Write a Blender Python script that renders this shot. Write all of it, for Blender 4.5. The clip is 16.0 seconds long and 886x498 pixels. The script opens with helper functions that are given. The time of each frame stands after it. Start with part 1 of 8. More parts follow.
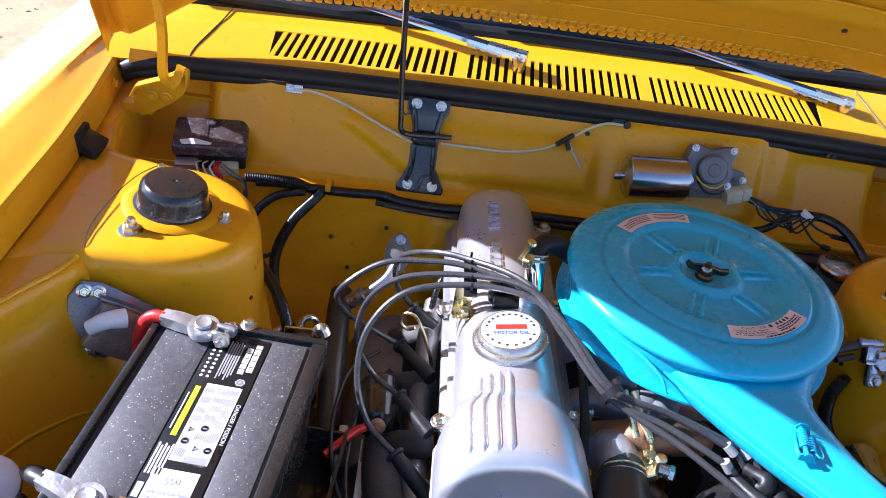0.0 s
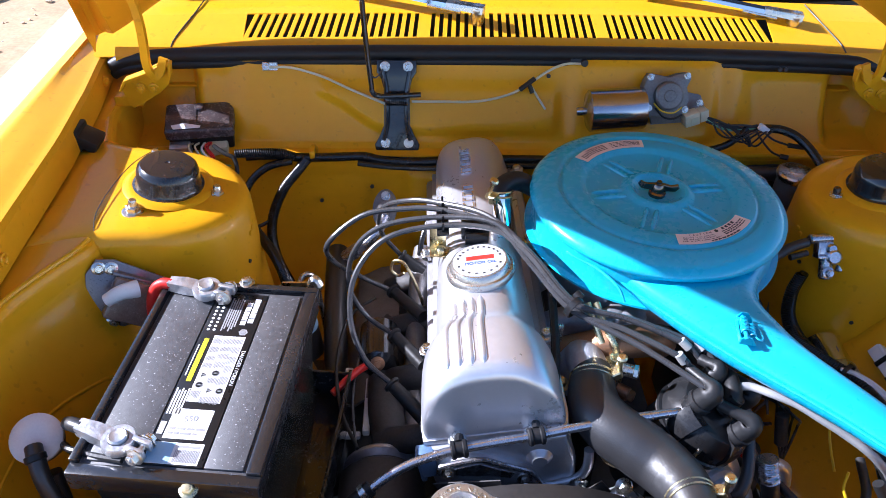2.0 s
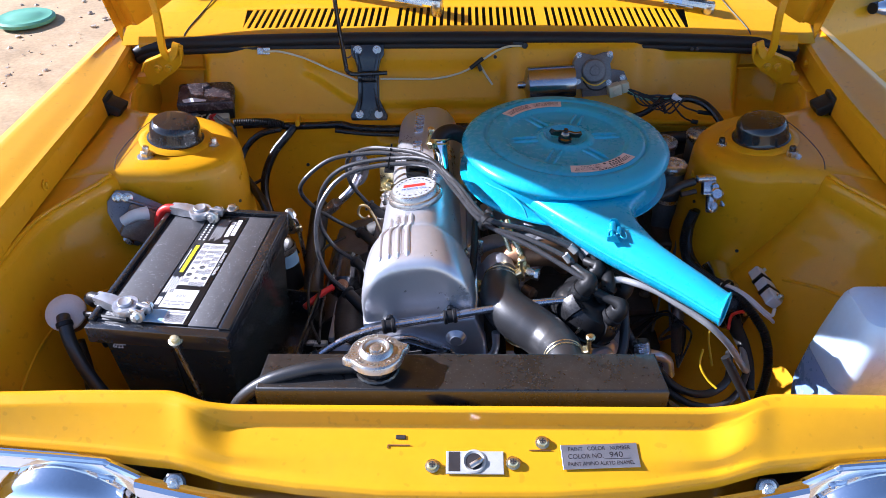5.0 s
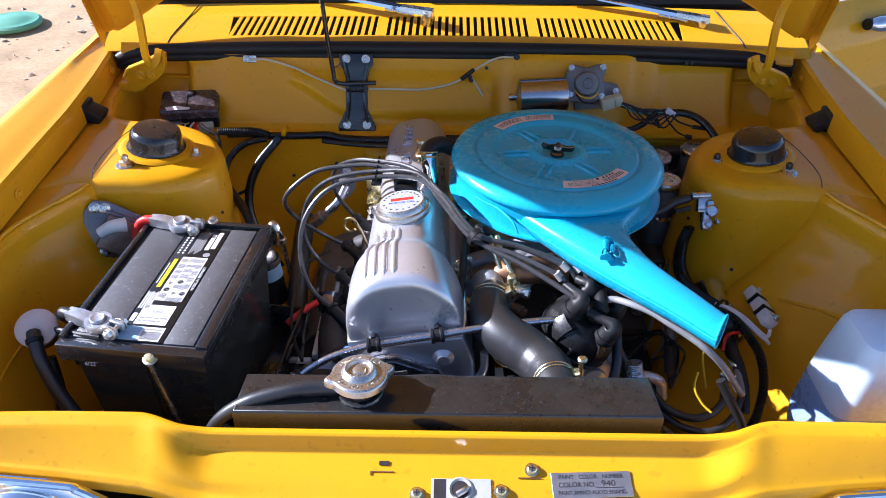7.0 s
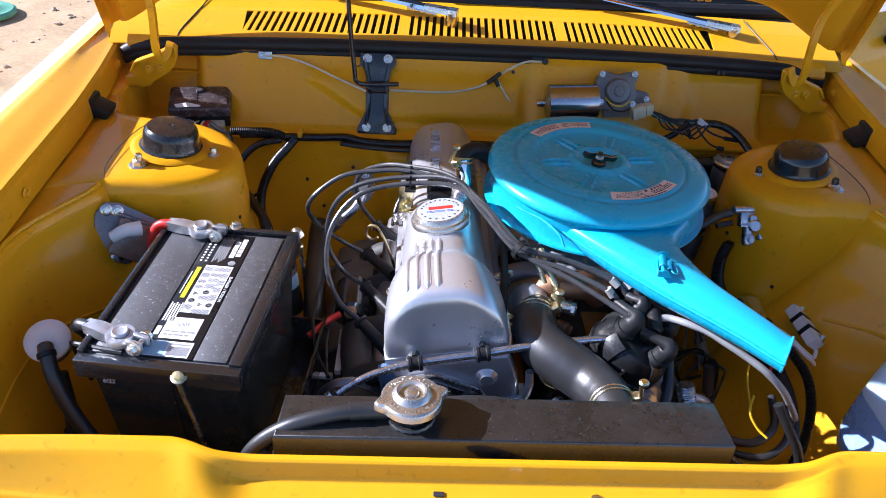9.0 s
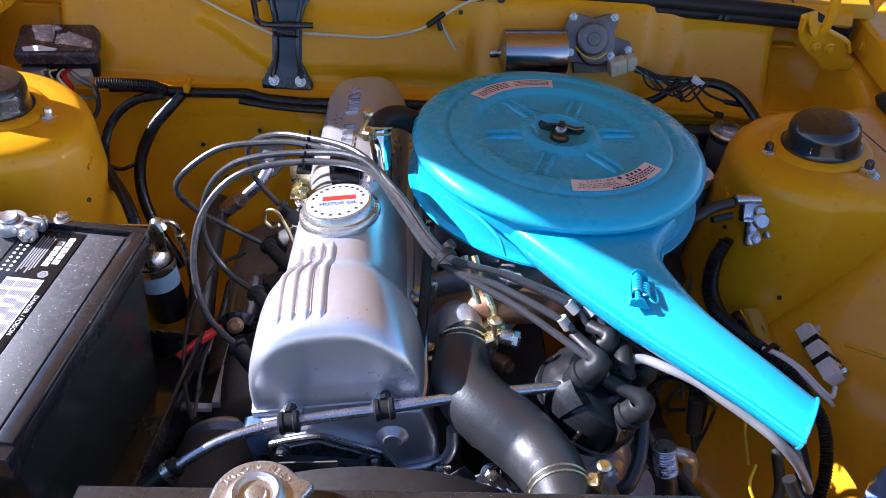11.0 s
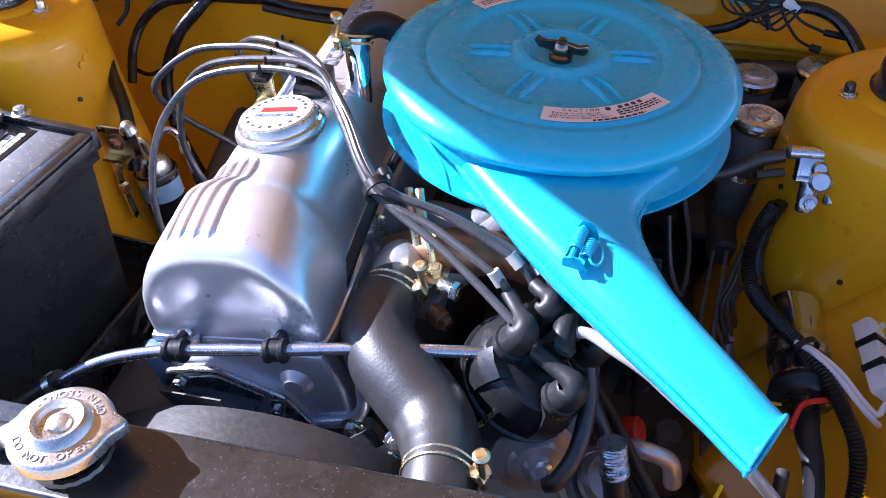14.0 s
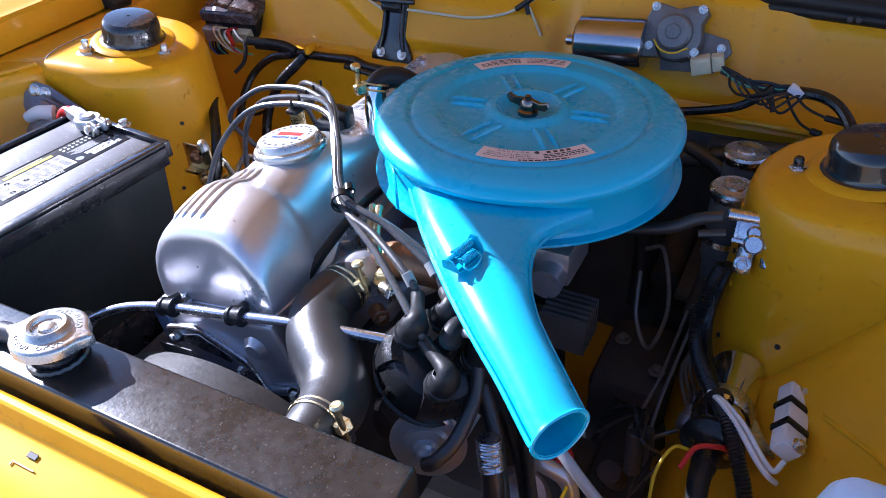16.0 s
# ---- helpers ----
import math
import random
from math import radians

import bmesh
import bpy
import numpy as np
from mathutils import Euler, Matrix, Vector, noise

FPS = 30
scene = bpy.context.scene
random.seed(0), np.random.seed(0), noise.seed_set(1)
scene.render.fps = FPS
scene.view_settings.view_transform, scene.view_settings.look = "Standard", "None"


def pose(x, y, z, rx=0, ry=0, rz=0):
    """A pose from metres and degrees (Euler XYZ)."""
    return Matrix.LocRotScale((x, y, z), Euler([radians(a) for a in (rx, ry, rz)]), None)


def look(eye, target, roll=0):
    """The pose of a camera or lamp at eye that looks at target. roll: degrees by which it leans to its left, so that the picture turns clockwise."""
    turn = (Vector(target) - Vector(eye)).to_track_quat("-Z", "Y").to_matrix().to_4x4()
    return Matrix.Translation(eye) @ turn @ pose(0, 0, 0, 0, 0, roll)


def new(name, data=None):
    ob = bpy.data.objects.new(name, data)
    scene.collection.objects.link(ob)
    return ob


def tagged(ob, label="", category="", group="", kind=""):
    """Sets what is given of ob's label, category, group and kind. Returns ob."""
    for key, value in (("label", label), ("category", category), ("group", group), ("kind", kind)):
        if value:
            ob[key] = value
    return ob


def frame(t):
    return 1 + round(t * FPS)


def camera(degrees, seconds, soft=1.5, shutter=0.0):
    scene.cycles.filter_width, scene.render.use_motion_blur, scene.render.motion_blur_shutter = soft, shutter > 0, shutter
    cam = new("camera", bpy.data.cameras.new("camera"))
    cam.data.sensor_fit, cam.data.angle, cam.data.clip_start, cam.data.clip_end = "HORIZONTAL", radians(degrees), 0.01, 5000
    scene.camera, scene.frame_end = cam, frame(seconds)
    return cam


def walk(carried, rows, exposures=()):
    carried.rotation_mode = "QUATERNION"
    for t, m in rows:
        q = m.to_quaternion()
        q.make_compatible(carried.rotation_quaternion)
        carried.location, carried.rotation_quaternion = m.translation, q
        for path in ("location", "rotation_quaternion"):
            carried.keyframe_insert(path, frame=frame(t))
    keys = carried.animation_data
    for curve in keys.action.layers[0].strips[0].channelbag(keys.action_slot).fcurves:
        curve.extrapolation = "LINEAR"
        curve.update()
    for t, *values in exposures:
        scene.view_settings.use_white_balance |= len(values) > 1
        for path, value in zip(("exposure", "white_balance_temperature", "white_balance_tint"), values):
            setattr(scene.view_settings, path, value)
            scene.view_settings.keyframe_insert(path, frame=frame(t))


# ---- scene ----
cam = camera(60.6, 16.0, soft=0.5)
PATH = [
    (0, (-0.212, 0.009, 1.423), (-0.103, 1.634, 0.262), 8.9),
    (0.5, (-0.226, 0.083, 1.429), (-0.173, 1.72, 0.282), 9.6),
    (1, (-0.169, 0.095, 1.432), (-0.131, 1.744, 0.3), 7.2),
    (1.5, (-0.14, 0.006, 1.458), (-0.091, 1.618, 0.274), 4.7),
    (2, (-0.151, -0.079, 1.46), (-0.098, 1.489, 0.22), 1.3),
    (2.5, (-0.109, -0.192, 1.465), (-0.043, 1.362, 0.208), -1.4),
    (3, (-0.017, -0.318, 1.488), (0.025, 1.246, 0.242), -0.0),
    (3.5, (0.008, -0.354, 1.502), (0.007, 1.245, 0.3), -1.1),
    (4, (-0.004, -0.361, 1.497), (-0.04, 1.249, 0.31), -1.4),
    (6.5, (-0.016, -0.341, 1.471), (-0.035, 1.29, 0.313), 0.3),
    (7, (-0.012, -0.325, 1.47), (-0.024, 1.308, 0.315), 0.5),
    (7.5, (-0.012, -0.313, 1.463), (-0.018, 1.32, 0.309), 0.7),
    (8, (-0.012, -0.301, 1.459), (-0.018, 1.332, 0.304), 0.8),
    (8.5, (-0.026, -0.287, 1.443), (-0.04, 1.347, 0.29), 1.5),
    (9, (-0.116, -0.268, 1.439), (-0.041, 1.372, 0.297), 3.3),
    (9.2, (-0.165, -0.254, 1.441), (0.011, 1.385, 0.309), 4.0),
    (11.3, (-0.007, 0.028, 1.318), (0.098, 1.556, 0.031), 4.9),
    (11.5, (-0.008, 0.04, 1.312), (0.083, 1.547, 0.001), 4.7),
    (12, (0.077, 0.073, 1.277), (-0.061, 1.512, -0.105), 3.5),
    (12.5, (0.167, 0.117, 1.24), (-0.053, 1.522, -0.167), 2.3),
    (13, (0.18, 0.126, 1.235), (-0.093, 1.51, -0.182), 0.6),
    (13.5, (0.189, 0.127, 1.24), (-0.124, 1.506, -0.174), -0.6),
    (14, (0.193, 0.1, 1.258), (-0.125, 1.517, -0.118), -0.4),
    (14.5, (0.272, 0.069, 1.286), (-0.189, 1.563, 0.039), 0.2),
    (15, (0.38, 0.054, 1.263), (-0.339, 1.463, 0.04), -1.7),
    (15.5, (0.426, 0.049, 1.27), (-0.332, 1.448, 0.058), -2.5),
    (16, (0.446, 0.052, 1.273), (-0.352, 1.448, 0.083), -3.7),
]
EXPOSURES = [(0, 1.62, 5680, 20), (0.5, 1.47, 5660, 20), (2, 1.62, 5650, 19), (3.2, 1.36, 5700, 19), (9.2, 1.36, 5700, 19), (11.3, 1.60, 5630, 23), (12.0, 1.82, 5580, 25),
             (13.0, 1.97, 5580, 25), (14.4, 1.98, 5530, 24), (15.2, 1.74, 5450, 22), (16, 1.74, 5450, 22)]
walk(cam, [(t, look(eye, target, roll)) for t, eye, target, roll in PATH], EXPOSURES)

# ---- light: clear sky, sun from the car's side ----
SUN_EL, SUN_TRAVEL = 30.5, (0.987, -0.160)          # degrees; horizontal way of the rays
world = bpy.data.worlds.new("world")
scene.world = world
world.use_nodes = True
wn = world.node_tree.nodes
sky = wn.new("ShaderNodeTexSky")
sky.sky_type = "NISHITA"
sky.sun_disc = False
sky.dust_density = 0.1
sky.air_density = 0.9
sky.sun_elevation = radians(SUN_EL)
sky.sun_rotation = math.atan2(-SUN_TRAVEL[0], -SUN_TRAVEL[1])
world.node_tree.links.new(sky.outputs[0], wn["Background"].inputs[0])
wn["Background"].inputs[1].default_value = 0.088
sun_data = bpy.data.lights.new("sun", "SUN")
sun_data.energy, sun_data.angle, sun_data.color = 5.0, radians(0.5), (1.0, 0.975, 0.945)
sun = new("sun", sun_data)
hx, hy = SUN_TRAVEL
hl = math.hypot(hx, hy)
ce, se = math.cos(radians(SUN_EL)), math.sin(radians(SUN_EL))
sun.matrix_world = look((-3, 0.5, 4), (-3 + hx / hl * ce, 0.5 + hy / hl * ce, 4 - se))


# ---- materials ----
def mat(name, color, rough=0.5, metal=0.0, coat=0.0, var=0.12, scale=8.0, bump=0.0, bscale=120.0,
        rvar=0.1, dust=0.0, dust_color=(0.45, 0.36, 0.25), trans=0.0, ior=1.45, sss=0.0, spec=0.5, speck=None, crough=0.04):
    m = bpy.data.materials.new(name)
    m.use_nodes = True
    nt = m.node_tree
    n, l = nt.nodes, nt.links
    b = n["Principled BSDF"]
    b.inputs["Metallic"].default_value = metal
    b.inputs["IOR"].default_value = ior
    b.inputs["Specular IOR Level"].default_value = spec
    b.inputs["Coat Weight"].default_value = coat
    b.inputs["Coat Roughness"].default_value = crough
    b.inputs["Transmission Weight"].default_value = trans
    if sss:
        b.inputs["Subsurface Weight"].default_value = sss
        b.inputs["Subsurface Radius"].default_value = (0.02, 0.02, 0.02)
        b.inputs["Subsurface Scale"].default_value = 0.5
    tc = n.new("ShaderNodeTexCoord")
    big = n.new("ShaderNodeTexNoise")
    big.inputs["Scale"].default_value, big.inputs["Detail"].default_value = scale, 4.0
    l.new(tc.outputs["Object"], big.inputs["Vector"])
    fine = n.new("ShaderNodeTexNoise")
    fine.inputs["Scale"].default_value, fine.inputs["Detail"].default_value = scale * 14, 3.0
    l.new(tc.outputs["Object"], fine.inputs["Vector"])
    mix = n.new("ShaderNodeMix")
    mix.data_type = "FLOAT"
    mix.inputs[0].default_value = 0.4
    l.new(big.outputs[0], mix.inputs[2])
    l.new(fine.outputs[0], mix.inputs[3])
    ramp = n.new("ShaderNodeMapRange")
    ramp.inputs[1].default_value, ramp.inputs[2].default_value = 0.3, 0.7
    ramp.inputs[3].default_value, ramp.inputs[4].default_value = 1 - var, 1 + var
    l.new(mix.outputs[0], ramp.inputs[0])
    col = n.new("ShaderNodeVectorMath")
    col.operation = "SCALE"
    col.inputs[0].default_value = color
    l.new(ramp.outputs[0], col.inputs["Scale"])
    out = col.outputs[0]
    rr = n.new("ShaderNodeMapRange")
    rr.inputs[1].default_value, rr.inputs[2].default_value = 0.3, 0.7
    rr.inputs[3].default_value, rr.inputs[4].default_value = max(0.02, rough - rvar), min(1.0, rough + rvar)
    l.new(mix.outputs[0], rr.inputs[0])
    rout = rr.outputs[0]
    if dust:
        spk = n.new("ShaderNodeTexNoise")
        spk.inputs["Scale"].default_value, spk.inputs["Detail"].default_value = scale * 2.3, 9.0
        spk.inputs["Roughness"].default_value = 0.75
        l.new(tc.outputs["Object"], spk.inputs["Vector"])
        cut = n.new("ShaderNodeMapRange")
        cut.inputs[1].default_value, cut.inputs[2].default_value = 0.52, 0.75
        cut.inputs[3].default_value, cut.inputs[4].default_value = 0.0, dust
        l.new(spk.outputs[0], cut.inputs[0])
        cm = n.new("ShaderNodeMix")
        cm.data_type = "RGBA"
        l.new(cut.outputs[0], cm.inputs[0])
        l.new(out, cm.inputs[6])
        cm.inputs[7].default_value = (*dust_color, 1)
        out = cm.outputs[2]
        rm = n.new("ShaderNodeMath")
        rm.operation = "MULTIPLY_ADD"
        l.new(cut.outputs[0], rm.inputs[0])
        rm.inputs[1].default_value = 0.5
        l.new(rout, rm.inputs[2])
        rm.use_clamp = True
        rout = rm.outputs[0]
    if speck:
        # fine scattered flecks: amount, scale, colour
        vo = n.new("ShaderNodeTexNoise")
        vo.inputs["Scale"].default_value, vo.inputs["Detail"].default_value = speck[1], 1.0
        l.new(tc.outputs["Object"], vo.inputs["Vector"])
        sc = n.new("ShaderNodeMapRange")
        sc.inputs[1].default_value, sc.inputs[2].default_value = 0.68, 0.74
        sc.inputs[3].default_value, sc.inputs[4].default_value = 0.0, speck[0]
        l.new(vo.outputs[0], sc.inputs[0])
        sm = n.new("ShaderNodeMix")
        sm.data_type = "RGBA"
        l.new(sc.outputs[0], sm.inputs[0])
        l.new(out, sm.inputs[6])
        sm.inputs[7].default_value = (*speck[2], 1)
        out = sm.outputs[2]
    l.new(out, b.inputs["Base Color"])
    l.new(rout, b.inputs["Roughness"])
    if bump:
        bt = n.new("ShaderNodeTexNoise")
        bt.inputs["Scale"].default_value, bt.inputs["Detail"].default_value = bscale, 3.0
        l.new(tc.outputs["Object"], bt.inputs["Vector"])
        bp = n.new("ShaderNodeBump")
        bp.inputs["Strength"].default_value = bump
        bp.inputs["Distance"].default_value = 0.002
        l.new(bt.outputs[0], bp.inputs["Height"])
        l.new(bp.outputs[0], b.inputs["Normal"])
        l.new(bp.outputs[0], b.inputs["Coat Normal"])
    return m


YELLOW = mat("yellow_enamel", (0.68, 0.325, 0.003), 0.38, coat=0.32, crough=0.09, var=0.05, scale=5, rvar=0.06, bump=0.03, bscale=45, dust=0.06, dust_color=(0.58, 0.38, 0.12), spec=0.18, speck=(0.35, 90, (0.42, 0.20, 0.01)))
YELLOW_IN = mat("yellow_primer_coat", (0.68, 0.325, 0.003), 0.42, coat=0.3, crough=0.28, var=0.06, scale=5, rvar=0.06, bump=0.03, bscale=45, dust=0.06, dust_color=(0.58, 0.38, 0.12), spec=0.3, speck=(0.35, 90, (0.42, 0.20, 0.01)))
BLUE = mat("blue_enamel", (0.020, 0.370, 0.56), 0.28, spec=0.30, coat=0.40, var=0.04, scale=9, bump=0.03, bscale=60, rvar=0.06)
ALU = mat("satin_aluminium", (0.60, 0.60, 0.63), 0.32, metal=0.68, var=0.05, scale=12, bump=0.03, bscale=220, rvar=0.08)
ALU_DULL = mat("dull_cast_aluminium", (0.44, 0.44, 0.48), 0.42, metal=0.75, var=0.2, scale=14, bump=0.3, bscale=260)
CHROME = mat("chrome", (0.82, 0.82, 0.84), 0.09, metal=1.0, var=0.04, scale=20, rvar=0.04)
STEEL = mat("zinc_steel", (0.62, 0.60, 0.56), 0.28, metal=1.0, var=0.15, scale=40, rvar=0.12)
BRASS = mat("yellow_zinc", (0.74, 0.62, 0.36), 0.3, metal=1.0, var=0.2, scale=60, rvar=0.12)
COPPER = mat("brown_copper", (0.30, 0.16, 0.09), 0.45, metal=0.8, var=0.3, scale=50)
BLACK = mat("black_paint", (0.017, 0.017, 0.019), 0.24, coat=0.5, var=0.3, scale=12, bump=0.03, bscale=90, dust=0.06, dust_color=(0.10, 0.085, 0.07), rvar=0.1)
RUBBER = mat("black_rubber", (0.015, 0.015, 0.016), 0.44, spec=0.35, var=0.25, scale=25, bump=0.12, bscale=260, rvar=0.12)
HOSE = mat("black_hose", (0.021, 0.021, 0.023), 0.41, spec=0.8, var=0.15, scale=30, bump=0.09, bscale=420, rvar=0.06)
PLASTIC = mat("black_plastic", (0.013, 0.013, 0.014), 0.32, spec=0.4, var=0.2, scale=20, bump=0.06, bscale=200, rvar=0.1)
GRAIN = mat("grained_plastic", (0.055, 0.055, 0.060), 0.54, spec=1.0, var=0.4, scale=240, bump=0.15, bscale=850, rvar=0.12, speck=(0.8, 420, (0.34, 0.34, 0.38)))
CASE = mat("glossy_black_plastic", (0.022, 0.025, 0.024), 0.20, spec=0.6, var=0.2, scale=10, bump=0.012, bscale=60, rvar=0.06)
SATIN = mat("satin_steel", (0.50, 0.50, 0.54), 0.27, metal=0.95, var=0.10, scale=50, bump=0.012, bscale=90, rvar=0.06)
GREASE = mat("dark_grime", (0.045, 0.043, 0.043), 0.62, var=0.5, scale=20, bump=0.4, bscale=90, dust=0.3, dust_color=(0.07, 0.055, 0.04))
WIRE = mat("grey_cable", (0.042, 0.042, 0.045), 0.30, var=0.15, scale=40, bump=0.05, bscale=200)
WHITE = mat("white_plastic", (0.72, 0.72, 0.70), 0.4, var=0.06, scale=20)
CERAMIC = mat("white_ceramic", (0.74, 0.75, 0.77), 0.55, var=0.07, scale=40, bump=0.15, bscale=300)
PALE = mat("pale_sleeve", (0.42, 0.42, 0.40), 0.5, var=0.15, scale=60)
SLEEVE = mat("grey_white_sleeve", (0.30, 0.30, 0.29), 0.5, var=0.15, scale=60)
GREYLEAD = mat("light_grey_cable", (0.24, 0.24, 0.245), 0.42, var=0.12, scale=40)
SHROUD = mat("worn_black_steel", (0.024, 0.022, 0.021), 0.40, var=0.3, scale=14, bump=0.10, bscale=180, spec=0.5, rvar=0.1)
FLUID = mat("blue_washer_fluid", (0.27, 0.42, 0.70), 0.3, var=0.06, scale=8, sss=0.4)
MILKY = mat("milky_polyethylene", (0.58, 0.72, 0.86), 0.32, var=0.05, scale=8, bump=0.05, bscale=50, sss=0.6)
CLOUDY = mat("cloudy_plastic", (0.74, 0.68, 0.66), 0.4, var=0.08, scale=30, sss=0.3)
CREAM = mat("cream_plastic", (0.55, 0.52, 0.36), 0.45, var=0.1, scale=30)
RED = mat("red_rubber", (0.55, 0.02, 0.015), 0.4, var=0.15, scale=40)
REDINK = mat("red_ink", (0.62, 0.03, 0.02), 0.4, var=0.05, scale=40)
BLUEINK = mat("blue_ink", (0.03, 0.09, 0.40), 0.4, var=0.05, scale=40)
YELLOWINK = mat("yellow_ink", (0.85, 0.80, 0.02), 0.45, var=0.04, scale=40)
PAPER = mat("white_label", (0.70, 0.70, 0.70), 0.45, var=0.08, scale=40)
PINK = mat("pale_pink_label", (0.74, 0.58, 0.52), 0.4, var=0.05, scale=40)
INK = mat("dark_ink", (0.03, 0.025, 0.025), 0.5, var=0.2, scale=60)
GREYINK = mat("grey_ink", (0.30, 0.30, 0.31), 0.5, var=0.2, scale=60)
PLATE = mat("aluminium_plate", (0.45, 0.44, 0.44), 0.35, metal=0.85, var=0.15, scale=70)
LIGHTBLUE = mat("pale_blue_label", (0.30, 0.50, 0.68), 0.4, var=0.1, scale=40)
GLASS = mat("clear_glass", (1, 1, 1), 0.02, trans=1.0, var=0.0, rvar=0.0)
YELWIRE = mat("yellow_wire", (0.75, 0.50, 0.01), 0.4, var=0.1, scale=40)
GREEN = mat("faded_green_plastic", (0.10, 0.30, 0.20), 0.6, var=0.2, scale=10)
DARKGLASS = mat("windscreen_glass", (0.012, 0.016, 0.02), 0.03, var=0.1, scale=3, rvar=0.01)


SAND = mat("sandy_ground", (0.42, 0.30, 0.175), 0.95, var=0.3, scale=3.5, bump=1.0, bscale=22, dust=0.45, dust_color=(0.56, 0.45, 0.32), rvar=0.03, spec=0.2)
CONCRETE = mat("pale_concrete", (0.36, 0.345, 0.33), 0.85, var=0.10, scale=1.5, bump=0.35, bscale=60, dust=0.25, dust_color=(0.45, 0.38, 0.28), rvar=0.05, spec=0.3)


# ---- builders ----
INV = {}


def thing(name, label, category, base=(0, 0, 0), m=None, group="", kind=""):
    """A top-level Empty; base: parts are given in world places; m: parts are given in its own frame."""
    ob = new(name)
    ob.empty_display_size = 0.02
    ob.matrix_world = m if m is not None else Matrix.Translation(base)
    INV[ob] = Matrix.Identity(4) if m is not None else Matrix.Translation(base).inverted()
    return tagged(ob, label, category, group, kind)


def mesh_ob(name, bm, material, smooth=True, angle=35):
    me = bpy.data.meshes.new(name)
    bm.to_mesh(me)
    bm.free()
    for mm in (material if isinstance(material, (list, tuple)) else [material]):
        me.materials.append(mm)
    if smooth:
        me.shade_smooth()
        me.set_sharp_from_angle(angle=radians(angle))
    return new(name, me)


def part(name, bm, material, parent, label="", smooth=True, angle=35):
    inv = INV[parent]
    bmesh.ops.transform(bm, matrix=inv, verts=bm.verts)
    ob = mesh_ob(name, bm, material, smooth, angle)
    ob.parent = parent
    INV[ob] = inv
    if label:
        ob["label"] = label
    return ob


def merge(*bms):
    me = bpy.data.meshes.new("tmp")
    out = bmesh.new()
    for b in bms:
        b.to_mesh(me)
        out.from_mesh(me)
        b.free()
    bpy.data.meshes.remove(me)
    return out


def moved(bm, m):
    bmesh.ops.transform(bm, matrix=m, verts=bm.verts)
    return bm


def box(x0, x1, y0, y1, z0, z1, bevel=0.0, seg=2):
    bm = bmesh.new()
    bmesh.ops.create_cube(bm, size=1.0)
    for v in bm.verts:
        v.co = Vector(((x0 + x1) / 2 + v.co.x * (x1 - x0), (y0 + y1) / 2 + v.co.y * (y1 - y0), (z0 + z1) / 2 + v.co.z * (z1 - z0)))
    if bevel:
        bmesh.ops.bevel(bm, geom=list(bm.edges), offset=bevel, segments=seg, profile=0.5, affect="EDGES", clamp_overlap=True)
    return bm


def lathe(profile, seg=32, cap=True):
    """profile: (radius, height) pairs, turned about z."""
    bm = bmesh.new()
    rings = []
    for r, z in profile:
        if r < 1e-5:
            rings.append([bm.verts.new((0, 0, z))])
        else:
            rings.append([bm.verts.new((r * math.cos(2 * math.pi * i / seg), r * math.sin(2 * math.pi * i / seg), z)) for i in range(seg)])
    for a, b in zip(rings, rings[1:]):
        if len(a) == 1 and len(b) == 1:
            continue
        for i in range(seg):
            j = (i + 1) % seg
            if len(a) == 1:
                bm.faces.new((a[0], b[j], b[i]))
            elif len(b) == 1:
                bm.faces.new((a[i], a[j], b[0]))
            else:
                bm.faces.new((a[i], a[j], b[j], b[i]))
    if cap:
        for r in (rings[0], rings[-1]):
            if len(r) > 2:
                bm.faces.new(r)
    bmesh.ops.recalc_face_normals(bm, faces=bm.faces)
    return bm


def loft(rings, cap=True, closed=True):
    """rings: lists of points, the same number each."""
    bm = bmesh.new()
    vs = [[bm.verts.new(p) for p in r] for r in rings]
    n = len(rings[0])
    for a, b in zip(vs, vs[1:]):
        for i in range(n if closed else n - 1):
            j = (i + 1) % n
            bm.faces.new((a[i], a[j], b[j], b[i]))
    if cap and closed:
        bm.faces.new(vs[0])
        bm.faces.new(vs[-1])
    bmesh.ops.recalc_face_normals(bm, faces=bm.faces)
    return bm


def spline(pts, per=8):
    """A smooth line through the points."""
    pts = [Vector(p) for p in pts]
    ext = [2 * pts[0] - pts[1]] + pts + [2 * pts[-1] - pts[-2]]
    out = []
    for i in range(1, len(ext) - 2):
        p0, p1, p2, p3 = ext[i - 1:i + 3]
        for k in range(per):
            t = k / per
            out.append(0.5 * ((2 * p1) + (p2 - p0) * t + (2 * p0 - 5 * p1 + 4 * p2 - p3) * t * t + (3 * p1 - p0 - 3 * p2 + p3) * t ** 3))
    out.append(pts[-1])
    return out


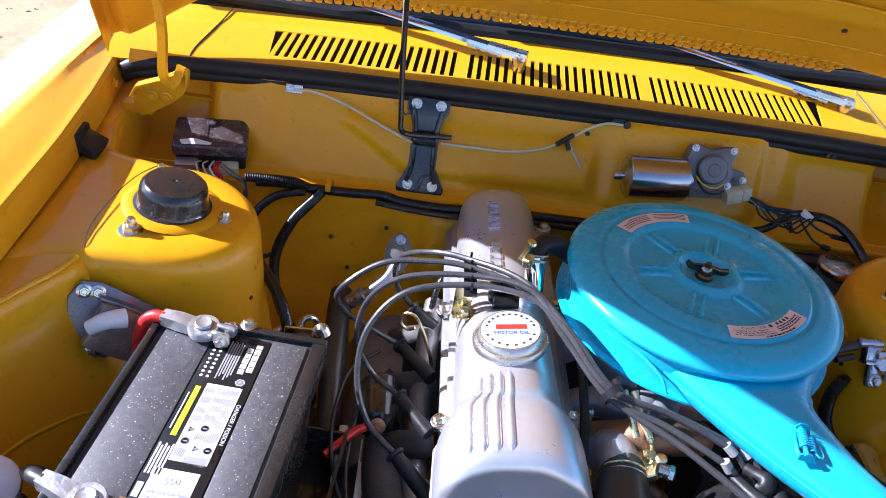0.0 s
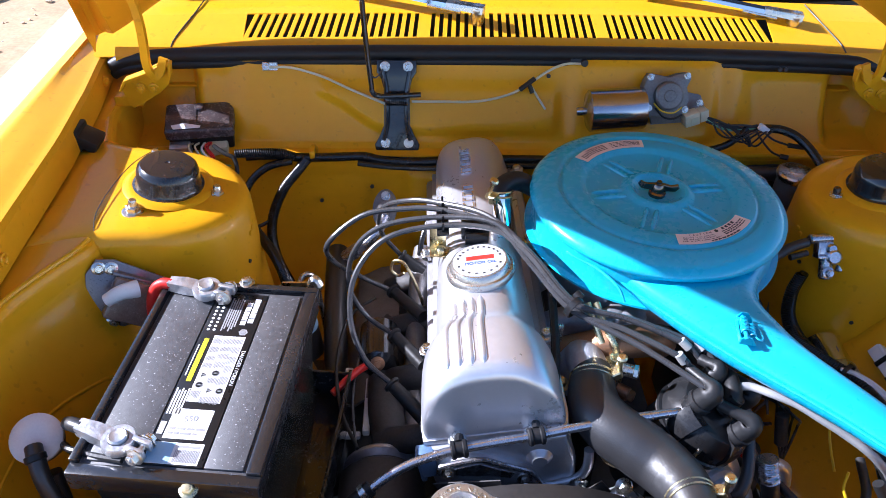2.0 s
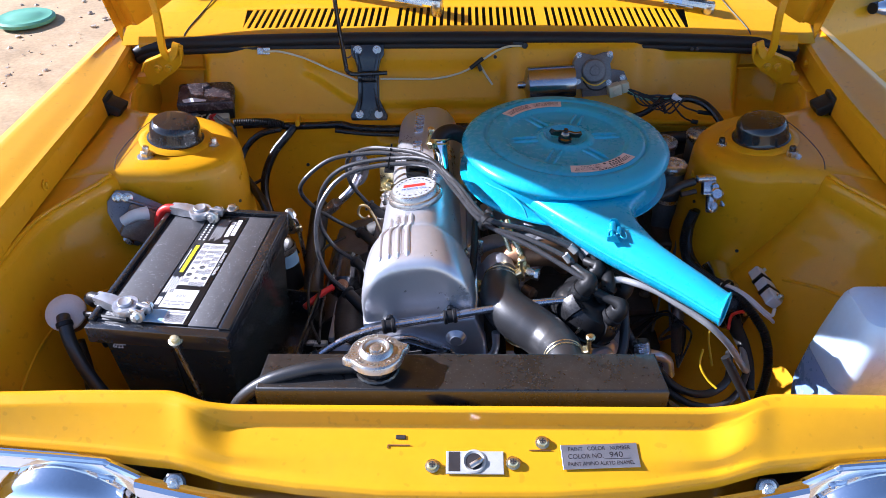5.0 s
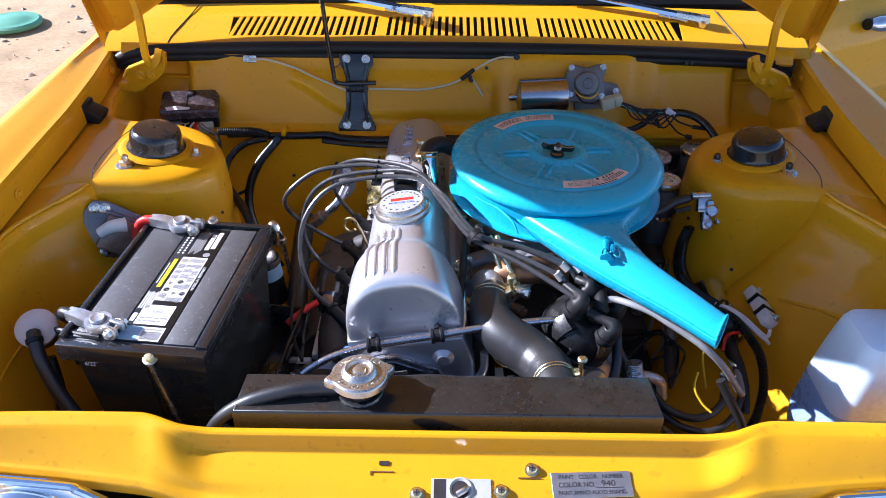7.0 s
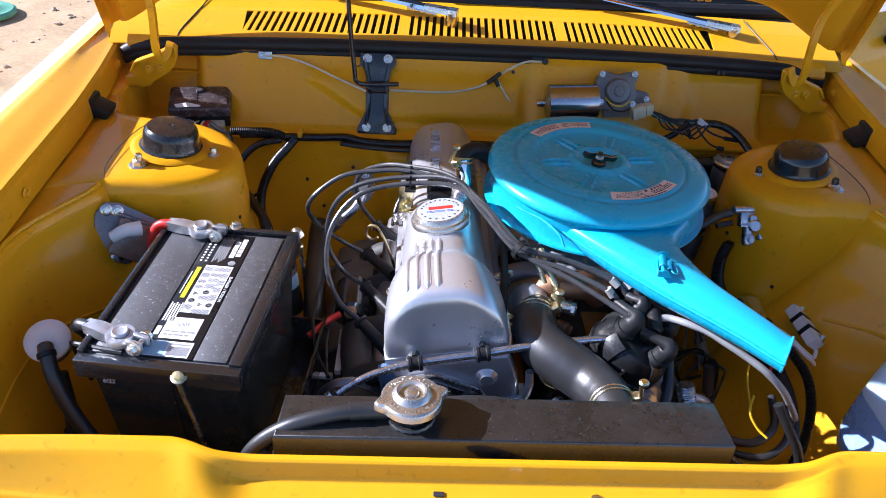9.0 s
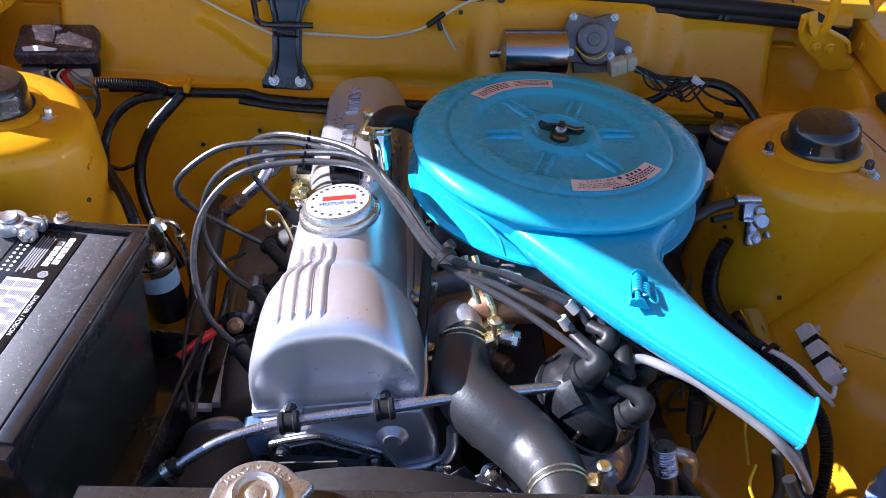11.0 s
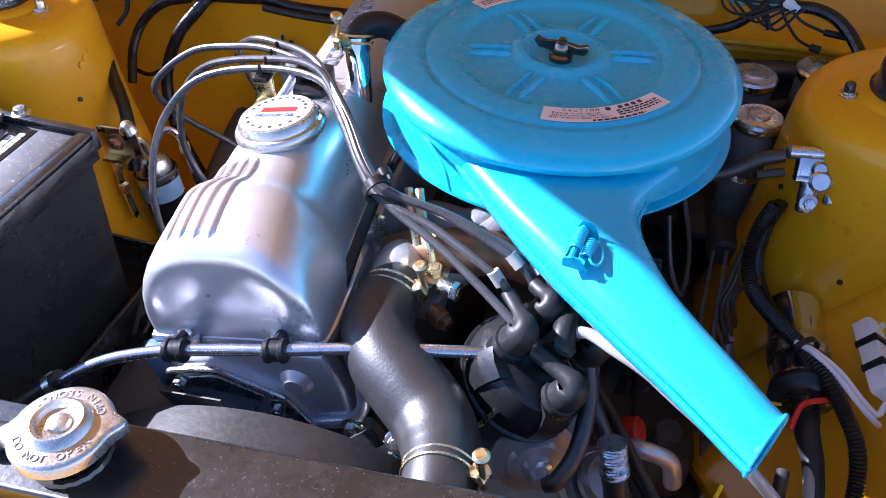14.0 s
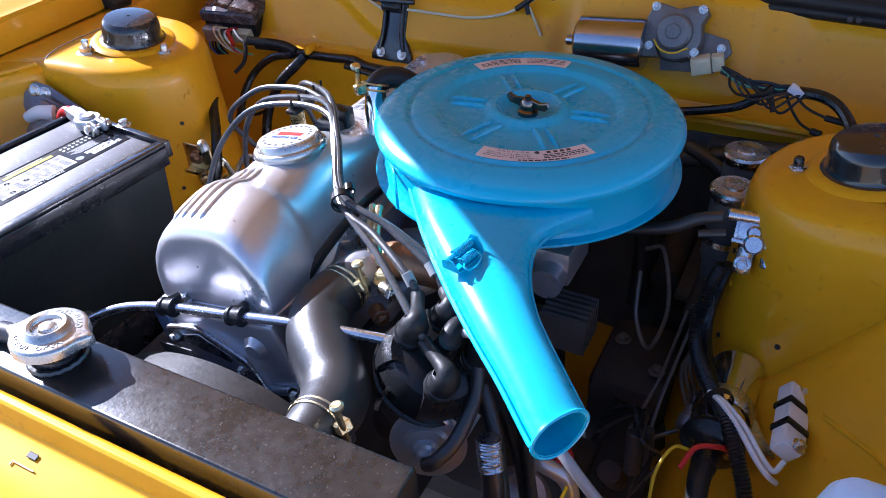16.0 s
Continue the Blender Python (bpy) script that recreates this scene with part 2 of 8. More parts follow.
def tube(pts, r, seg=12, per=8, smooth_line=True, rmod=None, hollow=False):
    """A tube of radius r (or a function of the way 0..1) along the points."""
    line = spline(pts, per) if smooth_line else [Vector(p) for p in pts]
    n = len(line)
    t0 = (line[1] - line[0]).normalized()
    up = Vector((0, 0, 1)) if abs(t0.z) < 0.9 else Vector((1, 0, 0))
    nrm = t0.cross(up).normalized()
    rings = []
    for i, p in enumerate(line):
        t = (line[min(i + 1, n - 1)] - line[max(i - 1, 0)]).normalized()
        nrm = (nrm - t * nrm.dot(t)).normalized()
        bi = t.cross(nrm)
        rr = r(i / (n - 1)) if callable(r) else r
        rings.append([p + rr * (nrm * math.cos(2 * math.pi * k / seg) + bi * math.sin(2 * math.pi * k / seg)) for k in range(seg)])
    return loft(rings)


def aim(p, d, spin=0.0):
    """The pose at p whose z points along d."""
    q = Vector(d).to_track_quat("Z", "Y")
    return Matrix.Translation(p) @ q.to_matrix().to_4x4() @ Matrix.Rotation(spin, 4, "Z")


def cyl(p, d, r, length, seg=24, bevel=0.0):
    b = bevel
    prof = [(r - b, 0), (r, b), (r, length - b), (r - b, length)] if b else [(r, 0), (r, length)]
    return moved(lathe(prof, seg), aim(p, d))


def prism(outline, z0, z1, bevel=0.0, seg=2):
    """An outline in x and y, given thickness along z."""
    bm = bmesh.new()
    a = [bm.verts.new((x, y, z0)) for x, y in outline]
    b = [bm.verts.new((x, y, z1)) for x, y in outline]
    n = len(outline)
    bm.faces.new(a[::-1])
    top = bm.faces.new(b)
    for i in range(n):
        bm.faces.new((a[i], a[(i + 1) % n], b[(i + 1) % n], b[i]))
    bmesh.ops.recalc_face_normals(bm, faces=bm.faces)
    if bevel:
        bmesh.ops.bevel(bm, geom=list(top.edges), offset=bevel, segments=seg, profile=0.5, affect="EDGES", clamp_overlap=True)
    return bm


def hex_bolt(r=0.008, h=0.006, washer=True, stud=0.0):
    """A hexagon head on its washer, standing on z = 0."""
    parts = []
    z = 0.0
    if washer:
        parts.append(lathe([(r * 1.5, 0), (r * 1.5, 0.0012), (r * 1.35, 0.0018), (0, 0.0018)], 20))
        z = 0.0016
    hexo = [(r * math.cos(math.pi / 3 * i), r * math.sin(math.pi / 3 * i)) for i in range(6)]
    parts.append(moved(prism(hexo, 0, h, r * 0.12, 1), Matrix.Translation((0, 0, z))))
    if stud:
        parts.append(moved(lathe([(r * 0.5, 0), (r * 0.5, stud), (r * 0.4, stud + 0.001), (0, stud + 0.001)], 12), Matrix.Translation((0, 0, z + h))))
    else:
        parts.append(moved(lathe([(r * 0.6, 0), (r * 0.5, h * 0.15), (0, h * 0.18)], 12), Matrix.Translation((0, 0, z + h * 0.98))))
    return merge(*parts)


def sheet(fn, nu, nv, thick=0.0):
    """A surface over u, v in 0..1, with an optional thickness along its normals."""
    bm = bmesh.new()
    g = [[bm.verts.new(fn(i / nu, j / nv)) for j in range(nv + 1)] for i in range(nu + 1)]
    for i in range(nu):
        for j in range(nv):
            bm.faces.new((g[i][j], g[i + 1][j], g[i + 1][j + 1], g[i][j + 1]))
    bmesh.ops.recalc_face_normals(bm, faces=bm.faces)
    if thick:
        bmesh.ops.solidify(bm, geom=list(bm.faces), thickness=thick)
    return bm


def smooth01(a, b, x):
    t = min(1.0, max(0.0, (x - a) / (b - a)))
    return t * t * (3 - 2 * t)


def lerp_table(tab, x):
    """Linear reading of (x, value) pairs."""
    if x <= tab[0][0]:
        return tab[0][1]
    for (x0, v0), (x1, v1) in zip(tab, tab[1:]):
        if x <= x1:
            return v0 + (v1 - v0) * (x - x0) / (x1 - x0)
    return tab[-1][1]


def text_mesh(body, size, depth=0.0003, align="CENTER", xscale=1.0):
    """Letters as a mesh, in x and y, facing up z."""
    cu = bpy.data.curves.new("text", "FONT")
    cu.body, cu.size, cu.extrude, cu.align_x, cu.align_y = body, size, depth, align, "CENTER"
    ob = bpy.data.objects.new("text", cu)
    scene.collection.objects.link(ob)
    me = bpy.data.meshes.new_from_object(ob.evaluated_get(bpy.context.evaluated_depsgraph_get()))
    bm = bmesh.new()
    bm.from_mesh(me)
    bpy.data.objects.remove(ob)
    bpy.data.curves.remove(cu)
    bpy.data.meshes.remove(me)
    return moved(bm, Matrix.Diagonal((xscale, 1, 1, 1)))


def bars(x0, x1, y0, rows, pitch, height, z, seed=0, gap=0.25, words=True):
    """Rows of plain bars in place of small print."""
    rnd = random.Random(seed)
    bms = []
    for k in range(rows):
        x = x0
        y = y0 - k * pitch
        end = x1 if k < rows - 1 else x0 + (x1 - x0) * rnd.uniform(0.5, 1.0)
        while x < end - 1e-4:
            w = min(end - x, (x1 - x0) * rnd.uniform(0.12, 0.34)) if words else end - x
            bms.append(box(x, x + w, y - height / 2, y + height / 2, z, z + 0.0003))
            x += w + height * 0.7
    return merge(*bms)


def mirrored(bm):
    bmesh.ops.scale(bm, vec=(-1, 1, 1), verts=bm.verts)
    bmesh.ops.reverse_faces(bm, faces=bm.faces)
    return bm

# ---- ground ----
def ground_fn(u, v):
    # rings that widen outwards keep the near sand fine
    a = 2 * math.pi * u
    r = 0.05 + 400 * v ** 4
    x, y = r * math.cos(a), r * math.sin(a) + 0.8
    z = 0.03 * noise.noise(Vector((x * 0.7, y * 0.7, 0))) + 0.012 * noise.noise(Vector((x * 4, y * 4, 3)))
    return (x, y, z - 0.05)


ground = tagged(mesh_ob("ground", sheet(ground_fn, 96, 110), SAND), "pale sandy ground with scattered small stones", "ground", kind="structure")

# concrete pad that the car stands on; the sand begins beyond its edge
pad = tagged(mesh_ob("pavement", merge(*[box(-1.95 + 3.0 * i + 0.004, -1.95 + 3.0 * (i + 1) - 0.004, -3.6 + 3.0 * j + 0.004, -3.6 + 3.0 * (j + 1) - 0.004, -0.12, 0.0, 0.006) for i in range(2) for j in range(4)]), CONCRETE), "pale concrete pad with straight joints", "pavement", kind="structure")

# ---- car body ----
car = thing("car", "yellow saloon car with open hood and bare engine bay", "car", (0, 0.8, 0))

APRON_EDGE = [(0.26, 0.640), (0.53, 0.642), (0.58, 0.632), (0.64, 0.600), (0.68, 0.575), (0.88, 0.600), (0.94, 0.632), (1.02, 0.655), (1.16, 0.657)]
FENDER_IN = [(0.15, 0.628), (0.58, 0.641), (0.85, 0.650), (1.00, 0.664), (1.15, 0.684), (1.6, 0.69)]


def fender_fn(u, v):
    y = 0.16 + v * 1.34
    xi = lerp_table(FENDER_IN, y)
    front = smooth01(0.48, 0.24, y)
    drop = 0.158 * front
    prof = [(xi, 0.872), (xi + 0.001, 0.895), (xi + 0.003, 0.912), (xi + 0.009, 0.9175), (xi + 0.018, 0.9185), (xi + 0.045, 0.925), (0.724, 0.930),
            (0.742, 0.926), (0.757, 0.914), (0.768, 0.895), (0.777, 0.86), (0.784, 0.80), (0.788, 0.70), (0.785, 0.55), (0.770, 0.40), (0.750, 0.30)]
    k = u * (len(prof) - 1)
    i = min(int(k), len(prof) - 2)
    x = prof[i][0] + (prof[i + 1][0] - prof[i][0]) * (k - i)
    z = prof[i][1] + (prof[i + 1][1] - prof[i][1]) * (k - i) - drop
    return (-x, y, z)


def apron_profile(y):
    """Gutter floor, lip, then the wheelhouse wall, as distance from the middle and height."""
    xe = lerp_table(APRON_EDGE, y)
    xi = lerp_table(FENDER_IN, y) + 0.012
    g = 0.062 * math.exp(-((y - 0.63) / 0.13) ** 2)
    return [(xi, 0.868), (xi - 0.004, 0.867), (xe + 0.006, 0.866), (xe, 0.8655), (xe - 0.006, 0.862), (xe - 0.010, 0.855), (xe - 0.013, 0.83),
            (xe - 0.022 - 0.3 * g, 0.78), (xe - 0.040 - 0.8 * g, 0.72), (xe - 0.064 - 1.2 * g, 0.66), (xe - 0.094 - 1.3 * g, 0.60), (xe - 0.134 - 1.2 * g, 0.53), (xe - 0.175 - g, 0.46), (xe - 0.21, 0.40)]


def apron_fn(u, v):
    y = 0.265 + v * 0.865
    prof = apron_profile(y)
    k = u * (len(prof) - 1)
    i = min(int(k), len(prof) - 2)
    dip = 0.085 * smooth01(0.38, 0.28, y) * (1 - smooth01(0.35, 0.95, u))
    return (-(prof[i][0] + (prof[i + 1][0] - prof[i][0]) * (k - i)), y, prof[i][1] + (prof[i + 1][1] - prof[i][1]) * (k - i) - dip)


def apron_x(y, z):
    return lerp_table(sorted((h, x) for x, h in apron_profile(y)[4:]), z)


TOW = Vector((-0.505, 0.806, 0.868))


def tower_rings():
    """A strut tower: round towards the engine, running out into the gutter."""
    rings = []
    for dz, r, grow in ((-0.46, 0.165, 0.02), (-0.36, 0.145, 0.01), (-0.26, 0.128, 0.0), (-0.15, 0.116, 0), (-0.06, 0.111, 0), (-0.022, 0.109, 0), (-0.010, 0.106, 0), (-0.003, 0.100, 0), (0.0, 0.092, 0), (0.0, 0.07, 0)):
        ring = []
        n = 40
        for i in range(n):
            a = -math.pi / 2 + math.pi * i / (n - 1)
            x, y = r * math.cos(a), r * math.sin(a)
            z = dz - 0.14 * x * (1 if dz > -0.1 else 0.4)
            ring.append((TOW.x + x + grow, TOW.y + y, TOW.z + z))
        for f in (0.35, 0.7, 1.0):
            ring.append((TOW.x - f * 0.14, TOW.y + r + 0.035 * f * f, TOW.z + dz + 0.001 * f))
        for f in (1.0, 0.7, 0.35):
            ring.append((TOW.x - f * 0.14, TOW.y - r - 0.035 * f * f, TOW.z + dz + 0.001 * f))
        rings.append(ring)
    return rings


def side_set(right):
    flip = mirrored if right else (lambda b: b)
    fender = part("fender", flip(sheet(fender_fn, 60, 40, 0.0012)), YELLOW, car)
    apron = part("inner_apron", flip(sheet(apron_fn, 52, 60, 0.0015)), YELLOW, car, "inner wing panel with gutter")
    tower = part("strut_tower", flip(loft(tower_rings())), YELLOW, car, "rounded suspension strut tower")
    # sealed seam across the tower's top
    seam = tube([(-0.545, 0.905, 0.872), (-0.566, 0.86, 0.8745), (-0.577, 0.80, 0.8745), (-0.579, 0.74, 0.8735), (-0.572, 0.705, 0.868), (-0.570, 0.699, 0.845)], 0.0007, 6)
    part("seam", flip(seam), INK, tower)
    part("edge_bead", flip(tube([(-lerp_table(APRON_EDGE, y) + 0.002, y, 0.8665 - 0.075 * smooth01(0.38, 0.28, y)) for y in [0.27 + 0.03 * i for i in range(15)]], 0.0035, 8)), YELLOW, apron)
    arc = [(0.30 + 0.02 * i, 0.745 - 1.3 * (0.02 * i - 0.16) ** 2) for i in range(17)]
    part("pressed_line", flip(tube([(-apron_x(y, z) - 0.001, y, z) for y, z in arc], 0.0028, 8)), YELLOW, apron)
    # hood stop
    stop = merge(box(-0.690, -0.652, 0.893, 0.937, 0.869, 0.904, 0.004), moved(box(-0.020, 0.016, -0.020, 0.020, 0, 0.020, 0.004), Matrix.Translation((-0.650, 0.915, 0.872)) @ Matrix.Rotation(0.5, 4, "Y")))
    part("rubber_stop", flip(stop), RUBBER, car, "black rubber hood stop")
    for y, z in ((1.08, 0.893), (0.62, 0.89)):
        part("bolt", flip(moved(hex_bolt(0.006, 0.004), aim((-lerp_table(FENDER_IN, y) + 0.0005, y, z), (1, 0, 0)))), YELLOW, fender)
    # closing wall between the gutter and the firewall, with the hinge on it
    part("hinge_pillar", flip(box(-0.70, -0.652, 1.0, 1.17, 0.55, 0.868, 0.006)), YELLOW, car)
    hm = Matrix.Translation((0, 1.056, 0)) @ Matrix.Rotation(radians(90), 4, "X")
    plate_o = [(-0.638, 0.898), (-0.632, 0.868), (-0.625, 0.860), (-0.604, 0.872), (-0.576, 0.889), (-0.560, 0.904), (-0.552, 0.922), (-0.549, 0.942), (-0.556, 0.946), (-0.589, 0.929), (-0.627, 0.914)]
    lip = [(-0.638, 0.896), (-0.628, 0.913), (-0.589, 0.928), (-0.551, 0.946), (-0.548, 0.941), (-0.551, 0.921), (-0.554, 0.921), (-0.553, 0.939), (-0.588, 0.924), (-0.625, 0.909), (-0.635, 0.894)]
    hinge = merge(moved(prism(plate_o, 0, 0.006, 0.0015), hm), moved(prism(lip, 0.004, 0.016, 0.001), hm), box(-0.655, -0.610, 1.052, 1.12, 0.862, 0.880, 0.003))
    hp = part("hinge_bracket", flip(hinge), YELLOW, car)
    for dx, dz in ((-0.606, 0.897), (-0.585, 0.897)):
        part("bolt", flip(moved(merge(hex_bolt(0.0060, 0.005), lathe([(0.0088, -0.001), (0.0088, 0.001), (0, 0.001)], 18)), aim((dx, 1.049, dz), (0, -1, 0)))), YELLOW, hp)
    arm_pts = spline([(-0.602, 0.985, 1.160), (-0.596, 1.004, 1.118), (-0.590, 1.020, 1.085), (-0.583, 1.028, 1.062), (-0.579, 1.033, 1.038), (-0.578, 1.035, 1.008), (-0.581, 1.038, 0.972), (-0.584, 1.040, 0.946), (-0.582, 1.040, 0.931), (-0.575, 1.040, 0.923), (-0.566, 1.041, 0.929), (-0.560, 1.042, 0.942), (-0.557, 1.043, 0.952)], 8)
    rings = []
    for i, p in enumerate(arm_pts):
        t = (arm_pts[min(i + 1, len(arm_pts) - 1)] - arm_pts[max(i - 1, 0)]).normalized()
        s = t.cross(Vector((0.25, 0.97, 0))).normalized()
        nn = s.cross(t).normalized()
        w, h = 0.0066, 0.0033
        s, nn = nn.cross(t), nn
        rings.append([p + s * w + nn * h, p - s * w + nn * h, p - s * w - nn * h, p + s * w - nn * h])
    part("hinge_arm", flip(loft(rings)), YELLOW, car, "curved hood hinge arm")


side_set(False)
side_set(True)


# firewall: upper plenum face, ledge, lower bulkhead, with pressed panels
def panel_press(x, z, x0, x1, z0, z1, d, soft=0.012):
    return d * smooth01(x0 - soft, x0 + soft, x) * smooth01(x1 + soft, x1 - soft, x) * smooth01(z0 - soft, z0 + soft, z) * smooth01(z1 + soft, z1 - soft, z)


def firewall_fn(u, v):
    x = -0.66 + 1.32 * u
    prof = [(1.122, 0.935), (1.112, 0.925), (1.104, 0.905), (1.084, 0.86), (1.066, 0.82), (1.056, 0.797), (1.046, 0.788), (1.030, 0.785), (1.028, 0.780), (1.032, 0.770), (1.035, 0.74), (1.035, 0.68), (1.03, 0.60), (1.01, 0.52), (0.97, 0.44), (0.90, 0.38), (0.84, 0.34)]
    k = v * (len(prof) - 1)
    i = min(int(k), len(prof) - 2)
    y = prof[i][0] + (prof[i + 1][0] - prof[i][0]) * (k - i)
    z = prof[i][1] + (prof[i + 1][1] - prof[i][1]) * (k - i)
    # panel left of the bracket that tapers, panel round the wiper motor
    if z > 0.79:
        y -= panel_press(x, z, -0.33, 0.075, 0.815 + 0.06 * smooth01(-0.20, -0.34, x), 0.885, 0.010)
        y -= panel_press(x, z, 0.10, 0.345, 0.80, 0.925, 0.010)
        y += panel_press(x, z, 0.40, 0.62, 0.80, 0.91, 0.018, 0.03)
        y += panel_press(x, z, -0.70, -0.47, 0.80, 0.91, 0.012, 0.03) + panel_press(x, z, -0.75, -0.535, 0.79, 0.90, 0.045, 0.012)
        y += panel_press(x, z, 0.555, 0.75, 0.79, 0.90, 0.045, 0.012)
    else:
        y -= panel_press(x, z, -0.18, -0.08, 0.60, 0.755, 0.014)
        y += panel_press(x, z, -0.45, -0.21, 0.58, 0.75, 0.006, 0.02)
        y += panel_press(x, z, 0.10, 0.40, 0.58, 0.75, 0.006, 0.02)
    return (x, y, z)


firewall = part("firewall", sheet(firewall_fn, 200, 96, 0.0015), YELLOW, car, "pressed steel bulkhead with embossed panels")
for x, z in ((-0.33, 0.69), (-0.24, 0.72), (-0.30, 0.63), (0.06, 0.90), (0.45, 0.915), (0.46, 0.915)):
    yy = 1.034 if z < 0.78 else 1.1
    part("hole", cyl((x, yy, z), (0, -1, 0.25), 0.0035, 0.003, 10), INK, firewall)

# black sheet over the lower bulkhead, put there as its deep shade
shade_rings = []
for x in [0.07 + 0.02 * k for k in range(22)]:
    line = [(1.028, 0.766), (1.022, 0.74), (1.020, 0.68), (1.016, 0.60), (0.996, 0.52), (0.958, 0.44)]
    wob = 0.002 * math.sin(31 * x) + 0.0015 * math.sin(77 * x)
    shade_rings.append([(x, y + wob, z + 0.006 * math.sin(17 * x)) for y, z in line] + [(x, y + 0.006, z) for y, z in line[::-1]])
part("shade_sheet", loft(shade_rings), GREASE, firewall, "added black sheet standing in for deep shade on the lower bulkhead")

# cowl with its row of air slots


def cowl_z(y):
    return lerp_table([(1.120, 0.930), (1.135, 0.938), (1.15, 0.945), (1.21, 0.967), (1.25, 0.9745), (1.34, 0.980)], y)


def cowl_strip(x0, x1, ya, yb, n=4):
    bm = bmesh.new()
    rows = [ya + (yb - ya) * k / n for k in range(n + 1)]
    crown = lambda x: -0.012 * (x / 0.7) ** 2
    nx = max(1, int(abs(x1 - x0) / 0.05))
    g = [[bm.verts.new((x0 + (x1 - x0) * i / nx, y, cowl_z(y) + crown(x0 + (x1 - x0) * i / nx))) for y in rows] for i in range(nx + 1)]
    for i in range(nx):
        for j in range(n):
            bm.faces.new((g[i][j], g[i + 1][j], g[i + 1][j + 1], g[i][j + 1]))
    return bm


VENT_X0, VENT_X1, VENT_N = -0.455, 0.452, 62
bits = [cowl_strip(-0.70, 0.70, 1.120, 1.152), cowl_strip(-0.70, 0.70, 1.207, 1.263, 5),
        cowl_strip(-0.70, VENT_X0, 1.152, 1.207), cowl_strip(VENT_X1, 0.70, 1.152, 1.207)]
pitch = (VENT_X1 - VENT_X0) / VENT_N
GAPS = (20, 41)
for k in range(VENT_N):
    xa = VENT_X0 + k * pitch
    bar = 0.0075
    fan = lambda x, y: x * (1.0 - 0.03 * (y - 1.152) / 0.055)
    crown = lambda x: -0.012 * (x / 0.7) ** 2
    bm = bmesh.new()
    wide = pitch if k in GAPS else bar
    q = []
    for y in (1.152, 1.18, 1.207):
        for dx in (0, wide):
            q.append(bm.verts.new((fan(xa + dx, y), y, cowl_z(y) + crown(xa))))
    for j in (0, 2):
        bm.faces.new((q[j], q[j + 1], q[j + 3], q[j + 2]))
    bits.append(bm)
cowl_bm = merge(*bits)
bmesh.ops.recalc_face_normals(cowl_bm, faces=cowl_bm.faces)
for f in cowl_bm.faces:
    if f.normal.z < 0:
        f.normal_flip()
bmesh.ops.solidify(cowl_bm, geom=list(cowl_bm.faces), thickness=0.0025)
cowl = part("cowl_panel", cowl_bm, YELLOW, car, "cowl panel with a row of narrow air slots", angle=25)
part("plenum_floor", box(-0.60, 0.60, 1.13, 1.26, 0.86, 0.864), YELLOW, cowl)
for s in (-1, 1):
    part("panel_gap", tube([(s * 0.575, 1.123, 0.922), (s * 0.570, 1.15, 0.9375), (s * 0.545, 1.21, 0.9605), (s * 0.535, 1.25, 0.9705)], 0.0013, 6), INK, cowl)
seal_line = [(-0.672, 1.124, 0.900), (-0.655, 1.122, 0.909), (-0.62, 1.121, 0.917), (-0.55, 1.120, 0.922), (-0.3, 1.119, 0.929), (0, 1.119, 0.931), (0.3, 1.119, 0.929), (0.55, 1.120, 0.921), (0.62, 1.121, 0.912), (0.665, 1.122, 0.898)]
part("weather_seal", merge(tube(seal_line, 0.0135, 14), tube([(x, y - 0.005, z - 0.0125) for x, y, z in seal_line], 0.0085, 12)), RUBBER, car, "thick black rubber hood seal")

# windscreen, frame and dark scuttle
part("windscreen", sheet(lambda u, v: (-0.62 + 1.24 * u, 1.330 + 0.34 * v - 0.035 * (1 - (2 * u - 1) ** 2), 0.980 + 0.42 * v), 20, 8, 0.005), DARKGLASS, car)
part("windscreen_rubber", tube([(-0.66, 1.315, 0.972), (-0.3, 1.282, 0.975), (0, 1.278, 0.976), (0.3, 1.282, 0.975), (0.66, 1.315, 0.970)], 0.0145, 10), RUBBER, car)
part("windscreen_trim", tube([(-0.66, 1.330, 0.992), (-0.3, 1.300, 0.999), (0, 1.297, 1.0), (0.3, 1.300, 0.999), (0.66, 1.330, 0.991)], 0.0035, 8), CHROME, car)
roof = sheet(lambda u, v: (-0.58 + 1.16 * u, 1.66 + 1.4 * v, 1.40 + 0.05 * math.sin(math.pi * v) - 0.04 * (2 * u - 1) ** 2), 16, 16, 0.003)
part("roof", roof, YELLOW, car)
for s in (-1, 1):
    part("pillar", loft([[(s * 0.70, 1.33, 0.96), (s * 0.64, 1.31, 0.98), (s * 0.64, 1.37, 0.98), (s * 0.70, 1.42, 0.96)], [(s * 0.60, 1.66, 1.40), (s * 0.56, 1.64, 1.41), (s * 0.56, 1.72, 1.41), (s * 0.60, 1.74, 1.39)]]), YELLOW, car)
part("cabin_shell", loft([[(-0.76, 1.5, 0.25), (0.76, 1.5, 0.25), (0.76, 3.6, 0.25), (-0.76, 3.6, 0.25)], [(-0.78, 1.5, 0.7), (0.78, 1.5, 0.7), (0.78, 3.7, 0.7), (-0.78, 3.7, 0.7)], [(-0.72, 1.5, 0.93), (0.72, 1.5, 0.93), (0.70, 3.65, 0.93), (-0.70, 3.65, 0.93)]]), YELLOW, car)
part("dashboard", box(-0.70, 0.70, 1.34, 1.52, 0.40, 0.965, 0.02), GREASE, car)


# open hood: outer skin and the pressed underside frame
HOOD_A = radians(38.5)
HOOD_P = Vector((0, 1.228, 1.037))


